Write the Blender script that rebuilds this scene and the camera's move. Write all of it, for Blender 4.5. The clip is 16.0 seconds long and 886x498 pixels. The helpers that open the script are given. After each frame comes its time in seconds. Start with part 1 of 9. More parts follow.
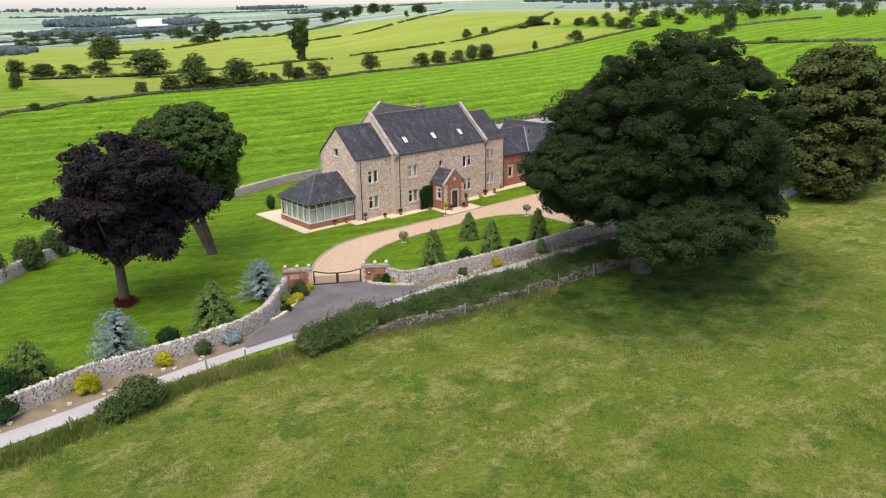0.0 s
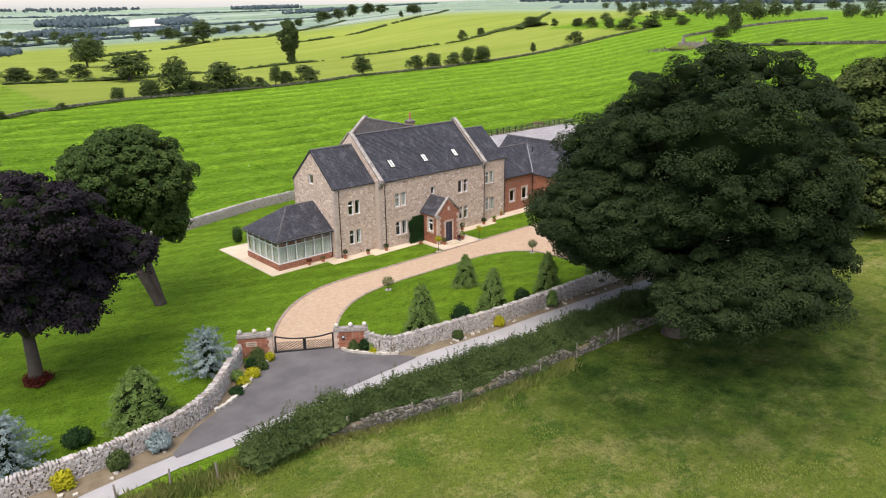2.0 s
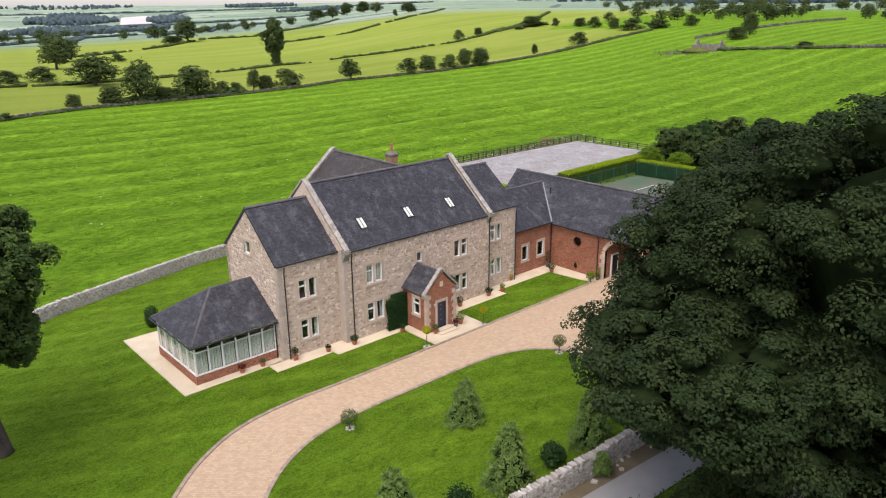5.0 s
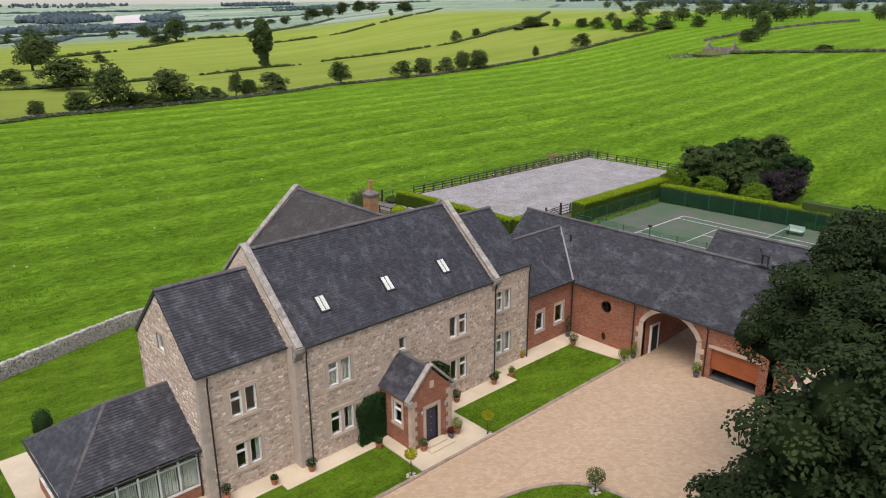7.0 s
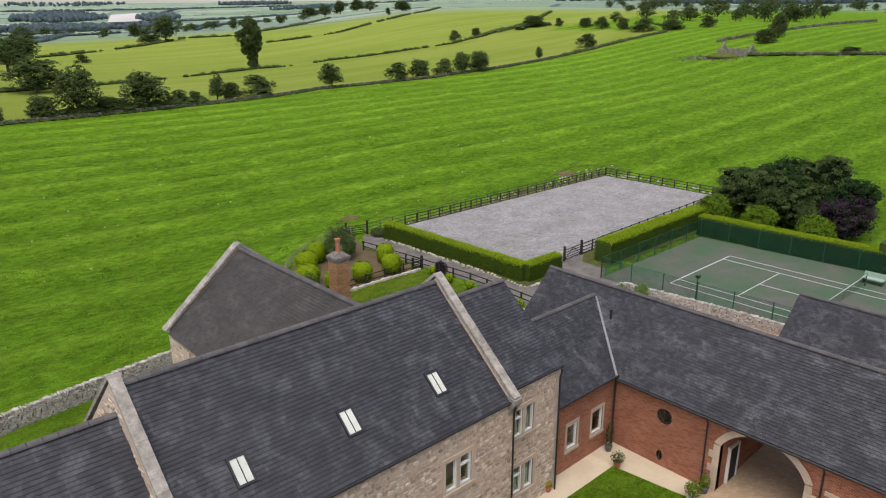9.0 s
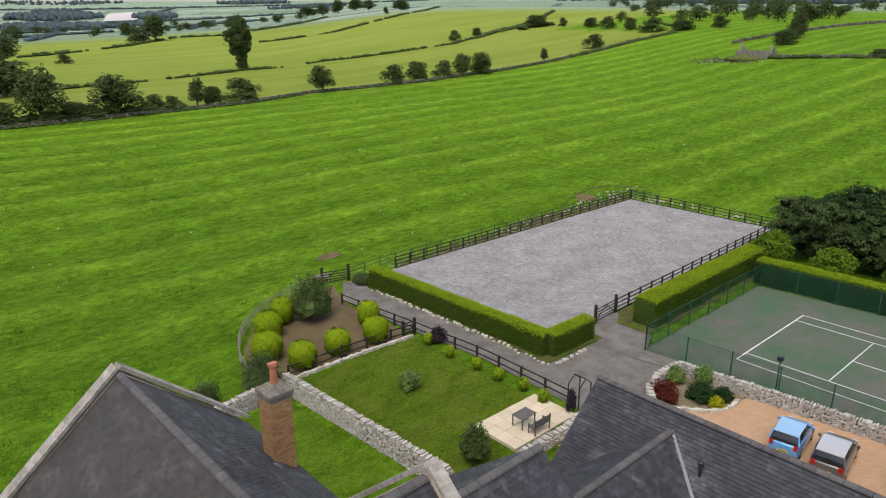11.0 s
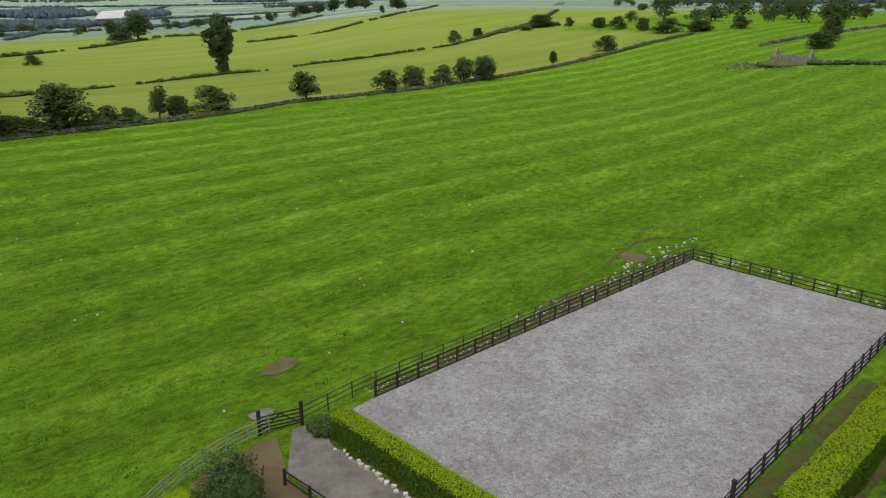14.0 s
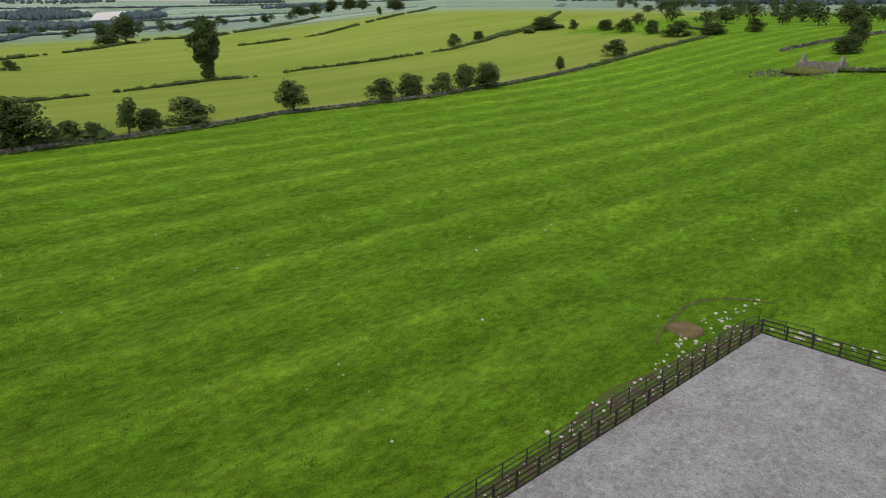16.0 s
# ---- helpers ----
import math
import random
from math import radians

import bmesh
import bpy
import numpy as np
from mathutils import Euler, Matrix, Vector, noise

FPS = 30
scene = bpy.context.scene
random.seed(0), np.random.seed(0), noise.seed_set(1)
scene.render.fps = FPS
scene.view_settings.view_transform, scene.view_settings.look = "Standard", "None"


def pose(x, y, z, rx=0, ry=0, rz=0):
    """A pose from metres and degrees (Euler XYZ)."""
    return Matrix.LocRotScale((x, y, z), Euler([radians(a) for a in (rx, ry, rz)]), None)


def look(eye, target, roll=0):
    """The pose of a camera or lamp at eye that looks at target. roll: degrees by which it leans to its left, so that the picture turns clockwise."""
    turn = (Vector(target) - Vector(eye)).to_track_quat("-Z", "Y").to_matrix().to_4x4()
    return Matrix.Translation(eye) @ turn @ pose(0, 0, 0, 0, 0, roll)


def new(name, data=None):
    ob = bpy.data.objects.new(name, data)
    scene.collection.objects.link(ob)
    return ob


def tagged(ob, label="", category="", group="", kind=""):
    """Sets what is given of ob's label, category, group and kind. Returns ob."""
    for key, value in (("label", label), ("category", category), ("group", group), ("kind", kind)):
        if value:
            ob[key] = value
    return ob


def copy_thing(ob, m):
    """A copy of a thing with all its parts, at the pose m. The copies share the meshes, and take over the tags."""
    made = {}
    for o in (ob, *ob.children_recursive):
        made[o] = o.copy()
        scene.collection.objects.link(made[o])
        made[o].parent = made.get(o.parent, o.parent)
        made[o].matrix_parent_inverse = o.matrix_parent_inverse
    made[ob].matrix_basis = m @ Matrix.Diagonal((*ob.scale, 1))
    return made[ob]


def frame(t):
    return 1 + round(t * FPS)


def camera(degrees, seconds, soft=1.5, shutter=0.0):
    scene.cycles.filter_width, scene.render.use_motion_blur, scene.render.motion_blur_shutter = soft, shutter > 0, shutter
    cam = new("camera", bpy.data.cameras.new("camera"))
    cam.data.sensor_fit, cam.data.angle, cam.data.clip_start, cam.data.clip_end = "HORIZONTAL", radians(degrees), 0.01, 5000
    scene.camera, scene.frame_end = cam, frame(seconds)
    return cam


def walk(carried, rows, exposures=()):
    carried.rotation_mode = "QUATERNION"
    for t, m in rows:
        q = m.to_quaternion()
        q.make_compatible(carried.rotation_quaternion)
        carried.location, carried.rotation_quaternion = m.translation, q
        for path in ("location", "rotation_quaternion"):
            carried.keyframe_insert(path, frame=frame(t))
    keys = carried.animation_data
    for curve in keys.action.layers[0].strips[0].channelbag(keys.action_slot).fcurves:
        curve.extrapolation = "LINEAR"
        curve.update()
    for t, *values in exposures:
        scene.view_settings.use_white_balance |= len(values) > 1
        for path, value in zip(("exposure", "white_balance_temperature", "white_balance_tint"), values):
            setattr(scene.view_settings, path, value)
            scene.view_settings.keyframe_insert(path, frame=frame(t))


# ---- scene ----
cam = camera(63.6, 16.0, 1.1)
METRES, EYE, TILT, LEAN, TURN = 118.25, 22.0, 0.0, 0.0, -41.2
ROWS = [
    (0.0, 0.0, 0.0, 0.0, -0.22, -18.07, 0.67),
    (0.5, 0.001, 0.0219, 0.0017, -0.31, -18.08, 0.66),
    (1.0, 0.002, 0.0484, 0.0031, -0.41, -18.08, 0.65),
    (1.5, 0.0029, 0.0735, 0.0035, -0.48, -18.08, 0.66),
    (2.0, 0.0037, 0.1029, 0.004, -0.55, -18.09, 0.68),
    (2.5, 0.0044, 0.1317, 0.0041, -0.61, -18.1, 0.68),
    (3.0, 0.0051, 0.163, 0.004, -0.67, -18.11, 0.65),
    (3.5, 0.0056, 0.1916, 0.0043, -0.71, -18.14, 0.65),
    (4.0, 0.0066, 0.2237, 0.0045, -0.75, -18.16, 0.61),
    (6.5, 0.0124, 0.3818, 0.0081, -1.0, -18.23, 0.38),
    (7.0, 0.0136, 0.4148, 0.0078, -1.05, -18.23, 0.34),
    (7.5, 0.015, 0.4462, 0.0073, -1.08, -18.23, 0.31),
    (8.0, 0.0159, 0.4801, 0.0069, -1.1, -18.24, 0.27),
    (8.5, 0.0167, 0.5105, 0.0066, -1.13, -18.27, 0.24),
    (9.0, 0.0176, 0.5445, 0.0059, -1.14, -18.27, 0.2),
    (11.5, 0.0206, 0.7059, 0.0028, -1.2, -18.3, 0.02),
    (12.0, 0.0208, 0.7395, 0.0026, -1.22, -18.32, -0.03),
    (12.5, 0.0211, 0.7696, 0.0027, -1.24, -18.35, -0.05),
    (13.0, 0.021, 0.8035, 0.0032, -1.27, -18.36, -0.07),
    (13.5, 0.0209, 0.836, 0.0036, -1.3, -18.37, -0.1),
    (14.0, 0.021, 0.8699, 0.0041, -1.34, -18.38, -0.11),
    (14.5, 0.0212, 0.9003, 0.0051, -1.37, -18.38, -0.12),
    (15.0, 0.0213, 0.9342, 0.0067, -1.41, -18.36, -0.13),
    (15.5, 0.0214, 0.9662, 0.0074, -1.44, -18.32, -0.13),
    (16.0, 0.0216, 0.9994, 0.008, -1.46, -18.3, -0.09),
]
walk(cam, [(t, pose(0, 0, EYE, TILT, LEAN, TURN) @ pose(METRES * x, METRES * y, METRES * z, 90 + pitch, roll, yaw)) for t, x, y, z, yaw, pitch, roll in ROWS],
     [(0.0, 0.93, 6500, 18), (4.0, 0.88, 6450, 19), (7.0, 0.52, 6450, 17), (8.5, 0.42, 6500, 15), (11.5, 0.42, 6500, 12), (14.0, 0.22, 6500, 10), (16.0, 0.12, 6500, 9)])

# ---- world, sun ----
SUN_ELEV, SUN_AZ = 64.0, 240.0          # degrees; azimuth from +y towards +x
world = bpy.data.worlds.new("sky")
scene.world = world
world.use_nodes = True
wn = world.node_tree
sky = wn.nodes.new("ShaderNodeTexSky")
sky.sky_type, sky.sun_disc = "NISHITA", False
sky.sun_elevation, sky.sun_rotation = radians(SUN_ELEV), radians(SUN_AZ)
sky.air_density, sky.dust_density, sky.ozone_density = 1.0, 1.7, 0.8
bg = wn.nodes["Background"]
bg.inputs["Strength"].default_value = 0.165
haze = wn.nodes.new("ShaderNodeHueSaturation")
haze.inputs["Saturation"].default_value = 0.55
wn.links.new(sky.outputs["Color"], haze.inputs["Color"])
wn.links.new(haze.outputs["Color"], bg.inputs["Color"])
sun = new("sun", bpy.data.lights.new("sun", "SUN"))
sun.data.energy, sun.data.angle, sun.data.color = 1.85, radians(45), (1.0, 0.94, 0.84)
e, a = radians(SUN_ELEV), radians(SUN_AZ)
sun.matrix_world = look((0, 0, 300), Vector((0, 0, 300)) - Vector((math.sin(a) * math.cos(e), math.cos(a) * math.cos(e), math.sin(e))))

# ---- land heights: rings of distance by bearings from the first eye ----
RING = [0, 45, 75, 105, 150, 220, 300, 420, 600, 900, 1500, 2600, 4500]
BEAR = [-32, -20, -10, 0, 10, 20, 32]
LAND = np.array([
    [1.1, 1.1, 1.1, 1.1, 1.1, 1.1, 1.1],
    [0.1, 0.3, 0.3, 0.5, 0.7, 0.5, 0.7],
    [-0.5, -0.8, -0.7, -0.2, 0.2, 0.4, 1.1],
    [-0.7, -1.1, -1.1, -0.6, -0.2, 0.3, 1.8],
    [-0.2, -0.9, -1.1, -0.3, -0.1, 1.2, 4.1],
    [1.2, 0.6, 0.7, 1.7, 2.6, 5.0, 8.9],
    [2.8, 1.7, 2.1, 4.0, 5.4, 10.4, 15.2],
    [2.9, 1.8, 3.2, 9.4, 13.3, 17.6, 18.4],
    [0.9, 5.4, 11.4, 22.1, 23.3, 22.7, 21.8],
    [-0.8, 3.1, 12.4, 29.7, 31.7, 30.0, 28.8],
    [4.9, 7.1, 17.7, 38.4, 44.5, 45.2, 44.2],
    [27.5, 32.1, 41.7, 59.3, 71.0, 77.8, 75.7],
    [72.0, 80.3, 89.2, 101.6, 123.3, 136.4, 131.3],
])


def smooth(a, b, v):
    f = np.clip((np.asarray(v, float) - a) / (b - a), 0, 1)
    return f * f * (3 - 2 * f)


def spline(lst, v):
    lst = np.asarray(lst, float)
    i = np.clip(np.searchsorted(lst, v) - 1, 0, len(lst) - 2)
    f = np.clip((v - lst[i]) / (lst[i + 1] - lst[i]), 0, 1)
    ks = [np.clip(i + k, 0, len(lst) - 1) for k in (-1, 0, 1, 2)]
    return ks, (0.5 * (-f + 2 * f * f - f ** 3), 0.5 * (2 - 5 * f * f + 3 * f ** 3), 0.5 * (f + 4 * f * f - 3 * f ** 3), 0.5 * (-f * f + f ** 3))


BAND = 9.3


def heights(x, y):
    """Height of the land at arrays of places."""
    x, y = np.asarray(x, float), np.asarray(y, float)
    r = np.hypot(x, y)
    b = (np.degrees(np.arctan2(x, y)) - 41.4 + 180) % 360 - 180
    ki, wi = spline(RING, r)
    kj, wj = spline(BEAR, b)
    h = sum(LAND[k, l] * c * d for k, c in zip(ki, wi) for l, d in zip(kj, wj))
    pad = smooth(72, 86, x) * (1 - smooth(134, 146, x)) * smooth(48, 60, y) * (1 - smooth(108, 118, y))
    h = h * (1 - pad) - 0.1 * pad
    site = smooth(34, 39, x) * (1 - smooth(73, 80, x)) * smooth(58, 61.5, y) * (1 - smooth(78, 84, y))
    h = h * (1 - site) - 0.48 * site
    # old ridge and furrow in the hay field
    rig = smooth(113, 122, y) * (1 - smooth(206, 216, y)) * smooth(20, 60, x) * (1 - smooth(230, 280, x))
    return h + rig * 0.55 * (np.abs(np.sin((0.10 * x + 0.995 * y + 2.3) * math.pi / BAND)) ** 0.8 * -1.0 + 0.6)


def land(x, y):
    return float(heights(np.array([x]), np.array([y]))[0])


# ---- materials ----
def nodes_of(name, rough=0.8, metal=0.0, spec=0.3):
    m = bpy.data.materials.new(name)
    m.use_nodes = True
    n = m.node_tree
    p = n.nodes["Principled BSDF"]
    p.inputs["Roughness"].default_value, p.inputs["Metallic"].default_value = rough, metal
    p.inputs["Specular IOR Level"].default_value = spec
    return m, n, p


def position(n, scale=(1, 1, 1)):
    g = n.nodes.new("ShaderNodeNewGeometry")
    mp = n.nodes.new("ShaderNodeMapping")
    mp.inputs["Scale"].default_value = scale
    n.links.new(g.outputs["Position"], mp.inputs["Vector"])
    return mp.outputs["Vector"]


def noise_of(n, vec, scale, detail=4.0, rough=0.6, lo=0.35, hi=0.65):
    t = n.nodes.new("ShaderNodeTexNoise")
    t.inputs["Scale"].default_value, t.inputs["Detail"].default_value, t.inputs["Roughness"].default_value = scale, detail, rough
    n.links.new(vec, t.inputs["Vector"])
    r = n.nodes.new("ShaderNodeMapRange")
    r.inputs["From Min"].default_value, r.inputs["From Max"].default_value = lo, hi
    n.links.new(t.outputs["Fac"], r.inputs["Value"])
    return r.outputs["Result"]


def mix(n, fac, a, b, mode="MIX"):
    m = n.nodes.new("ShaderNodeMix")
    m.data_type, m.blend_type = "RGBA", mode
    if hasattr(fac, "is_linked"):
        n.links.new(fac, m.inputs["Factor"])
    else:
        m.inputs["Factor"].default_value = fac
    ca, cb = [s for s in m.inputs if s.type == "RGBA"]
    for sock, v in ((ca, a), (cb, b)):
        if hasattr(v, "is_linked"):
            n.links.new(v, sock)
        else:
            sock.default_value = (*v, 1.0)
    return [s for s in m.outputs if s.type == "RGBA"][0]


def maths(n, op, a, b=None, clamp=False):
    m = n.nodes.new("ShaderNodeMath")
    m.operation, m.use_clamp = op, clamp
    for sock, v in zip(m.inputs, (a, b)):
        if v is None:
            continue
        if hasattr(v, "is_linked"):
            n.links.new(v, sock)
        else:
            sock.default_value = v
    return m.outputs[0]


def bump(n, p, height, strength=0.4, dist=0.02):
    b = n.nodes.new("ShaderNodeBump")
    b.inputs["Strength"].default_value, b.inputs["Distance"].default_value = strength, dist
    n.links.new(height, b.inputs["Height"])
    n.links.new(b.outputs["Normal"], p.inputs["Normal"])


def island(n):
    g = n.nodes.new("ShaderNodeNewGeometry")
    return g.outputs["Random Per Island"]


def ramp(n, fac, cols):
    r = n.nodes.new("ShaderNodeValToRGB")
    r.color_ramp.interpolation = "LINEAR"
    while len(r.color_ramp.elements) < len(cols):
        r.color_ramp.elements.new(0.5)
    for i, c in enumerate(cols):
        r.color_ramp.elements[i].position = i / (len(cols) - 1)
        r.color_ramp.elements[i].color = (*c, 1)
    n.links.new(fac, r.inputs["Fac"])
    return r.outputs["Color"]


def plain(name, a, b, s1=1.5, s2=25.0, rough=0.8, metal=0.0, spec=0.3, relief=0.3, c=None, per=0.0):
    """Two colours mixed at two scales, with fine relief; per: how far each piece differs."""
    m, n, p = nodes_of(name, rough, metal, spec)
    v = position(n)
    col = mix(n, noise_of(n, v, s1), a, b)
    fine = noise_of(n, v, s2, 5.0, 0.7, 0.25, 0.75)
    col = mix(n, maths(n, "MULTIPLY", fine, 0.45), col, c or tuple(x * 0.6 for x in a))
    if per:
        o = n.nodes.new("ShaderNodeObjectInfo")
        both = maths(n, "FRACT", maths(n, "ADD", island(n), o.outputs["Random"]))
        h = n.nodes.new("ShaderNodeHueSaturation")
        n.links.new(maths(n, "ADD", maths(n, "MULTIPLY", both, 2 * per), 1 - per), h.inputs["Value"])
        n.links.new(col, h.inputs["Color"])
        col = h.outputs["Color"]
    n.links.new(col, p.inputs["Base Color"])
    if relief:
        bump(n, p, fine, relief, 0.01)
    return m


def pieces(name, cols, rough=0.85, s=6.0, relief=0.4, spec=0.25, stain=None):
    """Stone, slate and the like: each piece takes its own colour, mottled and stained."""
    m, n, p = nodes_of(name, rough, 0.0, spec)
    v = position(n)
    o = n.nodes.new("ShaderNodeObjectInfo")
    col = ramp(n, maths(n, "FRACT", maths(n, "ADD", island(n), o.outputs["Random"])), cols)
    fine = noise_of(n, v, s * 5, 5.0, 0.7, 0.25, 0.75)
    col = mix(n, maths(n, "MULTIPLY", fine, 0.4), col, tuple(x * 0.5 for x in cols[0]))
    if stain:
        col = mix(n, maths(n, "MULTIPLY", noise_of(n, v, s * 0.12, 5.0, 0.65, 0.48, 0.72), 0.55), col, stain)
    n.links.new(col, p.inputs["Base Color"])
    bump(n, p, fine, relief, 0.015)
    return m


def leafy(name, cols, rough=0.7, through_light=0.22, scale=0.6, spec=0.06, speck=0.35):
    """Leaves: a colour for each leaf, mixed with a slow drift over the crown; some light comes through."""
    m, n, p = nodes_of(name, rough, 0.0, spec)
    v = position(n)
    fac = maths(n, "ADD", maths(n, "MULTIPLY", island(n), speck), maths(n, "MULTIPLY", noise_of(n, v, scale, 4.0, 0.65, 0.3, 0.7), 1 - speck))
    col = ramp(n, fac, cols)
    n.links.new(col, p.inputs["Base Color"])
    t = n.nodes.new("ShaderNodeBsdfTranslucent")
    n.links.new(col, t.inputs["Color"])
    mx = n.nodes.new("ShaderNodeMixShader")
    mx.inputs["Fac"].default_value = through_light
    n.links.new(p.outputs["BSDF"], mx.inputs[1])
    n.links.new(t.outputs["BSDF"], mx.inputs[2])
    n.links.new(mx.outputs["Shader"], n.nodes["Material Output"].inputs["Surface"])
    return m


def grass(name, dark, light, dry, stripe=None, dry_amount=0.3, patch=0.12, rough_cut=0.35):
    """Mown or grazed turf: tufts, patches, dry grass, and stripes (direction, spacing, strength) for mowing and for
    painted ridge light.
    """
    m, n, p = nodes_of(name, 0.95, 0.0, 0.03)
    v = position(n)
    big = noise_of(n, v, patch, 5.0, 0.65, 0.36, 0.64)
    col = mix(n, big, dark, light)
    tuft = noise_of(n, v, 1.6, 6.0, 0.75, 0.4, 0.64)
    col = mix(n, maths(n, "MULTIPLY", tuft, 0.5), col, tuple(x * 0.45 for x in dark))
    clump = noise_of(n, position(n, (0.4, 1.0, 1.0)), 1.1, 6.0, 0.75, 0.53, 0.6)
    col = mix(n, maths(n, "MULTIPLY", clump, 0.72), col, tuple(x * 0.5 for x in dark))
    blade = noise_of(n, v, 7.0, 5.0, 0.85, 0.4, 0.62)
    col = mix(n, maths(n, "MULTIPLY", blade, 0.5), col, tuple(x * 1.7 for x in light))
    deep = noise_of(n, position(n, (1.0, 1.3, 1.0)), 4.2, 5.0, 0.8, 0.5, 0.66)
    col = mix(n, maths(n, "MULTIPLY", deep, 0.55), col, tuple(x * 0.38 for x in dark))
    dryness = maths(n, "MULTIPLY", noise_of(n, v, 0.45, 6.0, 0.7, 0.5, 0.72), dry_amount)
    col = mix(n, dryness, col, dry)
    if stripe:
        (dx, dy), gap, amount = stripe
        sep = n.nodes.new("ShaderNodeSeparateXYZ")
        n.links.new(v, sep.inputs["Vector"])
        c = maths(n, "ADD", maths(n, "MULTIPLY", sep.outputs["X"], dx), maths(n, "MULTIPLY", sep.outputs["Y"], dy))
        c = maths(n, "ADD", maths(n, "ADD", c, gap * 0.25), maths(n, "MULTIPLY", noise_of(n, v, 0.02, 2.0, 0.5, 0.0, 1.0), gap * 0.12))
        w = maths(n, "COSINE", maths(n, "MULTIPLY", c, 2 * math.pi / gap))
        # Darker between the stripes; on the field ridges this paints furrow shade.
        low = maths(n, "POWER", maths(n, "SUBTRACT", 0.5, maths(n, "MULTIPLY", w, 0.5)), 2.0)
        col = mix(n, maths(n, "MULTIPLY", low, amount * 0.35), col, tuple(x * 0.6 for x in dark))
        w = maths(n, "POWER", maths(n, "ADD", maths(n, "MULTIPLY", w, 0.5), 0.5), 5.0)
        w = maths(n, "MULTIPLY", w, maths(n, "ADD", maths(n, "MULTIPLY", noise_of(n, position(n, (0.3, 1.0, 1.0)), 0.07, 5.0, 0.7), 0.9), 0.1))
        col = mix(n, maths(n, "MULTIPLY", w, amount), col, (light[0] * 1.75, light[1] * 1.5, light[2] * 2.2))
    # tussocks and grazed gaps, at a half and at two metres
    val = maths(n, "ADD", maths(n, "MULTIPLY", noise_of(n, position(n, (0.6, 1.0, 1.0)), 1.5, 5.0, 0.7, 0.38, 0.62), 0.46 * rough_cut), 1 - 0.25 * rough_cut)
    val = maths(n, "MULTIPLY", val, maths(n, "ADD", maths(n, "MULTIPLY", noise_of(n, position(n, (0.7, 1.0, 1.0)), 0.45, 6.0, 0.72, 0.36, 0.64), 0.34 * rough_cut), 1 - 0.17 * rough_cut))
    h = n.nodes.new("ShaderNodeHueSaturation")
    n.links.new(val, h.inputs["Value"])
    n.links.new(col, h.inputs["Color"])
    col = h.outputs["Color"]
    n.links.new(col, p.inputs["Base Color"])
    bump(n, p, maths(n, "ADD", tuft, maths(n, "MULTIPLY", blade, 0.6)), 0.9, 0.16)
    return m, n, p, col


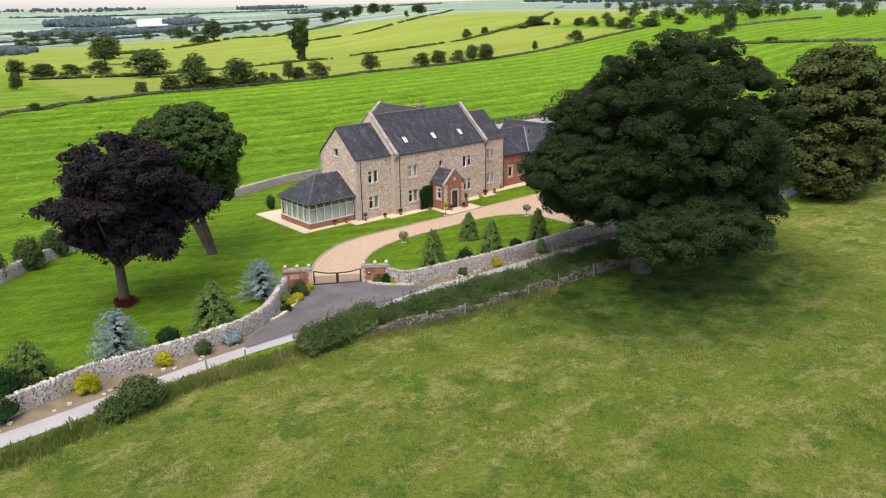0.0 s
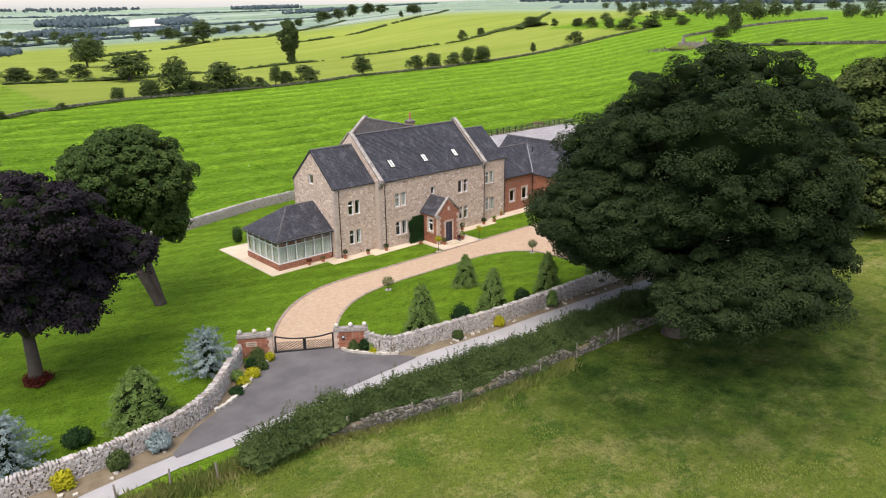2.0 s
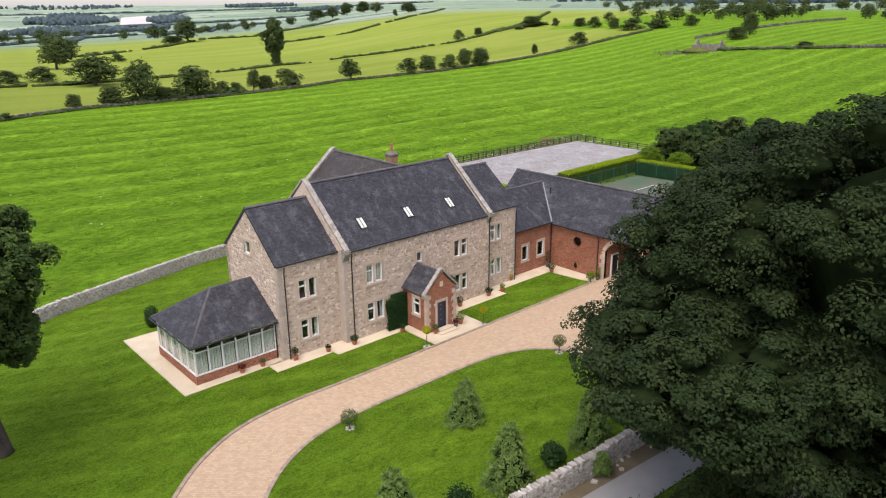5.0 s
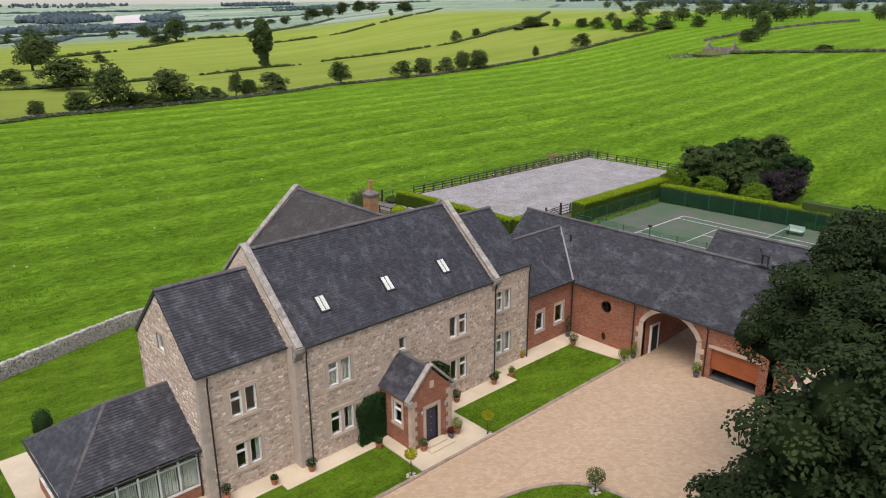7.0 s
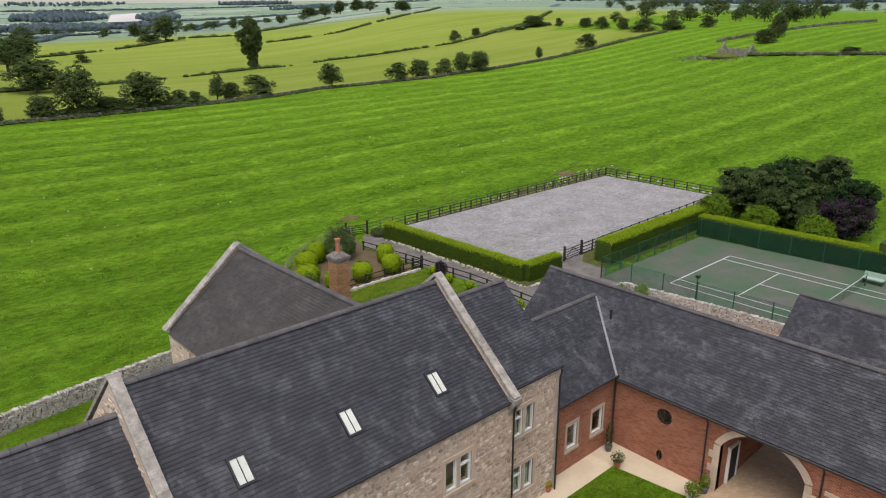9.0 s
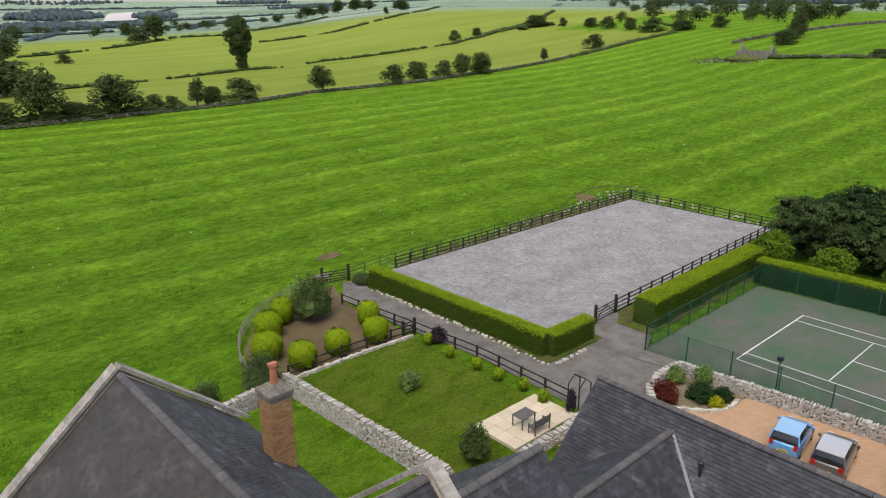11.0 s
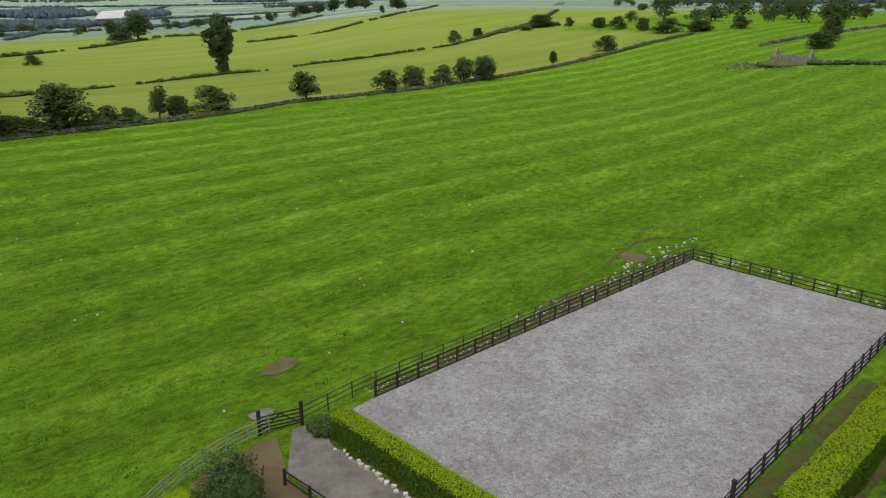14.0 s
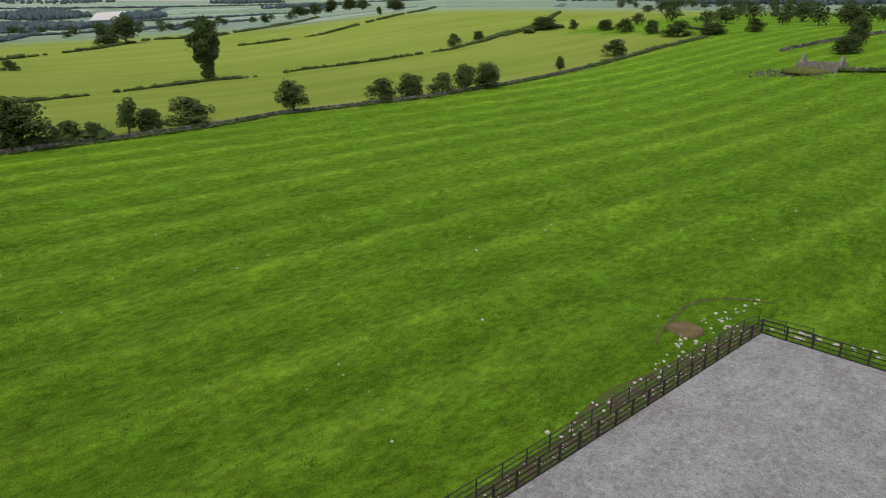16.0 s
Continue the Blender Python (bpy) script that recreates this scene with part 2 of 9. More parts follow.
# ---- mesh helpers ----
class Mesh:
    """Collects corners and faces, to become one mesh object."""

    def __init__(self):
        self.v, self.f, self.count = [], [], 0

    def add(self, verts, faces):
        verts = np.asarray(verts, float).reshape(-1, 3)
        self.v.append(verts)
        self.f.append((np.asarray(faces, np.int64) + self.count) if not isinstance(faces, list) else [[i + self.count for i in f] for f in faces])
        self.count += len(verts)
        return self

    def box(self, x0, x1, y0, y1, z0, z1):
        v = [(x0, y0, z0), (x1, y0, z0), (x1, y1, z0), (x0, y1, z0), (x0, y0, z1), (x1, y0, z1), (x1, y1, z1), (x0, y1, z1)]
        return self.add(v, [[0, 3, 2, 1], [4, 5, 6, 7], [0, 1, 5, 4], [1, 2, 6, 5], [2, 3, 7, 6], [3, 0, 4, 7]])

    def beam(self, a, b, w, h=None, up=(0, 0, 1)):
        """A bar of width w and height h from a to b."""
        a, b, h = Vector(a), Vector(b), h or w
        d = (b - a).normalized()
        u = Vector(up)
        if abs(d.dot(u)) > 0.95:
            u = Vector((0, 1, 0))
        s = d.cross(u).normalized() * (w / 2)
        u = s.cross(d).normalized() * (h / 2)
        v = [a - s - u, a + s - u, a + s + u, a - s + u, b - s - u, b + s - u, b + s + u, b - s + u]
        return self.add([tuple(p) for p in v], [[0, 1, 2, 3], [7, 6, 5, 4], [0, 4, 5, 1], [1, 5, 6, 2], [2, 6, 7, 3], [3, 7, 4, 0]])

    def tube(self, pts, radii, sides=8, cap=True):
        """A round limb through pts."""
        pts = [Vector(p) for p in pts]
        rings = []
        for i, p in enumerate(pts):
            d = (pts[min(i + 1, len(pts) - 1)] - pts[max(i - 1, 0)]).normalized()
            s = d.cross(Vector((0.13, 0.97, 0.21))).normalized()
            u = d.cross(s)
            rings.append([tuple(p + (s * math.cos(k * 2 * math.pi / sides) + u * math.sin(k * 2 * math.pi / sides)) * radii[i]) for k in range(sides)])
        f = []
        for i in range(len(pts) - 1):
            for k in range(sides):
                k2 = (k + 1) % sides
                f.append([i * sides + k, i * sides + k2, (i + 1) * sides + k2, (i + 1) * sides + k])
        if cap:
            f.append(list(range(sides))[::-1])
            f.append([(len(pts) - 1) * sides + k for k in range(sides)])
        return self.add(sum(rings, []), f)

    def lathe(self, profile, x=0, y=0, z=0, sides=14):
        """A turned shape: profile is (radius, height) from the bottom."""
        v = [(x + r * math.cos(k * 2 * math.pi / sides), y + r * math.sin(k * 2 * math.pi / sides), z + h) for r, h in profile for k in range(sides)]
        f = [[i * sides + k, i * sides + (k + 1) % sides, (i + 1) * sides + (k + 1) % sides, (i + 1) * sides + k] for i in range(len(profile) - 1) for k in range(sides)]
        f += [list(range(sides))[::-1], [(len(profile) - 1) * sides + k for k in range(sides)]]
        return self.add(v, f)

    def prism(self, poly, lift):
        """A flat outline of 3D points swept by the vector lift."""
        k = len(poly)
        v = [tuple(p) for p in poly] + [tuple(Vector(p) + Vector(lift)) for p in poly]
        return self.add(v, [list(range(k))[::-1], list(range(k, 2 * k))] + [[i, (i + 1) % k, k + (i + 1) % k, k + i] for i in range(k)])

    def data(self, name, soft=False):
        me = bpy.data.meshes.new(name)
        v = np.concatenate(self.v) if self.v else np.zeros((0, 3))
        flat, sizes = [], []
        for f in self.f:
            if isinstance(f, list):
                flat.append(np.array([i for q in f for i in q], np.int64))
                sizes.append(np.array([len(q) for q in f], np.int64))
            else:
                flat.append(f.reshape(-1))
                sizes.append(np.full(len(f), f.shape[1], np.int64))
        flat, sizes = np.concatenate(flat), np.concatenate(sizes)
        me.vertices.add(len(v))
        me.vertices.foreach_set("co", v.reshape(-1))
        me.loops.add(len(flat))
        me.loops.foreach_set("vertex_index", flat)
        me.polygons.add(len(sizes))
        me.polygons.foreach_set("loop_start", np.concatenate([[0], np.cumsum(sizes)[:-1]]))
        me.polygons.foreach_set("loop_total", sizes)
        me.polygons.foreach_set("use_smooth", np.full(len(sizes), bool(soft)))
        me.update(calc_edges=True)
        me.validate()
        return me


def part(name, mesh, material, parent=None, label="", soft=False, kind=""):
    """One mesh object under a thing or a part."""
    me = mesh.data(name, soft) if isinstance(mesh, Mesh) else mesh
    if material is not None and not me.materials:
        me.materials.append(material)
    ob = new(name, me)
    if parent is not None:
        ob.parent = parent
        ob.matrix_parent_inverse = base_of(parent).inverted()
    return tagged(ob, label, kind=kind)


BASES = {}


def base_of(ob):
    return BASES.get(ob.name, Matrix.Identity(4))


def thing(name, label, category, at=(0, 0, 0), group="", kind=""):
    """An Empty at the base of a thing; its parts are drawn in world places."""
    ob = new(name)
    ob.empty_display_size = 0.2
    ob.location = at
    BASES[ob.name] = Matrix.Translation(at)
    return tagged(ob, label, category, group, kind)


def solid(name, mesh, material, label, category, group="", kind="", soft=False):
    return tagged(part(name, mesh, material, soft=soft), label, category, group, kind)


rng = np.random.default_rng(7)


def leaves(mesh, centres, normals, size, spread=0.6, squash=0.7, seed=None):
    """Adds one four-cornered leaf at each centre, facing roughly along its normal."""
    g = rng if seed is None else np.random.default_rng(seed)
    k = len(centres)
    nrm = normals + g.normal(0, spread, (k, 3))
    nrm /= np.linalg.norm(nrm, axis=1, keepdims=True) + 1e-9
    ref = g.normal(0, 1, (k, 3))
    s = np.cross(nrm, ref)
    s /= np.linalg.norm(s, axis=1, keepdims=True) + 1e-9
    u = np.cross(nrm, s)
    sz = (size * g.uniform(0.6, 1.3, k))[:, None]
    s, u = s * sz * 0.5, u * sz * 0.5 * squash
    v = np.stack([centres - s, centres - u * 0.9 + s * 0.1, centres + s, centres + u * 0.9 + s * 0.1], 1).reshape(-1, 3)
    f = np.arange(4 * k).reshape(k, 4)
    mesh.add(v, f)


def puff(mesh, c, r, count, size, spread=0.55, shell=0.35, g=None, out=None):
    """A clump of leaves round c with radii r, denser outwards."""
    g = g or rng
    d = g.normal(0, 1, (count, 3))
    d /= np.linalg.norm(d, axis=1, keepdims=True)
    rad = (1 - shell * g.random(count) ** 1.5)[:, None]
    way = d + np.array([0, 0, 0.35]) if out is None else d * 0.7 + np.asarray(out) * 0.8
    leaves(mesh, np.asarray(c) + d * rad * np.asarray(r), way, size, spread, seed=int(g.integers(1 << 30)))


def stones(mesh, c, half, yaw, jit=0.18, g=None):
    """Rough blocks: centres, half sizes and turns about z, with uneven corners."""
    g = g or rng
    k = len(c)
    sg = np.array([(-1, -1, -1), (1, -1, -1), (1, 1, -1), (-1, 1, -1), (-1, -1, 1), (1, -1, 1), (1, 1, 1), (-1, 1, 1)], float)
    v = sg[None] * half[:, None, :] * (1 + g.uniform(-jit, jit, (k, 8, 3)))
    co, si = np.cos(yaw)[:, None], np.sin(yaw)[:, None]
    x = v[:, :, 0] * co - v[:, :, 1] * si + c[:, None, 0]
    y = v[:, :, 0] * si + v[:, :, 1] * co + c[:, None, 1]
    v = np.stack([x, y, v[:, :, 2] + c[:, None, 2]], 2).reshape(-1, 3)
    q = np.array([[0, 3, 2, 1], [4, 5, 6, 7], [0, 1, 5, 4], [1, 2, 6, 5], [2, 3, 7, 6], [3, 0, 4, 7]])
    mesh.add(v, (q[None] + 8 * np.arange(k)[:, None, None]).reshape(-1, 4))


def along(pts, step):
    """Places at even steps along a line of points: x, y and the heading of each."""
    p = np.asarray(pts, float)
    seg = np.hypot(*(p[1:] - p[:-1]).T)
    s = np.concatenate([[0], np.cumsum(seg)])
    d = np.arange(step / 2, s[-1], step)
    x, y = np.interp(d, s, p[:, 0]), np.interp(d, s, p[:, 1])
    i = np.clip(np.searchsorted(s, d) - 1, 0, len(seg) - 1)
    t = (p[i + 1] - p[i]) / seg[i][:, None]
    return x, y, np.arctan2(t[:, 1], t[:, 0])


def rounded(pts, times=2):
    """Chaikin-softened line."""
    p = [tuple(q) for q in pts]
    for _ in range(times):
        o = [p[0]]
        for a, b in zip(p[:-1], p[1:]):
            o += [(0.75 * a[0] + 0.25 * b[0], 0.75 * a[1] + 0.25 * b[1]), (0.25 * a[0] + 0.75 * b[0], 0.25 * a[1] + 0.75 * b[1])]
        p = o + [p[-1]]
    return p


def drape(name, outline, material, label, category, lift=0.03, cell=2.0, kind="structure"):
    """A flat sheet with that outline, laid over the land."""
    bm = bmesh.new()
    vs = [bm.verts.new((x, y, 0)) for x, y in outline]
    bm.faces.new(vs)
    xs, ys = [p[0] for p in outline], [p[1] for p in outline]
    for lo, hi, axis in ((min(xs), max(xs), 0), (min(ys), max(ys), 1)):
        k = math.ceil(lo / cell) * cell
        while k < hi:
            co, no = [0, 0, 0], [0, 0, 0]
            co[axis], no[axis] = k + 0.0137, 1
            bmesh.ops.bisect_plane(bm, geom=bm.verts[:] + bm.edges[:] + bm.faces[:], plane_co=co, plane_no=no)
            k += cell
    bmesh.ops.triangulate(bm, faces=bm.faces[:])
    bm.verts.ensure_lookup_table()
    co = np.array([v.co[:] for v in bm.verts])
    h = heights(co[:, 0], co[:, 1]) + lift
    for v, z in zip(bm.verts, h):
        v.co.z = z
    bmesh.ops.recalc_face_normals(bm, faces=bm.faces[:])
    if sum(f.normal.z for f in bm.faces) < 0:
        bmesh.ops.reverse_faces(bm, faces=bm.faces[:])
    me = bpy.data.meshes.new(name)
    bm.to_mesh(me)
    bm.free()
    me.materials.append(material)
    return tagged(new(name, me), label, category, kind=kind)


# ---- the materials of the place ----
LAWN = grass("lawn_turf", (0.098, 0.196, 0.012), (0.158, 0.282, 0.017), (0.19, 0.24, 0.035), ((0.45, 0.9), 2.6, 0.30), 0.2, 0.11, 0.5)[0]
ASPHALT = plain("asphalt", (0.105, 0.10, 0.098), (0.15, 0.143, 0.138), 0.5, 30, 0.95, c=(0.06, 0.058, 0.056), spec=0.1)
LANE = plain("worn_lane", (0.30, 0.295, 0.28), (0.36, 0.35, 0.33), 0.5, 30, 0.95, c=(0.27, 0.265, 0.25), spec=0.1)
SOIL = plain("verge_soil", (0.16, 0.115, 0.078), (0.24, 0.18, 0.125), 0.9, 14, 0.95, c=(0.06, 0.09, 0.02))
BARK_CHIP = plain("bark_mulch", (0.105, 0.062, 0.034), (0.14, 0.10, 0.05), 0.6, 8, 0.95, c=(0.05, 0.07, 0.02), relief=0.8)
PATH = plain("gravel_path", (0.125, 0.113, 0.10), (0.205, 0.188, 0.168), 0.7, 5, 0.95, c=(0.06, 0.056, 0.05), relief=0.6, spec=0.1)
COURT = plain("court_macadam", (0.060, 0.120, 0.062), (0.125, 0.116, 0.100), 0.28, 2.0, 0.95, c=(0.066, 0.080, 0.058), spec=0.1)
LINE = plain("line_paint", (0.62, 0.63, 0.62), (0.5, 0.52, 0.5), 2.0, 20, 0.8)
FLAG = plain("paving_flags", (0.50, 0.42, 0.30), (0.60, 0.51, 0.37), 0.7, 12, 0.9, c=(0.40, 0.33, 0.22), per=0.08)


def slating(name, cols, bloom, rough=0.65, amount=0.75):
    """Slates: each its own grey, with pale weathered streaks running down the slope."""
    m, n, p = nodes_of(name, rough, 0.0, 0.3)
    v = position(n)
    o = n.nodes.new("ShaderNodeObjectInfo")
    one = maths(n, "FRACT", maths(n, "ADD", island(n), o.outputs["Random"]))
    col = ramp(n, one, cols)
    streak = maths(n, "MULTIPLY", noise_of(n, position(n, (1.0, 0.45, 0.45)), 1.6, 6.0, 0.7, 0.50, 0.68), maths(n, "ADD", maths(n, "MULTIPLY", one, 0.7), 0.3))
    col = mix(n, maths(n, "MULTIPLY", streak, amount), col, bloom)
    col = mix(n, maths(n, "MULTIPLY", noise_of(n, v, 0.5, 5.0, 0.65, 0.50, 0.7), 0.5), col, tuple(x * 0.55 for x in cols[0]))
    fine = noise_of(n, v, 26, 5.0, 0.7, 0.25, 0.75)
    col = mix(n, maths(n, "MULTIPLY", fine, 0.35), col, tuple(x * 0.5 for x in cols[0]))
    n.links.new(col, p.inputs["Base Color"])
    bump(n, p, fine, 0.4, 0.015)
    return m


SLATE = slating("roof_slates", [(0.027, 0.028, 0.034), (0.040, 0.041, 0.048), (0.060, 0.061, 0.070), (0.033, 0.033, 0.039), (0.048, 0.046, 0.051)], (0.155, 0.16, 0.172), 0.65, 0.85)
SLATE_EDGE = slating("slate_tails", [(0.05, 0.05, 0.055), (0.10, 0.10, 0.105), (0.15, 0.15, 0.155), (0.07, 0.07, 0.07)], (0.32, 0.32, 0.32))
TILE = slating("grey_tiles", [(0.045, 0.042, 0.040), (0.062, 0.056, 0.052), (0.052, 0.048, 0.046)], (0.12, 0.11, 0.10), 0.8)
LEAD = plain("slate_bed", (0.03, 0.032, 0.038), (0.045, 0.046, 0.052), 2, 20, 0.6)
RIDGE = plain("ridge_clay", (0.08, 0.075, 0.075), (0.115, 0.105, 0.10), 2, 15, 0.85, per=0.15)
MORTAR = plain("lime_mortar", (0.49, 0.39, 0.30), (0.60, 0.485, 0.385), 1.6, 14, 0.95)
RUBBLE = pieces("limestone_rubble", [(0.37, 0.275, 0.205), (0.57, 0.45, 0.345), (0.78, 0.68, 0.57), (0.48, 0.375, 0.29), (0.65, 0.51, 0.385), (0.40, 0.305, 0.24), (0.60, 0.505, 0.42), (0.31, 0.23, 0.175)], 0.9, 4.0, 0.6)
ASHLAR = plain("pink_sandstone", (0.46, 0.355, 0.27), (0.53, 0.42, 0.325), 1.5, 18, 0.9, c=(0.32, 0.25, 0.19), per=0.10)
COPING = plain("weathered_coping", (0.24, 0.215, 0.185), (0.42, 0.385, 0.335), 3.5, 16, 0.95, c=(0.09, 0.085, 0.075), per=0.16)
DRYSTONE = pieces("dry_stone", [(0.30, 0.27, 0.23), (0.44, 0.41, 0.36), (0.56, 0.53, 0.48), (0.37, 0.34, 0.31), (0.48, 0.43, 0.36)], 0.95, 5.0, 0.5)
WHITE_STONE = pieces("white_limestone", [(0.42, 0.39, 0.32), (0.60, 0.56, 0.48), (0.50, 0.46, 0.36)], 0.9, 6.0, 0.4)
WHITE = plain("white_frame", (0.78, 0.78, 0.75), (0.72, 0.72, 0.69), 3, 30, 0.45, spec=0.4, relief=0.05)
BLACK = plain("black_iron", (0.018, 0.018, 0.02), (0.028, 0.028, 0.03), 4, 40, 0.5, spec=0.4, relief=0.1)
DARKWOOD = plain("dark_stained_timber", (0.022, 0.018, 0.015), (0.04, 0.033, 0.028), 3, 25, 0.75)
POSTWOOD = plain("weathered_post", (0.20, 0.17, 0.13), (0.28, 0.25, 0.21), 3, 25, 0.9)
BLUE_DOOR = plain("navy_paint", (0.020, 0.026, 0.05), (0.026, 0.033, 0.06), 3, 30, 0.4, spec=0.5, relief=0.05)
ROLLER = plain("brown_garage_door", (0.30, 0.085, 0.028), (0.36, 0.11, 0.04), 1.5, 20, 0.5, relief=0.1)
TERRACOTTA = plain("terracotta", (0.32, 0.12, 0.065), (0.42, 0.17, 0.09), 3, 20, 0.8)
NET_GREEN = plain("green_steel", (0.015, 0.07, 0.045), (0.02, 0.09, 0.055), 3, 30, 0.5)
BARK = plain("grey_bark", (0.17, 0.155, 0.13), (0.25, 0.23, 0.20), 1.2, 12, 0.95, c=(0.06, 0.05, 0.04), relief=0.8)
TWIG = plain("dark_bark", (0.05, 0.04, 0.03), (0.085, 0.07, 0.055), 1.2, 12, 0.95, relief=0.8)
INSIDE = plain("dim_plaster", (0.30, 0.28, 0.25), (0.34, 0.32, 0.29), 1, 10, 0.95)
BLIND = plain("pale_blind", (0.58, 0.60, 0.52), (0.66, 0.67, 0.60), 2, 20, 0.8, per=0.06)

SYCAMORE = leafy("sycamore_leaves", [(0.011, 0.020, 0.008), (0.017, 0.029, 0.010), (0.025, 0.039, 0.013), (0.040, 0.056, 0.019)], through_light=0.08, scale=0.5)
ASH_LEAF = leafy("oak_leaves", [(0.024, 0.045, 0.011), (0.040, 0.070, 0.017), (0.062, 0.100, 0.025), (0.090, 0.132, 0.035)])
LIMELEAF = leafy("lime_leaves", [(0.024, 0.036, 0.010), (0.044, 0.062, 0.017), (0.074, 0.098, 0.027), (0.115, 0.14, 0.040)])
BEECH = leafy("copper_leaves", [(0.010, 0.009, 0.011), (0.017, 0.014, 0.017), (0.025, 0.020, 0.024), (0.038, 0.030, 0.035)], through_light=0.15)
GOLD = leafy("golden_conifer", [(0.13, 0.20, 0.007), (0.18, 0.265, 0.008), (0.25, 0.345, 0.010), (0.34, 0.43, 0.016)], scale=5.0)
BOX = leafy("box_leaves", [(0.050, 0.095, 0.007), (0.075, 0.13, 0.009), (0.105, 0.175, 0.012), (0.15, 0.23, 0.018)], scale=5.0)
DEEP = leafy("dark_evergreen", [(0.008, 0.022, 0.007), (0.015, 0.038, 0.011), (0.024, 0.055, 0.016), (0.036, 0.075, 0.022)])
CONIFER = leafy("conifer_needles", [(0.055, 0.10, 0.020), (0.10, 0.165, 0.036), (0.15, 0.225, 0.06), (0.21, 0.29, 0.09)], scale=3.0)
BLUECEDAR = leafy("blue_cedar_needles", [(0.10, 0.15, 0.135), (0.17, 0.225, 0.21), (0.25, 0.31, 0.295), (0.34, 0.40, 0.385)])
YELLOW = leafy("yellow_shrub_leaves", [(0.14, 0.16, 0.008), (0.24, 0.25, 0.010), (0.36, 0.34, 0.016), (0.45, 0.40, 0.03)])
PURPLE = leafy("purple_leaves", [(0.020, 0.014, 0.018), (0.036, 0.026, 0.032), (0.058, 0.044, 0.050)])
RED = leafy("red_leaves", [(0.05, 0.012, 0.008), (0.10, 0.022, 0.014), (0.15, 0.035, 0.02)])
WILD = leafy("wild_hedge_leaves", [(0.026, 0.045, 0.013), (0.048, 0.076, 0.022), (0.078, 0.110, 0.034), (0.115, 0.15, 0.052)])
FARLEAF = leafy("far_tree_leaves", [(0.036, 0.056, 0.016), (0.062, 0.088, 0.027), (0.095, 0.13, 0.04)], scale=0.05)
# Bluish leaf colour: distance haze mixed into the far woods.
FARWOOD = leafy("hazed_wood_leaves", [(0.050, 0.076, 0.086), (0.078, 0.108, 0.116), (0.115, 0.150, 0.150)], scale=0.02)


def coursed(name, a, b, joint, length, height, gap, flat=False, turn=0.0, rough=0.9, tint=None):
    """Bricks or paving blocks with sunk joints; flat: laid on the ground."""
    m, n, p = nodes_of(name, rough, 0.0, 0.25)
    v = position(n)
    sep = n.nodes.new("ShaderNodeSeparateXYZ")
    n.links.new(v, sep.inputs["Vector"])
    cmb = n.nodes.new("ShaderNodeCombineXYZ")
    if flat:
        n.links.new(sep.outputs["X"], cmb.inputs["X"])
        n.links.new(sep.outputs["Y"], cmb.inputs["Y"])
    else:
        n.links.new(maths(n, "ADD", sep.outputs["X"], sep.outputs["Y"]), cmb.inputs["X"])
        n.links.new(sep.outputs["Z"], cmb.inputs["Y"])
    mp = n.nodes.new("ShaderNodeMapping")
    mp.inputs["Rotation"].default_value = (0, 0, radians(turn))
    n.links.new(cmb.outputs["Vector"], mp.inputs["Vector"])
    t = n.nodes.new("ShaderNodeTexBrick")
    t.inputs["Color1"].default_value, t.inputs["Color2"].default_value, t.inputs["Mortar"].default_value = (*a, 1), (*b, 1), (*joint, 1)
    t.inputs["Scale"].default_value, t.inputs["Brick Width"].default_value, t.inputs["Row Height"].default_value = 1.0, length, height
    t.inputs["Mortar Size"].default_value, t.inputs["Mortar Smooth"].default_value, t.inputs["Bias"].default_value = gap, 0.3, 0.0
    n.links.new(mp.outputs["Vector"], t.inputs["Vector"])
    col = mix(n, maths(n, "MULTIPLY", noise_of(n, v, 0.6, 5.0, 0.65), 0.35), t.outputs["Color"], tint or tuple(x * 0.7 for x in a))
    col = mix(n, maths(n, "MULTIPLY", noise_of(n, v, 20, 4.0), 0.25), col, tuple(x * 0.6 for x in a))
    n.links.new(col, p.inputs["Base Color"])
    bump(n, p, maths(n, "SUBTRACT", 1.0, t.outputs["Fac"]), 0.5, 0.012)
    return m


def grit():
    """Raked arena grit: hoof-churned at half a metre, grainy, with damp brownish patches."""
    m, n, p = nodes_of("grey_grit", 0.95, 0.0, 0.1)
    v = position(n)
    col = mix(n, noise_of(n, v, 0.35, 6.0, 0.7, 0.38, 0.62), (0.29, 0.275, 0.266), (0.42, 0.405, 0.395))
    col = mix(n, maths(n, "MULTIPLY", noise_of(n, v, 1.7, 6.0, 0.8, 0.50, 0.62), 0.6), col, (0.52, 0.505, 0.49))
    col = mix(n, maths(n, "MULTIPLY", noise_of(n, v, 2.6, 6.0, 0.85, 0.50, 0.60), 0.55), col, (0.13, 0.122, 0.115))
    fine = noise_of(n, v, 9.0, 4.0, 0.8, 0.42, 0.6)
    col = mix(n, maths(n, "MULTIPLY", fine, 0.45), col, (0.10, 0.095, 0.092))
    col = mix(n, maths(n, "MULTIPLY", noise_of(n, v, 0.16, 5.0, 0.7, 0.52, 0.72), 0.35), col, (0.20, 0.165, 0.13))
    n.links.new(col, p.inputs["Base Color"])
    bump(n, p, fine, 1.0, 0.03)
    return m


GRAVEL = grit()


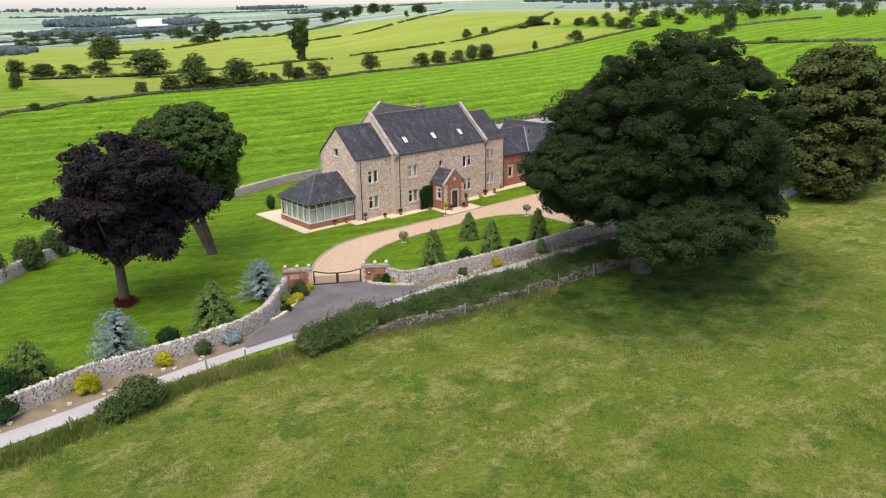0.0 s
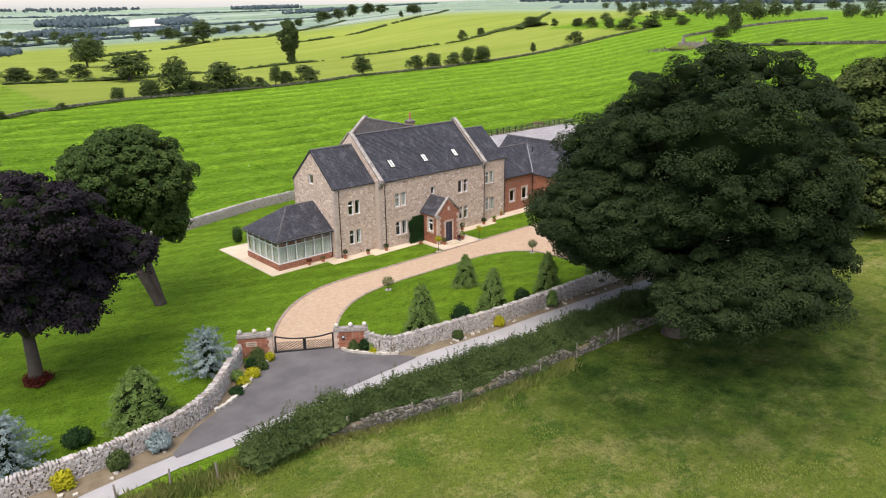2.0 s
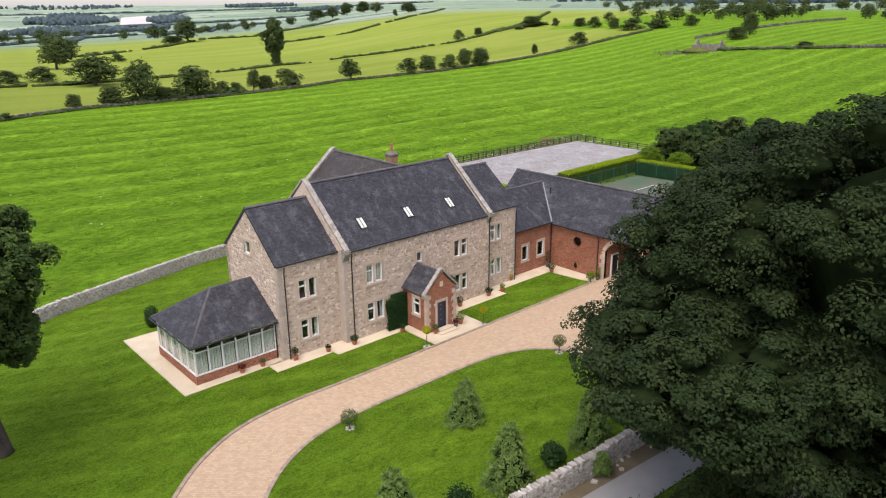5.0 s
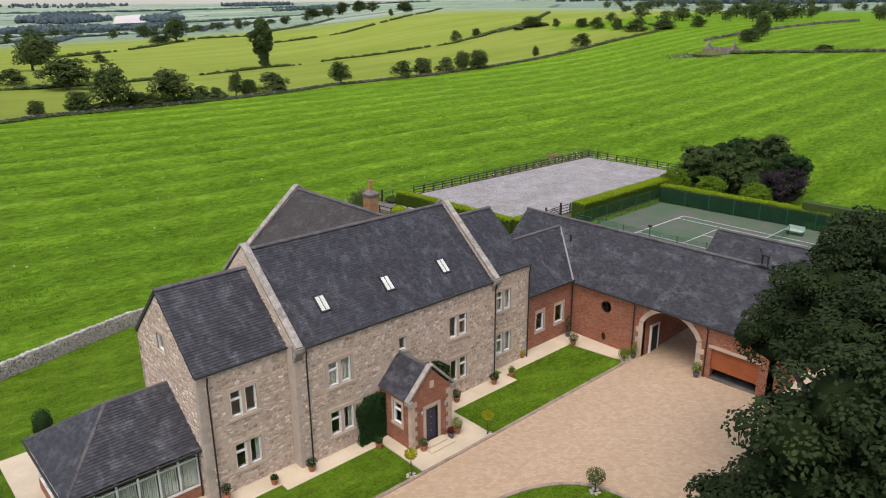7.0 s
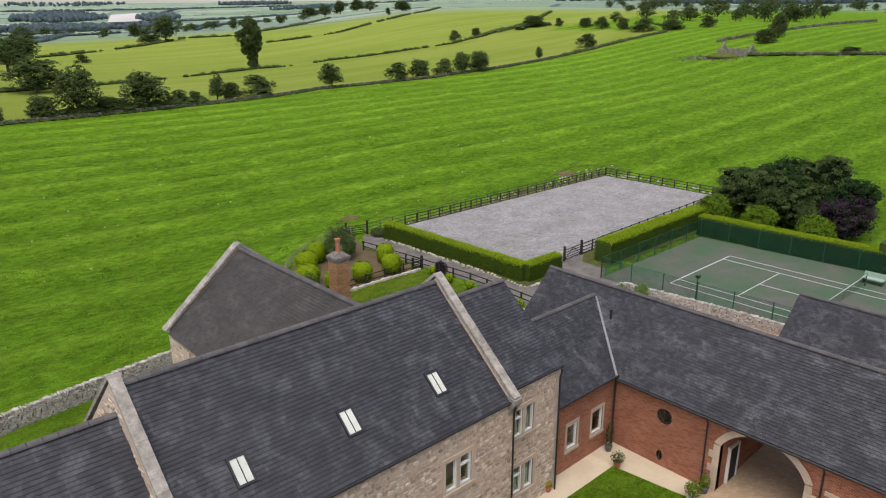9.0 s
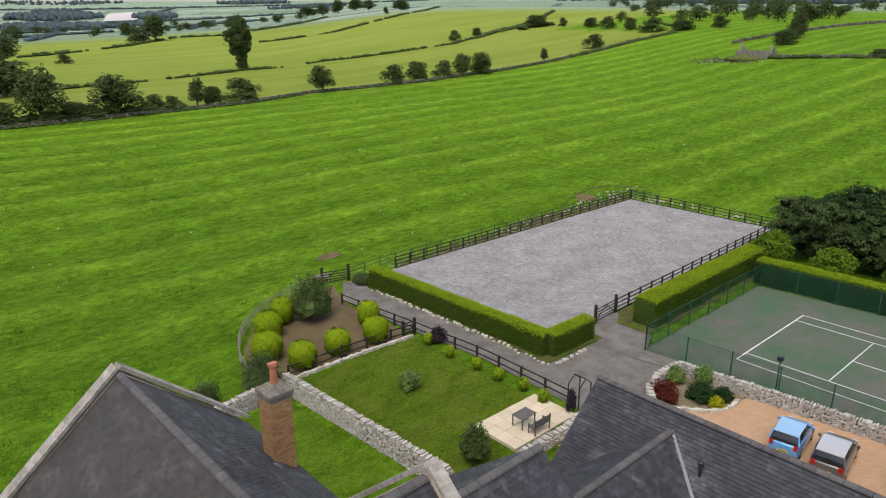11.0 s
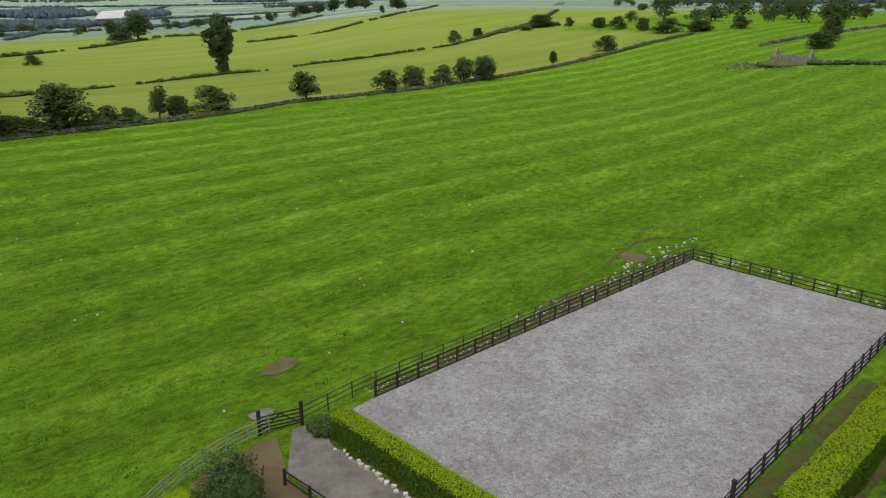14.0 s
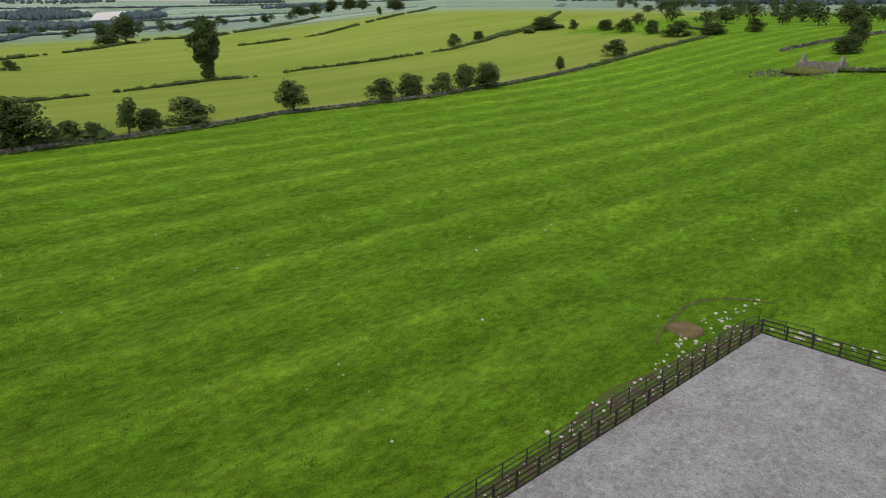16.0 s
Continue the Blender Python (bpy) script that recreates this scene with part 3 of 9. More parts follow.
def edge_soil(name, soil, amount):
    """Bare earth broken by grass."""
    m, n, p = nodes_of(name, 0.95, 0.0, 0.05)
    v = position(n)
    col = mix(n, noise_of(n, v, 0.9, 5.0), soil, tuple(x * 1.5 for x in soil))
    fine = noise_of(n, v, 9.0, 5.0, 0.8, 0.4, 0.6)
    col = mix(n, maths(n, "MULTIPLY", fine, 0.5), col, tuple(x * 0.5 for x in soil))
    col = mix(n, maths(n, "MULTIPLY", noise_of(n, v, 1.3, 6.0, 0.75, 0.44, 0.54), amount), col, (0.085, 0.16, 0.014))
    n.links.new(col, p.inputs["Base Color"])
    bump(n, p, fine, 0.9, 0.05)
    return m


TRODDEN = edge_soil("trodden_edge", (0.115, 0.078, 0.048), 0.85)
BARE = edge_soil("bare_earth", (0.19, 0.125, 0.075), 0.3)
BRICK = coursed("red_brick", (0.215, 0.066, 0.034), (0.42, 0.160, 0.085), (0.37, 0.27, 0.20), 0.235, 0.075, 0.009)
BLOCK = coursed("block_paving", (0.375, 0.268, 0.168), (0.485, 0.37, 0.245), (0.31, 0.22, 0.145), 0.24, 0.16, 0.008, True, 45.0, 0.95, (0.42, 0.30, 0.21))
YARD = coursed("tarred_gravel_yard", (0.42, 0.26, 0.15), (0.48, 0.31, 0.19), (0.36, 0.22, 0.13), 0.24, 0.16, 0.006, True, 45.0, 0.95)


def glass_of(name, tint=(0.9, 0.95, 0.93)):
    m, n, p = nodes_of(name, 0.03, 0.0, 0.5)
    p.inputs["Base Color"].default_value = (*tint, 1)
    p.inputs["Transmission Weight"].default_value = 1.0
    p.inputs["IOR"].default_value = 1.45
    return m


GLASS = glass_of("window_glass")


def land_material():
    """The fields: grazed near, striped hay field behind, yellow mown fields beyond, a patchwork far off paled by
    painted haze.
    """
    # Ridge stripes: lit crests and shaded furrows put into the turf colour.
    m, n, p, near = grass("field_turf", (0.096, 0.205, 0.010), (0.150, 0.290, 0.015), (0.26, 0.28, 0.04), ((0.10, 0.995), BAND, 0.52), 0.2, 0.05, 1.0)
    v = position(n)
    z = n.nodes.new("ShaderNodeVertexColor")
    z.layer_name = "zone"
    sep = n.nodes.new("ShaderNodeSeparateColor")
    n.links.new(z.outputs["Color"], sep.inputs["Color"])
    pasture = mix(n, noise_of(n, v, 0.09, 5.0, 0.65, 0.36, 0.64), (0.150, 0.232, 0.020), (0.255, 0.315, 0.042))
    pasture = mix(n, maths(n, "MULTIPLY", noise_of(n, position(n, (0.6, 1.0, 1.0)), 0.45, 7.0, 0.78, 0.50, 0.59), 0.68), pasture, (0.50, 0.455, 0.165))
    pasture = mix(n, maths(n, "MULTIPLY", noise_of(n, v, 0.4, 6.0, 0.75, 0.53, 0.6), 0.8), pasture, (0.055, 0.155, 0.010))
    pasture = mix(n, maths(n, "MULTIPLY", noise_of(n, v, 2.2, 6.0, 0.8, 0.42, 0.64), 0.5), pasture, (0.058, 0.105, 0.012))
    pasture = mix(n, maths(n, "MULTIPLY", noise_of(n, v, 8, 5.0, 0.85, 0.42, 0.62), 0.45), pasture, (0.25, 0.26, 0.09))
    pasture = mix(n, maths(n, "MULTIPLY", noise_of(n, v, 5.0, 5.0, 0.8, 0.5, 0.66), 0.5), pasture, (0.03, 0.05, 0.01))
    mown = mix(n, noise_of(n, v, 0.012, 4.0), (0.205, 0.258, 0.040), (0.245, 0.295, 0.052))
    mown = mix(n, maths(n, "MULTIPLY", noise_of(n, v, 0.35, 5.0, 0.7), 0.35), mown, (0.19, 0.31, 0.02))
    mown = mix(n, maths(n, "MULTIPLY", noise_of(n, position(n, (0.05, 1.0, 1.0)), 0.12, 3.0, 0.5, 0.4, 0.6), 0.35), mown, (0.34, 0.37, 0.085))
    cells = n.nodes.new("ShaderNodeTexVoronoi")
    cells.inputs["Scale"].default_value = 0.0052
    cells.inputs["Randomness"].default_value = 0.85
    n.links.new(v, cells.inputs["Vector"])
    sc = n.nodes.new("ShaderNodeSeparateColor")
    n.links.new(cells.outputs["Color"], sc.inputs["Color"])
    # Field tints paled and greyed to paint haze over the distance.
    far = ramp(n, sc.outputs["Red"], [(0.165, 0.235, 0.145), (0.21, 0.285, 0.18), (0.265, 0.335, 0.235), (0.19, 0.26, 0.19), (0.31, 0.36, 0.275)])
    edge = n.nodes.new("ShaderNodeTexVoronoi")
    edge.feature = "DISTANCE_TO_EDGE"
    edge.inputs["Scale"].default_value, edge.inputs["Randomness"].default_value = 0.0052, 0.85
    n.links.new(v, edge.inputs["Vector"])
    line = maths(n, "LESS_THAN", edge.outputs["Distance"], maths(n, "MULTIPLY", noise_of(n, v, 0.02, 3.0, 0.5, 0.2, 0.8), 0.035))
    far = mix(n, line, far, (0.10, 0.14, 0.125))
    # Lush grass by the great tree, darkened in colour to paint its shade.
    lush_shade = mix(n, noise_of(n, v, 0.7, 6.0, 0.75, 0.4, 0.6), (0.018, 0.042, 0.008), (0.045, 0.085, 0.014))
    pasture = mix(n, maths(n, "MULTIPLY", maths(n, "SUBTRACT", 1.0, z.outputs["Alpha"]), maths(n, "ADD", maths(n, "MULTIPLY", noise_of(n, v, 0.5, 6.0, 0.7, 0.35, 0.6), 0.45), 0.55)), pasture, lush_shade)
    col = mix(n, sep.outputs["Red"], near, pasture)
    col = mix(n, sep.outputs["Green"], col, mown)
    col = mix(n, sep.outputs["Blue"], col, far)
    n.links.new(col, p.inputs["Base Color"])
    return m


FIELD = land_material()


# ---- the land ----
def row_line(x):
    return np.interp(x, [-100, 42, 58, 77, 158, 193, 264, 336, 480], [150, 203, 212, 220, 225, 217, 221, 223, 225])


def south_line(x):
    return np.interp(x, [-60, 5, 14, 20, 27.5, 34, 40, 50, 80, 120], [37.5, 39.5, 40.3, 39.4, 38.6, 36.3, 35.5, 35.2, 33.5, 28.5])


def build_land():
    b = np.radians(np.concatenate([np.arange(-180, -42, 6), np.arange(-42, 42.01, 0.35), np.arange(48, 180, 6)]) + 41.4)
    r = np.concatenate([np.arange(1.5, 240, 1.6), 240 * 1.028 ** np.arange(0, 107)])
    bb, rr = np.meshgrid(b, r)
    x, y = rr * np.sin(bb), rr * np.cos(bb)
    z = heights(x, y)
    nr, nb = x.shape
    v = np.concatenate([np.stack([x, y, z], 2).reshape(-1, 3), [(0, 0, land(0, 0))]])
    i, j = np.meshgrid(np.arange(nr - 1), np.arange(nb), indexing="ij")
    j2 = (j + 1) % nb
    q = np.stack([i * nb + j, (i + 1) * nb + j, (i + 1) * nb + j2, i * nb + j2], 2).reshape(-1, 4)
    m = Mesh()
    m.add(v, q)
    m.f.append([[nr * nb, k, (k + 1) % nb] for k in range(nb)])
    me = m.data("ground", True)
    x, y = v[:, 0], v[:, 1]
    d = np.hypot(x, y)
    col = np.zeros((len(v), 4), np.float32)
    col[:, 3] = 1
    col[:, 0] = np.where(y < south_line(x) + 0.5, 1, 0)
    # Alpha drops towards the great tree: the mask of its painted shade.
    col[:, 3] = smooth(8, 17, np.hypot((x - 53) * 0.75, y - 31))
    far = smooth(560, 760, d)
    beyond = (y > row_line(x)) & (x < 345)
    hill = (y > row_line(x)) & (x >= 345) & (y > 300)
    strip = (x < 60) & (y > 212)
    col[:, 1] = np.where(beyond | hill, np.where(strip, 0.25, 1), 0)
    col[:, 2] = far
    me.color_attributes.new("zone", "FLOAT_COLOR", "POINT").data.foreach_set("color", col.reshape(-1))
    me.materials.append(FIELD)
    tagged(new("ground", me), "rolling green pasture and striped mown hay fields with ridge light, tree shade and far haze coloured in", "field", kind="structure")


build_land()

LANE_N = [(-60, 39.5), (-20, 41.4), (4.9, 42.5), (13.4, 42.9), (24.6, 43.4), (36, 43.4), (42.6, 42.6), (47.8, 42.2), (56.7, 41.4), (80, 38.6), (130, 31)]
LANE_S = [(-60, 37.2), (-20, 39.2), (5, 40.8), (13.7, 41.4), (19, 41.8), (30, 41.6), (39.5, 40.5), (44.2, 40.1), (55.1, 39.4), (80, 36.3), (130, 28.5)]
drape("road", LANE_S + LANE_N[::-1], LANE, "pale grey worn tarmac country lane", "road", 0.05)
drape("driveway_apron", [(19.3, 43.3), (21.2, 45.0), (23.8, 46.4), (25.8, 48.2), (27.6, 49.9), (29.3, 50.9), (29.75, 51.5), (33.45, 48.95), (33.5, 48.0), (34.2, 46.6), (35.3, 45.0), (36.2, 43.5), (36.2, 43.2), (27, 42.9), (19.3, 42.8)],
      ASPHALT, "dark grey tarmac entrance apron before the gate", "driveway", 0.075)
WALL_L = [(2.0, 43.2), (5.9, 44.4), (9.7, 45.3), (13.0, 44.9), (16.7, 44.7), (20.0, 45.1), (22.0, 46.0), (23.6, 47.3), (25.3, 49.3), (26.9, 51.1), (27.5, 51.9)]
WALL_R = [(34.9, 47.2), (35.0, 45.9), (35.5, 45.0), (37.5, 44.6), (40.5, 44.0), (43.6, 43.4), (49.1, 43.0), (55.4, 42.8), (62, 42.2), (72, 41.2), (90, 39.5)]
drape("verge_west", [(-10, 41.9), (4.9, 42.4), (13.4, 42.8), (19.4, 43.2), (21.2, 45.0), (23.8, 46.4), (25.8, 48.2), (27.6, 49.9), (29.3, 50.9), (28.6, 51.8), (27, 51.1)] + WALL_L[::-1][2:] + [(-10, 42.8)], SOIL, "bare brown soil verge dotted with stones", "verge", 0.06)
drape("verge_east", [(34.1, 47.4), (33.6, 48.3), (33.6, 47.8), (34.3, 46.5), (35.4, 44.9), (36.1, 43.4), (42.6, 42.5), (47.8, 42.1), (56.7, 41.3), (80, 38.5), (80, 40.5)] + WALL_R[::-1][2:], SOIL, "bare brown soil verge dotted with stones", "verge", 0.06)

OUTER = rounded([(29.9, 51.6), (30.9, 53.6), (32.7, 56.1), (35.4, 58.8), (38.5, 60.5), (42.2, 61.0), (46.5, 60.8), (54.6, 60.7)], 2)
INNER = rounded([(33.5, 49.1), (35.2, 51.6), (36.8, 53.6), (38.9, 55.3), (41.6, 56.5), (44.7, 56.8), (49, 56.6), (55, 56.4), (57.8, 55.6), (59.7, 54), (60.2, 51.8), (60, 48), (59.6, 45)], 2)
drape("driveway", OUTER + [(73.4, 60.75), (74.55, 60.75), (74.55, 60.4), (81.6, 60.4), (81.6, 56.35), (74.55, 56.35), (74.55, 51.2), (74.0, 50.0), (73.2, 48.6), (72.2, 46.6), (71.6, 43.2)] + [(66, 43.4)] + INNER[::-1], BLOCK, "buff and pink block-paved sweeping driveway", "driveway", 0.06)
drape("lawn_island", INNER + [(58.5, 43.3), (55.4, 43.2), (49.1, 43.4), (43.6, 43.8), (40.5, 44.4), (37.5, 45.0), (35.7, 45.4), (35.4, 46.0), (35.2, 47.4)], LAWN, "closely mown bright green island lawn", "lawn", 0.07)
drape("lawn_west", OUTER[:-1] + [(48, 60.75), (54.55, 60.75), (54.55, 64.4), (48.5, 64.4), (48.4, 65.0), (43.9, 65.0), (43.9, 66.2), (37.9, 66.2), (37.9, 77.4), (45, 77.4), (45, 74), (57, 76), (57, 83), (66, 83), (73.5, 83), (73.8, 94.2), (60.5, 93.6), (50, 92.2), (36, 87.9), (16.4, 77), (9.9, 71.6), (0, 64), (-12, 56), (-12, 44.5), (2, 44)] + [(x, y + 0.4) for x, y in WALL_L[1:]] + [(29, 52)],
      LAWN, "wide striped green garden lawn", "lawn", 0.05)
drape("lawn_south", [(74.2, 49.9), (73.4, 48.6), (72.4, 46.6), (71.8, 43.0), (80, 42.0), (92, 41.0), (92, 50.2), (82.2, 50.0)], LAWN, "small lawn south of the coach house", "lawn", 0.07)
drape("path_south", [(74.6, 51.2), (74.1, 50.0), (82.2, 50.05), (82.2, 51.2)], FLAG, "buff flagged path along the coach house end", "path", 0.09)
part("garage_floor", Mesh().box(74.62, 80.9, 51.65, 55.4, -0.6, 0.06), PATH)
drape("lawn_court", [(59.95, 60.75), (73.3, 60.75), (72.7, 65.2), (65.8, 65.2), (65.8, 64.2), (59.95, 64.2)], LAWN, "small rectangular lawn beside the driveway", "lawn", 0.09)

# flagged terrace round the house: each flag a piece
DECK = -0.40
terrace = thing("patio", "buff stone flagged terrace round the house", "patio", (45, 66, DECK), kind="structure")
m = Mesh()
RECTS = [(37.9, 45.1, 66.2, 77.4), (43.9, 48.45, 65.0, 66.3), (48.45, 50.3, 65.55, 66.3), (48.45, 54.6, 64.4, 65.55), (54.6, 59.95, 60.72, 65.6), (59.95, 65.8, 64.2, 65.6), (65.8, 72.7, 65.2, 66.8), (72.7, 74.6, 60.75, 66.8)]
for x0, x1, y0, y1 in RECTS:
    m.box(x0, x1, y0, y1, -1.1, DECK)
part("bed", m, FLAG, terrace)
# block edges of the driveway
m = Mesh()
for line, w in ((OUTER, 0.22), (INNER, 0.22), ([(54.6, 60.72), (73.3, 60.72)], 0.2)):
    x, y, h = along(line, 0.3)
    stones(m, np.stack([x, y, heights(x, y) + 0.05], 1), np.tile([0.14, w / 2, 0.07], (len(x), 1)), h, 0.05)
solid("driveway_edging", m, plain("edge_block", (0.26, 0.20, 0.15), (0.34, 0.27, 0.20), 2, 20, 0.9, per=0.15), "dark block edging along the driveway", "edging", kind="structure")

# ---- riding arena, paths, yard, tennis court ----
drape("arena", [(89.5, 106.9), (92.9, 107.15), (130.9, 107.15), (131.2, 88.8), (99.3, 87.6), (93.6, 87.0), (90.2, 87.0)], GRAVEL, "grey grit riding arena surface", "arena", 0.07)
drape("path", [(84.9, 104.2), (87.2, 107.5), (88.9, 106.9), (88.0, 104.8), (88.5, 95), (88.6, 85.4), (94, 85.3), (94.8, 87.2), (99.3, 87.6), (99.2, 84.0), (95.1, 82.1), (94.0, 78.8), (89.5, 78.8), (81.5, 78.8), (81.5, 75), (85.4, 80.2), (85.9, 88.8), (85.2, 96)], PATH, "grey gravel path between hedge and fence", "path", 0.05)
drape("rear_yard", [(81.6, 79), (89.0, 78.6), (89.2, 77.4), (93.3, 74.6), (94.1, 74.2), (94.75, 68), (95.2, 56), (95.2, 46), (81.6, 46)], YARD, "orange-buff paved parking yard", "yard", 0.06)
drape("tennis_court", [(95.1, 82.3), (113.1, 82.5), (114.4, 66), (115.2, 46), (95.6, 46), (95.9, 66)], COURT, "worn green-grey tarmac tennis court", "tennis court", 0.09)
m = Mesh()
z = -0.1 + 0.1
X0, X1, YB = 98.45, 109.42, 77.25
for x0, x1, y0, y1 in [(X0, X1, YB - .1, YB), (X0, X0 + .07, YB - 23.77, YB), (X1 - .07, X1, YB - 23.77, YB), (X0 + 1.37, X0 + 1.44, YB - 23.77, YB - .1), (X1 - 1.44, X1 - 1.37, YB - 23.77, YB - .1),
                       (X0 + 1.44, X1 - 1.44, YB - 5.53, YB - 5.46), (X0 + 5.45, X0 + 5.52, YB - 18.2, YB - 5.53), (X0 + 1.44, X1 - 1.44, YB - 18.3, YB - 18.23), (X0, X1, YB - 23.87, YB - 23.77)]:
    m.box(x0, x1, y0, y1, z - 0.02, z + 0.006)
solid("court_lines", m, LINE, "faded white painted tennis court lines", "line marking", kind="structure")
drape("shrub_bed", [(74.3, 96.6), (84.7, 95.0), (84.6, 103.4), (86.2, 107.6), (82.2, 107.4), (77.5, 105.6), (75.0, 102.4), (73.6, 98.8)], BARK_CHIP, "brown bark-mulched bed with clipped balls", "planting bed", 0.06)
drape("lawn_rear", [(74.7, 83), (75.0, 95.9), (84.5, 94.6), (84.4, 79), (76, 79)], grass("rear_turf", (0.085, 0.155, 0.010), (0.15, 0.225, 0.018), (0.24, 0.24, 0.05), None, 0.5, 0.4)[0], "patchy mossy rear garden lawn", "lawn", 0.05)


# ---- the house ----
class Face:
    """A wall face: u runs along it, z up, d outwards."""

    def __init__(self, o, u, n):
        self.o, self.u, self.n = Vector(o), Vector(u), Vector(n)

    def pt(self, u, z, d=0.0):
        return tuple(self.o + self.u * u + self.n * d + Vector((0, 0, z)))

    def box(self, m, u0, u1, z0, z1, d0, d1):
        c = [self.pt(u, z, d) for z in (z0, z1) for u, d in ((u0, d0), (u1, d0), (u1, d1), (u0, d1))]
        return m.add(c, [[0, 1, 2, 3], [7, 6, 5, 4], [0, 4, 5, 1], [1, 5, 6, 2], [2, 6, 7, 3], [3, 7, 4, 0]])


def pierced(m, f, u0, u1, z0, z1, holes, thick=0.4):
    """A wall with openings right through it."""
    us = sorted({u0, u1, *[h[0] for h in holes], *[h[1] for h in holes]})
    zs = sorted({z0, z1, *[h[2] for h in holes], *[h[3] for h in holes]})
    for a, b in zip(us[:-1], us[1:]):
        run = None
        for c, d in zip(zs[:-1], zs[1:]):
            free = not any(h[0] <= (a + b) / 2 <= h[1] and h[2] <= (c + d) / 2 <= h[3] for h in holes)
            if free:
                run = (run[0], d) if run else (c, d)
            if run and (not free or d == zs[-1]):
                f.box(m, a, b, run[0], run[1], -thick, 0)
                run = None
    return m


def rubble(m, f, u0, u1, z0, top, holes, seed, row=0.17):
    """Rubble stones standing a little proud of the mortar; top(u) is the wall's upper edge."""
    g = np.random.default_rng(seed)
    z = z0
    while z < 12:
        h = row * g.uniform(0.75, 1.35)
        u = u0 + g.uniform(-0.15, 0.0)
        while u < u1:
            w = g.uniform(0.14, 0.40)
            a, b, c, d = max(u, u0) + 0.012, min(u + w, u1) - 0.012, z + 0.012, z + h - 0.012
            u += w
            mu, mz = (a + b) / 2, (c + d) / 2
            if b - a < 0.07 or d > top(mu) or any(h0 - 0.02 < b and a < h1 + 0.02 and h2 - 0.02 < d and c < h3 + 0.02 for h0, h1, h2, h3 in holes):
                continue
            p = g.uniform(0.008, 0.038)
            j = g.uniform(-0.022, 0.022, (6, 2))
            dz = g.uniform(-0.045, 0.045)
            k = g.uniform(0.72, 1.12)
            hw, hh, q = (b - a) / 2 * min(1, k + 0.1), (d - c) / 2 * k, g.uniform(0.45, 0.8)
            rim = [(mu - hw, mz + dz), (mu - hw * q, mz + dz - hh), (mu + hw * q, mz + dz - hh), (mu + hw, mz + dz), (mu + hw * q, mz + dz + hh), (mu - hw * q, mz + dz + hh)]
            lo = [f.pt(x + jx, y + jy, 0.001) for (x, y), (jx, jy) in zip(rim, j)]
            hi = [f.pt(x + (mu - x) * 0.14 + jx, y + (mz + dz - y) * 0.14 + jy, p) for (x, y), (jx, jy) in zip(rim, j)]
            m.add(lo + hi, [[6, 7, 8, 9, 10, 11]] + [[t, (t + 1) % 6, 6 + (t + 1) % 6, 6 + t] for t in range(6)])
        z += h
        if z > max(top(u0), top(u1), top((u0 + u1) / 2)):
            break


def slates(m, o, u, v, length, rise, keep=None, gauge=0.165, width=0.24, seed=1):
    """Courses of slates on a slope, each one lapping the next."""
    g = np.random.default_rng(seed)
    o, u, v = np.array(o, float), np.array(u, float), np.array(v, float)
    nrm = np.cross(u, v)
    if nrm[2] < 0:
        nrm = -nrm
    rows, cols = int(rise / gauge), int(length / width) + 1
    r, c = np.meshgrid(np.arange(rows), np.arange(-1, cols), indexing="ij")
    a = (c + 0.5 * (r % 2)) * width
    a0, a1 = np.clip(a + 0.006, 0, length).ravel(), np.clip(a + width - 0.006, 0, length).ravel()
    b0 = (r * gauge).ravel() + g.uniform(-0.008, 0.008, r.size)
    ok = a1 - a0 > 0.03
    if keep is not None:
        ok &= keep((a0 + a1) / 2, b0 + gauge / 2)
    a0, a1, b0 = a0[ok], a1[ok], b0[ok]
    k = len(a0)
    up = 0.036 + g.uniform(0, 0.010, k)

    def at(a, b, h):
        return o + a[:, None] * u + b[:, None] * v + np.asarray(h)[:, None] * nrm
    b1 = b0 + gauge * 1.12
    z = np.zeros(k)
    p = np.stack([at(a0, b0, up), at(a1, b0, up), at(a1, b1, z + 0.012), at(a0, b1, z + 0.012), at(a0, b0, z), at(a1, b0, z)], 1).reshape(-1, 3)
    q = np.array([[0, 1, 2, 3], [4, 5, 1, 0]])
    m.add(p, (q[None] + 6 * np.arange(k)[:, None, None]).reshape(-1, 4))


def slate_part(m, mat, parent, label):
    """A slope of slates with paler broken tails."""
    ob = part("roof_slope", m, mat, parent, label, kind="stuff")
    ob.data.materials.append(SLATE_EDGE)
    ob.data.polygons.foreach_set("material_index", np.arange(len(ob.data.polygons)) % 2)
    return ob


def ridge_tiles(m, a, b, r=0.14, step=0.45):
    a, b = Vector(a), Vector(b)
    n = max(1, int((b - a).length / step))
    d = (b - a) / n
    s = Vector((d.y, -d.x, 0)).normalized()
    for i in range(n):
        p, q = a + d * (i + 0.02), a + d * (i + 0.98)
        arc = [(s * math.cos(t) * r * 1.15 + Vector((0, 0, math.sin(t) * r * 0.8 - 0.05))) for t in (0, 0.6, 1.2, 1.94, 2.54, math.pi)]
        m.add([tuple(p + x) for x in arc] + [tuple(q + x) for x in arc], [[k, k + 1, k + 7, k + 6] for k in range(5)] + [[5, 4, 3, 2, 1, 0], [6, 7, 8, 9, 10, 11]])


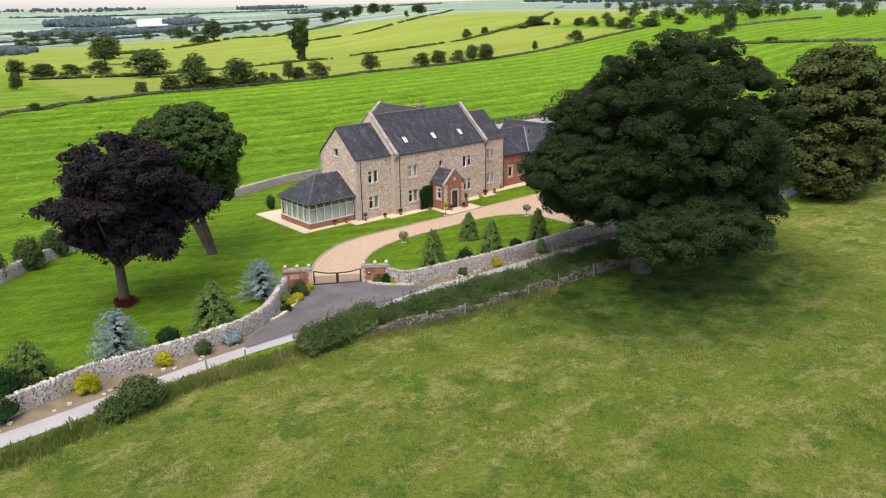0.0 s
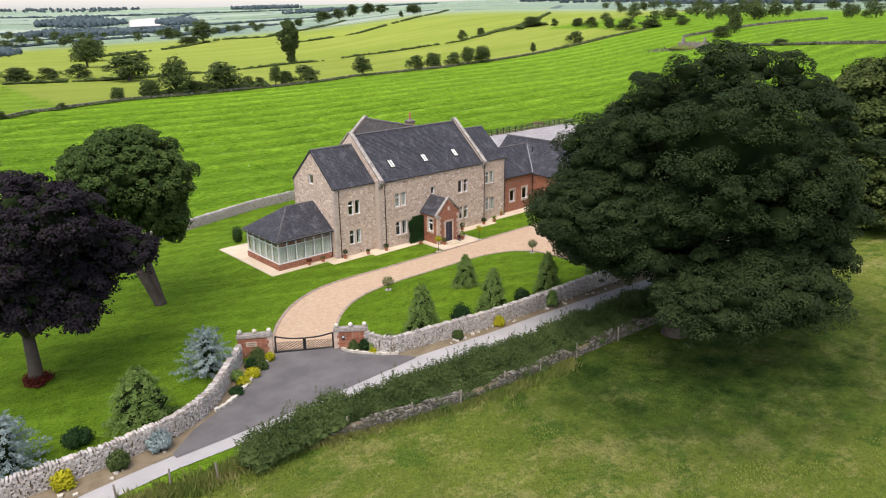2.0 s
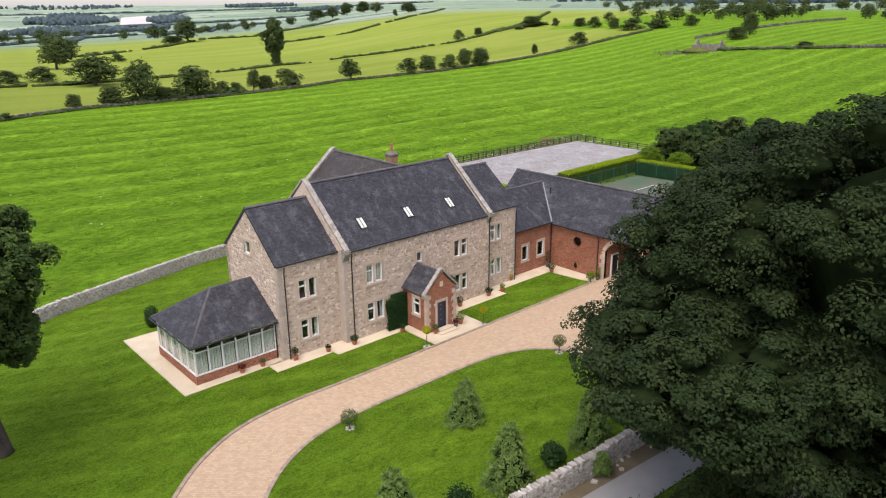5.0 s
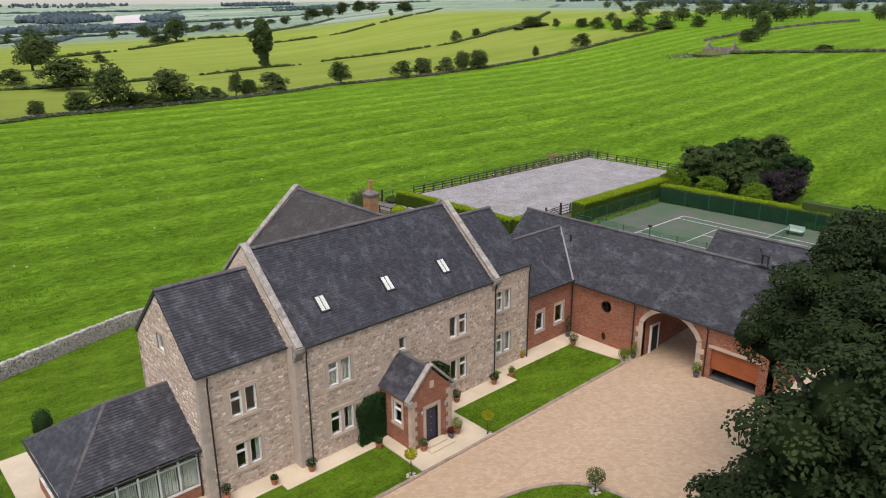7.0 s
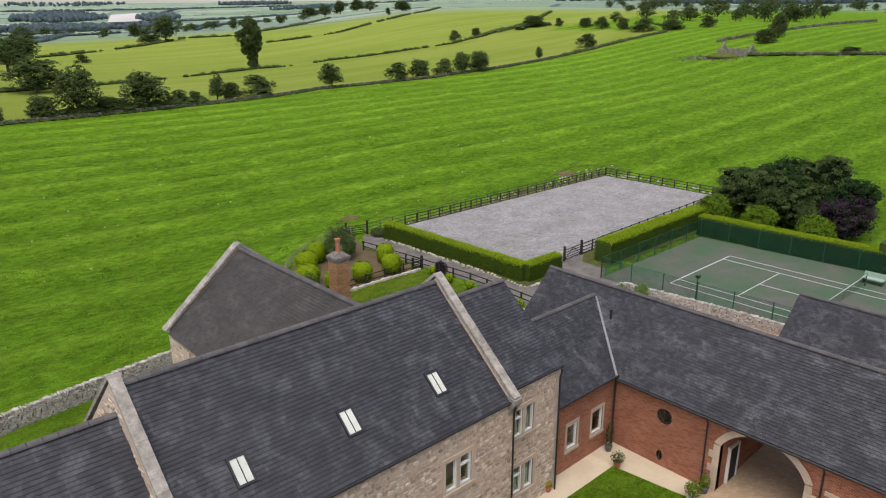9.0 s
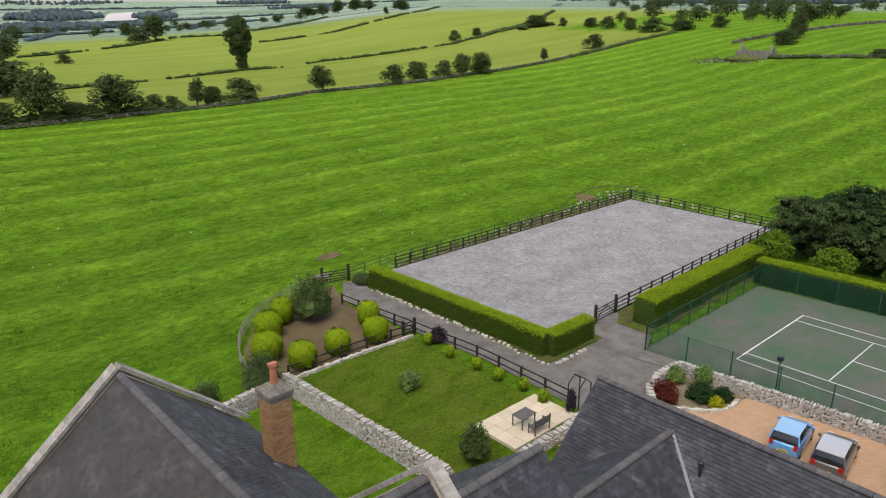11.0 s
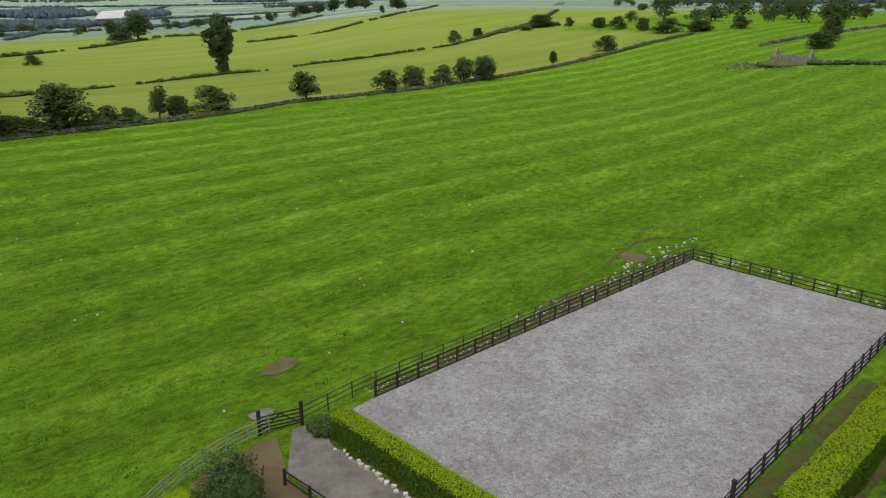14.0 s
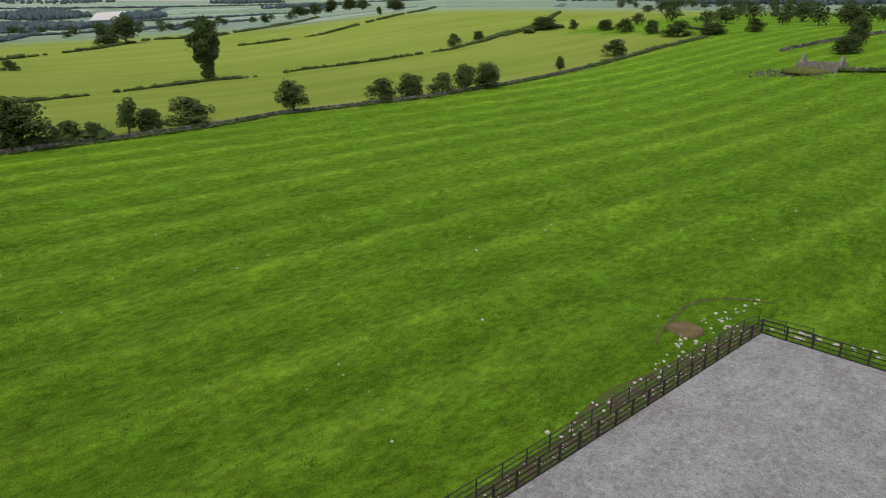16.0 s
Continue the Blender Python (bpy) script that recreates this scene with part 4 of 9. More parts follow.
def coping_run(parent, a, b, w, h, side, step=0.62, name="coping_stone"):
    """Coping stones up a gable from a to b; side: which way the width goes."""
    a, b, side = Vector(a), Vector(b), Vector(side)
    n = max(1, round((b - a).length / step))
    d = (b - a) / n
    t = d.normalized()
    up = side.cross(t).normalized()
    if up.z < 0:
        up = -up
    for i in range(n):
        p, q = a + d * (i + 0.004), a + d * (i + 0.996)
        m = Mesh()
        m.add([tuple(x) for x in (p, p + side * w, q + side * w, q, p + up * h, p + side * w + up * h, q + side * w + up * h, q + up * h)],
              [[0, 1, 2, 3], [7, 6, 5, 4], [0, 4, 5, 1], [1, 5, 6, 2], [2, 6, 7, 3], [3, 7, 4, 0]])
        part(name, m, COPING, parent)


WINDOWS = [0]


def window(parent, f, u0, u1, z0, z1, lights=2, transoms=(True, False), surround=ASHLAR, curtain=None, mull=0.16, proud=0.05):
    """Stone-dressed casements; transoms: which lights have an upper vent."""
    WINDOWS[0] += 1
    w = thing("window_%d" % WINDOWS[0], "white-framed casement window in a stone surround", "window", f.pt((u0 + u1) / 2, z0), kind="structure")
    m = Mesh()
    f.box(m, u0 - 0.16, u1 + 0.16, z0 - 0.16, z0, -0.28, proud + 0.04)
    part("window_sill", m, surround, w, "pinkish stone sill")
    m = Mesh()
    f.box(m, u0 - 0.14, u1 + 0.14, z1, z1 + 0.2, -0.28, proud)
    part("lintel", m, surround, w)
    m = Mesh()
    f.box(m, u0 - 0.14, u0, z0, z1, -0.28, proud)
    f.box(m, u1, u1 + 0.14, z0, z1, -0.28, proud)
    part("jamb", m, surround, w)
    lw = (u1 - u0 - mull * (lights - 1)) / lights
    for k in range(lights):
        a = u0 + k * (lw + mull)
        b = a + lw
        if k < lights - 1:
            m = Mesh()
            f.box(m, b, b + mull, z0, z1, -0.26, 0.02)
            part("mullion", m, surround, w)
        fr = Mesh()
        bars = [(a, a + .08, z0, z1), (b - .08, b, z0, z1), (a + .08, b - .08, z0, z0 + .08), (a + .08, b - .08, z1 - .08, z1)]
        zt = z0 + (z1 - z0) * 0.66
        if transoms[k % len(transoms)]:
            bars.append((a + .08, b - .08, zt - .04, zt + .04))
        for q in bars:
            f.box(fr, *q, -0.16, -0.03)
        fp = part("window_frame", fr, WHITE, w, "white casement frame")
        cells = [(z0 + .08, zt - .04), (zt + .04, z1 - .08)] if transoms[k % len(transoms)] else [(z0 + .08, z1 - .08)]
        for c, d in cells:
            m = Mesh()
            f.box(m, a + .06, b - .06, c, d, -0.125, -0.115)
            pane = part("pane", m, GLASS, fp)
            pane.visible_shadow = False
        if curtain:
            m = Mesh()
            n = 7
            for i in range(n):
                if curtain == "full" or (i < 2) == (k == 0) and (i < 2 or i > 4):
                    p, q = a + lw * i / n, a + lw * (i + 0.9) / n
                    f.box(m, p, q, z0, z1, -0.33 - 0.03 * (i % 2), -0.30 - 0.03 * (i % 2))
            if m.v:
                part("curtain", m, BLIND, w, "pale drawn curtain")
    return w


G0 = -1.1          # footings
UP, DOWN = (3.72, 5.2), (0.68, 2.2)
SOUTH, WEST = (0, -1, 0), (-1, 0, 0)
EX, EY = (1, 0, 0), (0, 1, 0)

house = thing("house", "two-storey rubble limestone country house with slate roofs", "house", (55, 66, -0.5))
lw_f = Face((45.1, 66.2, 0), EX, SOUTH)
mb_f = Face((50.0, 65.5, 0), EX, SOUTH)
rw_f = Face((65.0, 66.2, 0), EX, SOUTH)
gb_f = Face((45.1, 73.7, 0), (0, -1, 0), WEST)       # u from back to front
EAVE, LWR, MBR, RWR = 6.65, 10.0, 10.85, 9.8

lw_holes = [(1.55, 3.0, *UP), (1.55, 3.0, *DOWN)]
mb_holes = [(1.95, 3.45, *UP), (1.95, 3.5, *DOWN), (6.83, 7.38, 4.27, 5.12), (10.8, 12.3, *UP), (10.9, 12.33, *DOWN)]
rw_holes = [(0.72, 2.12, UP[0] + .12, UP[1] + .12), (0.78, 2.2, *DOWN)]
gb_holes = [(3.05, 3.95, 6.55, 7.55)]


def gable_top(half, eave, peak):
    return lambda u: eave + (peak - eave) * (1 - abs(u - half) / half)


m = Mesh()
pierced(m, lw_f, 0, 4.9, G0, EAVE, lw_holes)
part("wall_front", m, MORTAR, house, "rubble limestone front wall")
m = Mesh()
pierced(m, mb_f, 0, 15, G0, EAVE, mb_holes)
mb_f.box(m, 0.0, 0.4, G0, EAVE, -0.7, -0.4)
mb_f.box(m, 14.6, 15.0, G0, EAVE, -0.7, -0.4)
part("wall_front", m, MORTAR, house, "rubble limestone front wall")
m = Mesh()
pierced(m, rw_f, 0, 4, G0, EAVE - 0.05, rw_holes)
part("wall_front", m, MORTAR, house, "rubble limestone front wall")
# west gable of the lower wing, wall to the ridge
m = Mesh()
pierced(m, gb_f, 0.0, 7.1, G0, 6.55, [])
for u0, u1 in ((0, 3.05), (3.95, 7.5)):
    t = gable_top(3.75, EAVE - 0.05, LWR - 0.1)
    us = [u0, 3.75, u1] if u0 < 3.75 < u1 else [u0, u1]
    poly = [gb_f.pt(u0, 6.55), gb_f.pt(u1, 6.55)] + [gb_f.pt(u, t(u)) for u in us[::-1]]
    m.prism(poly, (0.4, 0, 0))
t = gable_top(3.75, EAVE - 0.05, LWR - 0.1)
m.prism([gb_f.pt(3.05, 7.55), gb_f.pt(3.95, 7.55), gb_f.pt(3.95, t(3.95)), gb_f.pt(3.75, t(3.75)), gb_f.pt(3.05, t(3.05))], (0.4, 0, 0))
part("wall_gable", m, MORTAR, house, "rubble limestone gable wall")
# main block gables, standing above the lower wings' roofs
for x in (50.0, 64.6):
    m = Mesh()
    m.prism([(x, 65.9, G0), (x, 74.7, G0), (x, 75.1, EAVE), (x, 70.3, MBR + 0.16), (x, 65.5, EAVE), (x, 65.9, EAVE - 0.3)], (0.4, 0, 0))
    part("wall_gable", m, MORTAR, house, "rubble limestone parapet gable")
m = Mesh()
m.prism([(68.6, 66.6, G0), (68.6, 74.2, G0), (68.6, 74.2, EAVE - 0.05), (68.6, 70.2, RWR - 0.1), (68.6, 66.2, EAVE - 0.05), (68.6, 66.6, EAVE - 0.3)], (0.4, 0, 0))
part("wall_gable", m, MORTAR, house, "rubble limestone gable wall")
for x0, x1, y0, y1 in ((45.1, 50.0, 73.3, 73.7), (50.4, 56.6, 74.7, 75.1), (65.2, 69.0, 73.8, 74.2)):
    part("wall_back", Mesh().box(x0, x1, y0, y1, G0, EAVE), MORTAR, house)
# back wing
for x0 in (56.6, 64.8):
    part("wall_side", Mesh().box(x0, x0 + 0.4, 74, 82.4, G0, 6.75), MORTAR, house, "rubble limestone rear wing wall")
m = Mesh()
m.prism([(56.6, 82.4, G0), (65.2, 82.4, G0), (65.2, 82.4, 6.75), (60.9, 82.4, 10.5), (56.6, 82.4, 6.75)], (0, 0.4, 0))
part("wall_back", m, MORTAR, house, "rubble limestone rear wing wall")
m = Mesh()
for x0, x1, y0, y1 in ((45.5, 50, 66.6, 73.3), (50.4, 64.6, 65.9, 74.7), (65, 68.6, 66.6, 73.8)):
    m.box(x0, x1, y0 + .9, y1, 2.9, 3.1)
    m.box(x0, x1, y1 - 3.2, y1 - 3.0, -0.4, 2.9)
    m.box(x0, x1, y1 - 3.2, y1 - 3.0, 3.1, 6.4)
    m.box(x0, x1, y0, y1, -0.5, -0.4)
part("inner_floor", m, INSIDE, house)

# rubble stones
m = Mesh()
grow = lambda hs: [(a - .14, b + .14, c - .16, d + .2) for a, b, c, d in hs]
rubble(m, lw_f, 0.32, 4.9, -0.5, lambda u: EAVE - 0.12, grow(lw_holes), 1)
rubble(m, mb_f, 0.02, 15, -0.5, lambda u: EAVE - 0.12, grow(mb_holes) + [(5.0, 8.3, -1, 3.2)], 2)
rubble(m, rw_f, 0, 4, -0.5, lambda u: EAVE - 0.15, grow(rw_holes), 3)
rubble(m, gb_f, 0, 7.2, -0.5, lambda u: gable_top(3.75, EAVE, LWR)(u) - 0.2, grow(gb_holes), 4)
rubble(m, Face((50.0, 75.1, 0), (0, -1, 0), WEST), 0, 9.6, 6.6, lambda u: gable_top(4.8, EAVE, MBR)(u) - 0.1, [], 6)
rubble(m, Face((56.6, 82.8, 0), (0, -1, 0), WEST), 0, 8.0, 4.5, lambda u: 6.6, [], 8)
rubble(m, Face((69.0, 66.2, 0), EY, EX), 0, 8.0, 4.0, lambda u: gable_top(4.0, EAVE, RWR)(u) - 0.2, [], 7)
part("rubble", m, RUBBLE, house, "uneven pinkish-buff limestone rubble", kind="stuff")
# corner stones
QUOIN = plain("dressed_limestone", (0.42, 0.35, 0.29), (0.49, 0.415, 0.345), 2.0, 14, 0.9, per=0.08)
part("wall_return", Mesh().box(49.965, 50.2, 65.53, 66.26, -1.0, EAVE - 0.03), QUOIN, house)
g = np.random.default_rng(3)
for f, u in ((lw_f, 0.0), (mb_f, 0.0), (rw_f, 3.62)):
    z, k = -0.5, 0
    while z < EAVE - 0.35:
        m = Mesh()
        w = 0.38 if k % 2 else 0.26
        u0 = u if u == 0 else 4.0 - w
        f.box(m, u0 - (0.02 if u == 0 else 0), u0 + w + (0.02 if u else 0), z + .004, z + .306, -0.3, 0.03)
        part("quoin", m, QUOIN, house)
        z, k = z + 0.31, k + 1

for f, hs, cur in ((lw_f, lw_holes, (None, "side")), (mb_f, mb_holes, ("full", "side", None, None, None)), (rw_f, rw_holes, ("full", "full"))):
    for h, c in zip(hs, cur):
        one = h[1] - h[0] < 1
        wn_ = window(house, f, *h, 1 if one else 2, (False,) if one else ((False, True) if h[0] > 10 else (True, False)), curtain=c)
window(house, gb_f, *gb_holes[0], 1, (False,))


# ---- roofs ----
def norm(v):
    v = np.array(v, float)
    return tuple(v / np.linalg.norm(v))


def slope(parent, e0, e1, r0, r1, mat=SLATE, keep=None, seed=1, over=0.22, bed=True):
    """A roof slope from the eave line e0-e1 to the ridge line r0-r1 (same length), slated."""
    e0, e1, r0, r1 = (np.array(p, float) for p in (e0, e1, r0, r1))
    u = (e1 - e0) / np.linalg.norm(e1 - e0)
    v = (r0 - e0) / np.linalg.norm(r0 - e0)
    o = e0 - v * over
    rise = np.linalg.norm(r0 - e0) + over
    nrm = np.cross(u, v)
    nrm = nrm if nrm[2] > 0 else -nrm
    if bed:
        m = Mesh()
        m.prism([o, o + u * np.linalg.norm(e1 - e0), r1, r0], tuple(-nrm * 0.12))
        part("roof_bed", m, LEAD, parent)
    m = Mesh()
    slates(m, o, u, v, np.linalg.norm(e1 - e0), rise, keep, seed=seed)
    return slate_part(m, mat, parent, "dark blue-grey slates in level courses")


slope(house, (45.0, 66.2, EAVE), (50.0, 66.2, EAVE), (45.0, 69.95, LWR), (50.0, 69.95, LWR), seed=1, over=0.06)
slope(house, (50.0, 73.7, EAVE), (45.0, 73.7, EAVE), (50.0, 69.95, LWR), (45.0, 69.95, LWR), seed=2, over=0.06)
slope(house, (50.42, 65.5, EAVE), (64.58, 65.5, EAVE), (50.42, 70.3, MBR), (64.58, 70.3, MBR), seed=3, over=0.06, keep=lambda a, b: ~((a > 4.2) & (a < 11.2) & (b > 0.40) & (b < 2.0)))
slope(house, (64.58, 75.1, EAVE), (50.42, 75.1, EAVE), (64.58, 70.3, MBR), (50.42, 70.3, MBR), seed=4, over=0.06)
slope(house, (65.0, 66.2, EAVE - .05), (69.1, 66.2, EAVE - .05), (65.0, 70.2, RWR), (69.1, 70.2, RWR), seed=5, over=0.06)
slope(house, (69.1, 74.2, EAVE - .05), (65.0, 74.2, EAVE - .05), (69.1, 70.2, RWR), (65.0, 70.2, RWR), seed=6, over=0.06)
slope(house, (56.6, 82.4, 6.75), (56.6, 71.0, 6.75), (60.9, 82.4, 10.4), (60.9, 71.0, 10.4), TILE, seed=7)
slope(house, (65.2, 71.0, 6.75), (65.2, 82.4, 6.75), (60.9, 71.0, 10.4), (60.9, 82.4, 10.4), seed=8)
for a, b in (((45.0, 69.95, LWR + .03), (50.0, 69.95, LWR + .03)), ((50.45, 70.3, MBR + .03), (64.55, 70.3, MBR + .03)), ((65.0, 70.2, RWR + .03), (69.1, 70.2, RWR + .03)), ((60.9, 70.6, 10.44), (60.9, 82.4, 10.44))):
    n = int((Vector(b) - Vector(a)).length / 0.45)
    for i in range(n):
        m = Mesh()
        p, q = Vector(a).lerp(Vector(b), i / n), Vector(a).lerp(Vector(b), (i + 1) / n)
        ridge_tiles(m, p, q, 0.14, 9)
        part("ridge_tile", m, RIDGE, house)
for x in (49.95, 64.55):
    coping_run(house, (x + 0.02, 65.25, EAVE + 0.12), (x + 0.02, 70.3, MBR + 0.26), 0.42, 0.12, (1, 0, 0))
    coping_run(house, (x, 75.3, EAVE + 0.12), (x, 70.3, MBR + 0.28), 0.5, 0.14, (1, 0, 0))
    m = Mesh()
    m.prism([(x, 65.6, EAVE - 0.75), (x, 65.6, EAVE + 0.2), (x, 65.12, EAVE + 0.12), (x, 65.12, EAVE - 0.1), (x, 65.3, EAVE - 0.35), (x, 65.45, EAVE - 0.7)], (0.5, 0, 0))
    part("kneeler", m, COPING, house, "carved stone kneeler")
coping_run(house, (56.35, 82.35, 6.75), (60.9, 82.35, 10.62), 0.5, 0.12, (0, 1, 0))
coping_run(house, (65.45, 82.35, 6.75), (60.9, 82.35, 10.62), 0.5, 0.12, (0, 1, 0))
# the slates over the porch side of the main roof, one by one
ev, rv = np.array((50.42, 65.5, EAVE)), np.array((50.42, 70.3, MBR))
vv = (rv - ev) / np.linalg.norm(rv - ev)
one = None
g = np.random.default_rng(31)
for r in range(1, 14):
    for c in range(-1, 61):
        a, b = (c + 0.5 * (r % 2)) * 0.24, r * 0.165
        if not (4.2 < a + 0.12 < 11.2 and 0.40 < b + 0.0825 < 2.0):
            continue
        if one is None:
            sm = Mesh()
            n_ = np.cross((1, 0, 0), vv)
            pts = [(0.006, 0, 0.040), (0.234, 0, 0.040), (0.234, 0.185, 0.012), (0.006, 0.185, 0.012), (0.006, 0, 0), (0.234, 0, 0)]
            sm.add([np.array((p, 0, 0)) + q * vv + h * n_ for p, q, h in pts], [[0, 1, 2, 3], [4, 5, 1, 0]])
            one = sm.data("slate")
            one.materials.append(SLATE)
            one.materials.append(SLATE_EDGE)
            one.polygons[1].material_index = 1
        so = part("slate", one, SLATE, house)
        at = ev - vv * 0.06 + np.array((a, 0, 0)) + vv * (b + g.uniform(-.008, .008))
        so.matrix_parent_inverse = base_of(house).inverted()
        so.location = tuple(at + np.array((0, 0, g.uniform(0, 0.006))))
# gutters and downpipes
for y, x0, x1, z in ((66.14, 45.0, 50.0, EAVE - .06), (65.44, 50.45, 64.55, EAVE - .06), (66.14, 65.1, 69.05, EAVE - .11)):
    m = Mesh()
    m.tube([(x0, y - 0.07, z), (x1, y - 0.07, z)], [0.065, 0.065], 8)
    part("gutter", m, BLACK, house, "black half-round gutter")
for x, y in ((45.55, 66.1), (50.62, 65.4), (64.75, 65.38), (68.85, 66.1)):
    m = Mesh()
    m.tube([(x, y - 0.14, EAVE - .15), (x, y - 0.12, EAVE - .4), (x, y - 0.05, EAVE - .6), (x, y - 0.05, -0.45)], [0.045] * 4, 8)
    part("downpipe", m, BLACK, house, "black downpipe")
# roof lights on the front slope
vd = np.array(norm((0, 4.8, MBR - EAVE)))
nd = np.array(norm((0, -(MBR - EAVE), 4.8)))
for i, x in enumerate((52.44, 56.92, 61.32)):
    o = np.array((x, 65.5, EAVE)) + vd * 1.45
    fr, gl, bar = Mesh(), Mesh(), Mesh()
    for a0, a1, b0, b1, M, d in ((0, .72, 0, .09, fr, .09), (0, .72, 1.01, 1.1, fr, .09), (0, .09, .09, 1.01, fr, .09), (.63, .72, .09, 1.01, fr, .09), (.345, .375, .09, 1.01, bar, .085), (.08, .64, .08, 1.02, gl, .06)):
        p = [o + np.array((a, 0, 0)) + vd * b + nd * h for h in (0.02, d) for a, b in ((a0, b0), (a1, b0), (a1, b1), (a0, b1))]
        M.add(p, [[3, 2, 1, 0], [4, 5, 6, 7], [0, 1, 5, 4], [1, 2, 6, 5], [2, 3, 7, 6], [3, 0, 4, 7]])
    rl = part("skylight", fr, BLACK, house, "black-framed conservation roof light")
    part("pane", gl, BLIND, rl, "bright glazed pane over a white blind")
    part("glazing_bar", bar, BLACK, rl)

# ---- chimney ----
chimney = thing("chimney", "tall brick chimney stack with one red pot", "chimney", (64.6, 78.3, 5.0))
part("shaft", Mesh().box(64.21, 65.03, 77.89, 78.71, 3.0, 9.85), coursed("stained_brick", (0.24, 0.11, 0.045), (0.46, 0.26, 0.10), (0.36, 0.27, 0.17), 0.235, 0.075, 0.010), chimney, "weathered orange brick stack")
m = Mesh()
m.box(64.18, 65.06, 77.86, 78.74, 9.85, 10.0)
m.box(64.14, 65.10, 77.82, 78.78, 10.0, 10.14)
m.add([(64.16, 77.84, 10.14), (65.08, 77.84, 10.14), (65.08, 78.76, 10.14), (64.16, 78.76, 10.14), (64.42, 78.1, 10.36), (64.82, 78.1, 10.36), (64.82, 78.5, 10.36), (64.42, 78.5, 10.36)], [[4, 5, 6, 7], [0, 1, 5, 4], [1, 2, 6, 5], [2, 3, 7, 6], [3, 0, 4, 7]])
part("cap", m, plain("sooty_stone", (0.12, 0.105, 0.09), (0.24, 0.215, 0.18), 5, 14, 0.95, c=(0.05, 0.047, 0.04)), chimney, "lichened stone cap")
m = Mesh()
m.lathe([(0.14, 0), (0.13, 0.1), (0.115, 0.6), (0.15, 0.64), (0.15, 0.72), (0.10, 0.73)], 64.62, 78.3, 10.34)
m.box(64.46, 64.78, 78.2, 78.4, 11.06, 11.11)
part("chimney_pot", m, TERRACOTTA, chimney, "red clay chimney pot", soft=False)
dish = thing("satellite_dish", "dark grey satellite dish on the chimney", "satellite dish", (64.1, 77.6, 7.6))
m = Mesh()
m.lathe([(0.02, -0.12), (0.2, -0.08), (0.33, 0.0), (0.34, 0.015), (0.2, -0.05), (0.02, -0.09)], 0, 0, 0, 18)
d_ = part("reflector", m, plain("grey_dish", (0.10, 0.10, 0.10), (0.13, 0.13, 0.13), 3, 20, 0.5), dish, soft=True)
d_.matrix_parent_inverse = Matrix.Identity(4)
d_.matrix_basis = pose(-0.25, -0.25, 0, 70, 0, -40)
m = Mesh()
m.tube([(64.2, 77.95, 7.45), (64.0, 77.5, 7.5), (63.8, 77.3, 7.6)], [0.02, 0.02, 0.02], 6)
part("arm", m, BLACK, dish)

# ---- conservatory ----
cons = thing("conservatory", "white-framed conservatory on a brick plinth with a slate hip roof", "conservatory", (42, 67, -0.45))
m = Mesh()
m.box(39.05, 45.1, 66.95, 67.2, -1.0, 0.2)
m.box(39.05, 39.3, 67.2, 73.3, -1.0, 0.2)
m.box(39.3, 45.1, 73.05, 73.3, -1.0, 2.4)
part("plinth", m, BRICK, cons, "red brick plinth")


def glazing(f, length, n, z0, z1, split):
    """A run of white-framed panes with a row of vents on top."""
    zt = z0 + (z1 - z0) * split
    step = length / n
    fr = Mesh()
    f.box(fr, 0, length, z0, z0 + .09, -0.10, 0.02)
    f.box(fr, 0, length, z1 - .12, z1, -0.10, 0.02)
    f.box(fr, 0, length, zt - .03, zt + .03, -0.09, 0.0)
    for k in range(n + 1):
        w = 0.07 if k in (0, n) else 0.045
        f.box(fr, max(0, k * step - w), min(length, k * step + w), z0 + .09, z1 - .12, -0.10, 0.012)
    fp = part("window_frame", fr, WHITE, cons, "white glazing frame")
    for k in range(n):
        for a, b in ((z0 + .09, zt - .03), (zt + .03, z1 - .12)):
            m = Mesh()
            f.box(m, k * step + .04, (k + 1) * step - .04, a, b, -0.06, -0.05)
            p = part("pane", m, GLASS, fp)
            p.visible_shadow = False
        m = Mesh()
        s = (step - 0.1) / 9
        for i in range(9):
            f.box(m, k * step + .05 + i * s, k * step + .05 + (i + 0.78) * s, z0 + .05, zt - 0.02, -0.22 - 0.02 * (i % 2), -0.20 - 0.02 * (i % 2))
        part("blind", m, BLIND, cons, "pale vertical blind slats")


glazing(Face((39.1, 67.0, 0), EX, SOUTH), 5.9, 6, 0.2, 2.42, 0.74)
glazing(Face((39.1, 73.2, 0), (0, -1, 0), WEST), 6.2, 5, 0.2, 2.42, 0.74)
part("floor", Mesh().box(39.3, 45.1, 67.2, 73.05, -0.5, -0.4), INSIDE, cons)
CE, CR, CX = 2.5, 4.85, 42.0
m = Mesh()
A, B, C, D = (38.8, 66.65, CE), (45.1, 66.65, CE), (45.1, 73.5, CE), (38.8, 73.5, CE)
R0, R1 = (CX, 70.08, CR), (45.1, 70.08, CR)
m.add([A, B, C, D, R0, R1], [[0, 1, 5, 4], [2, 3, 4, 5], [3, 0, 4], [3, 2, 1, 0], [1, 2, 5]])
part("roof_bed", m, LEAD, cons)
hip = lambda a, b: a > b * (CX - 38.8) / math.hypot(70.08 - 66.65, CR - CE)
m = Mesh()
vs = norm((0, 70.08 - 66.65, CR - CE))
slates(m, A, EX, vs, 6.3, math.hypot(3.43, CR - CE), hip, seed=11)
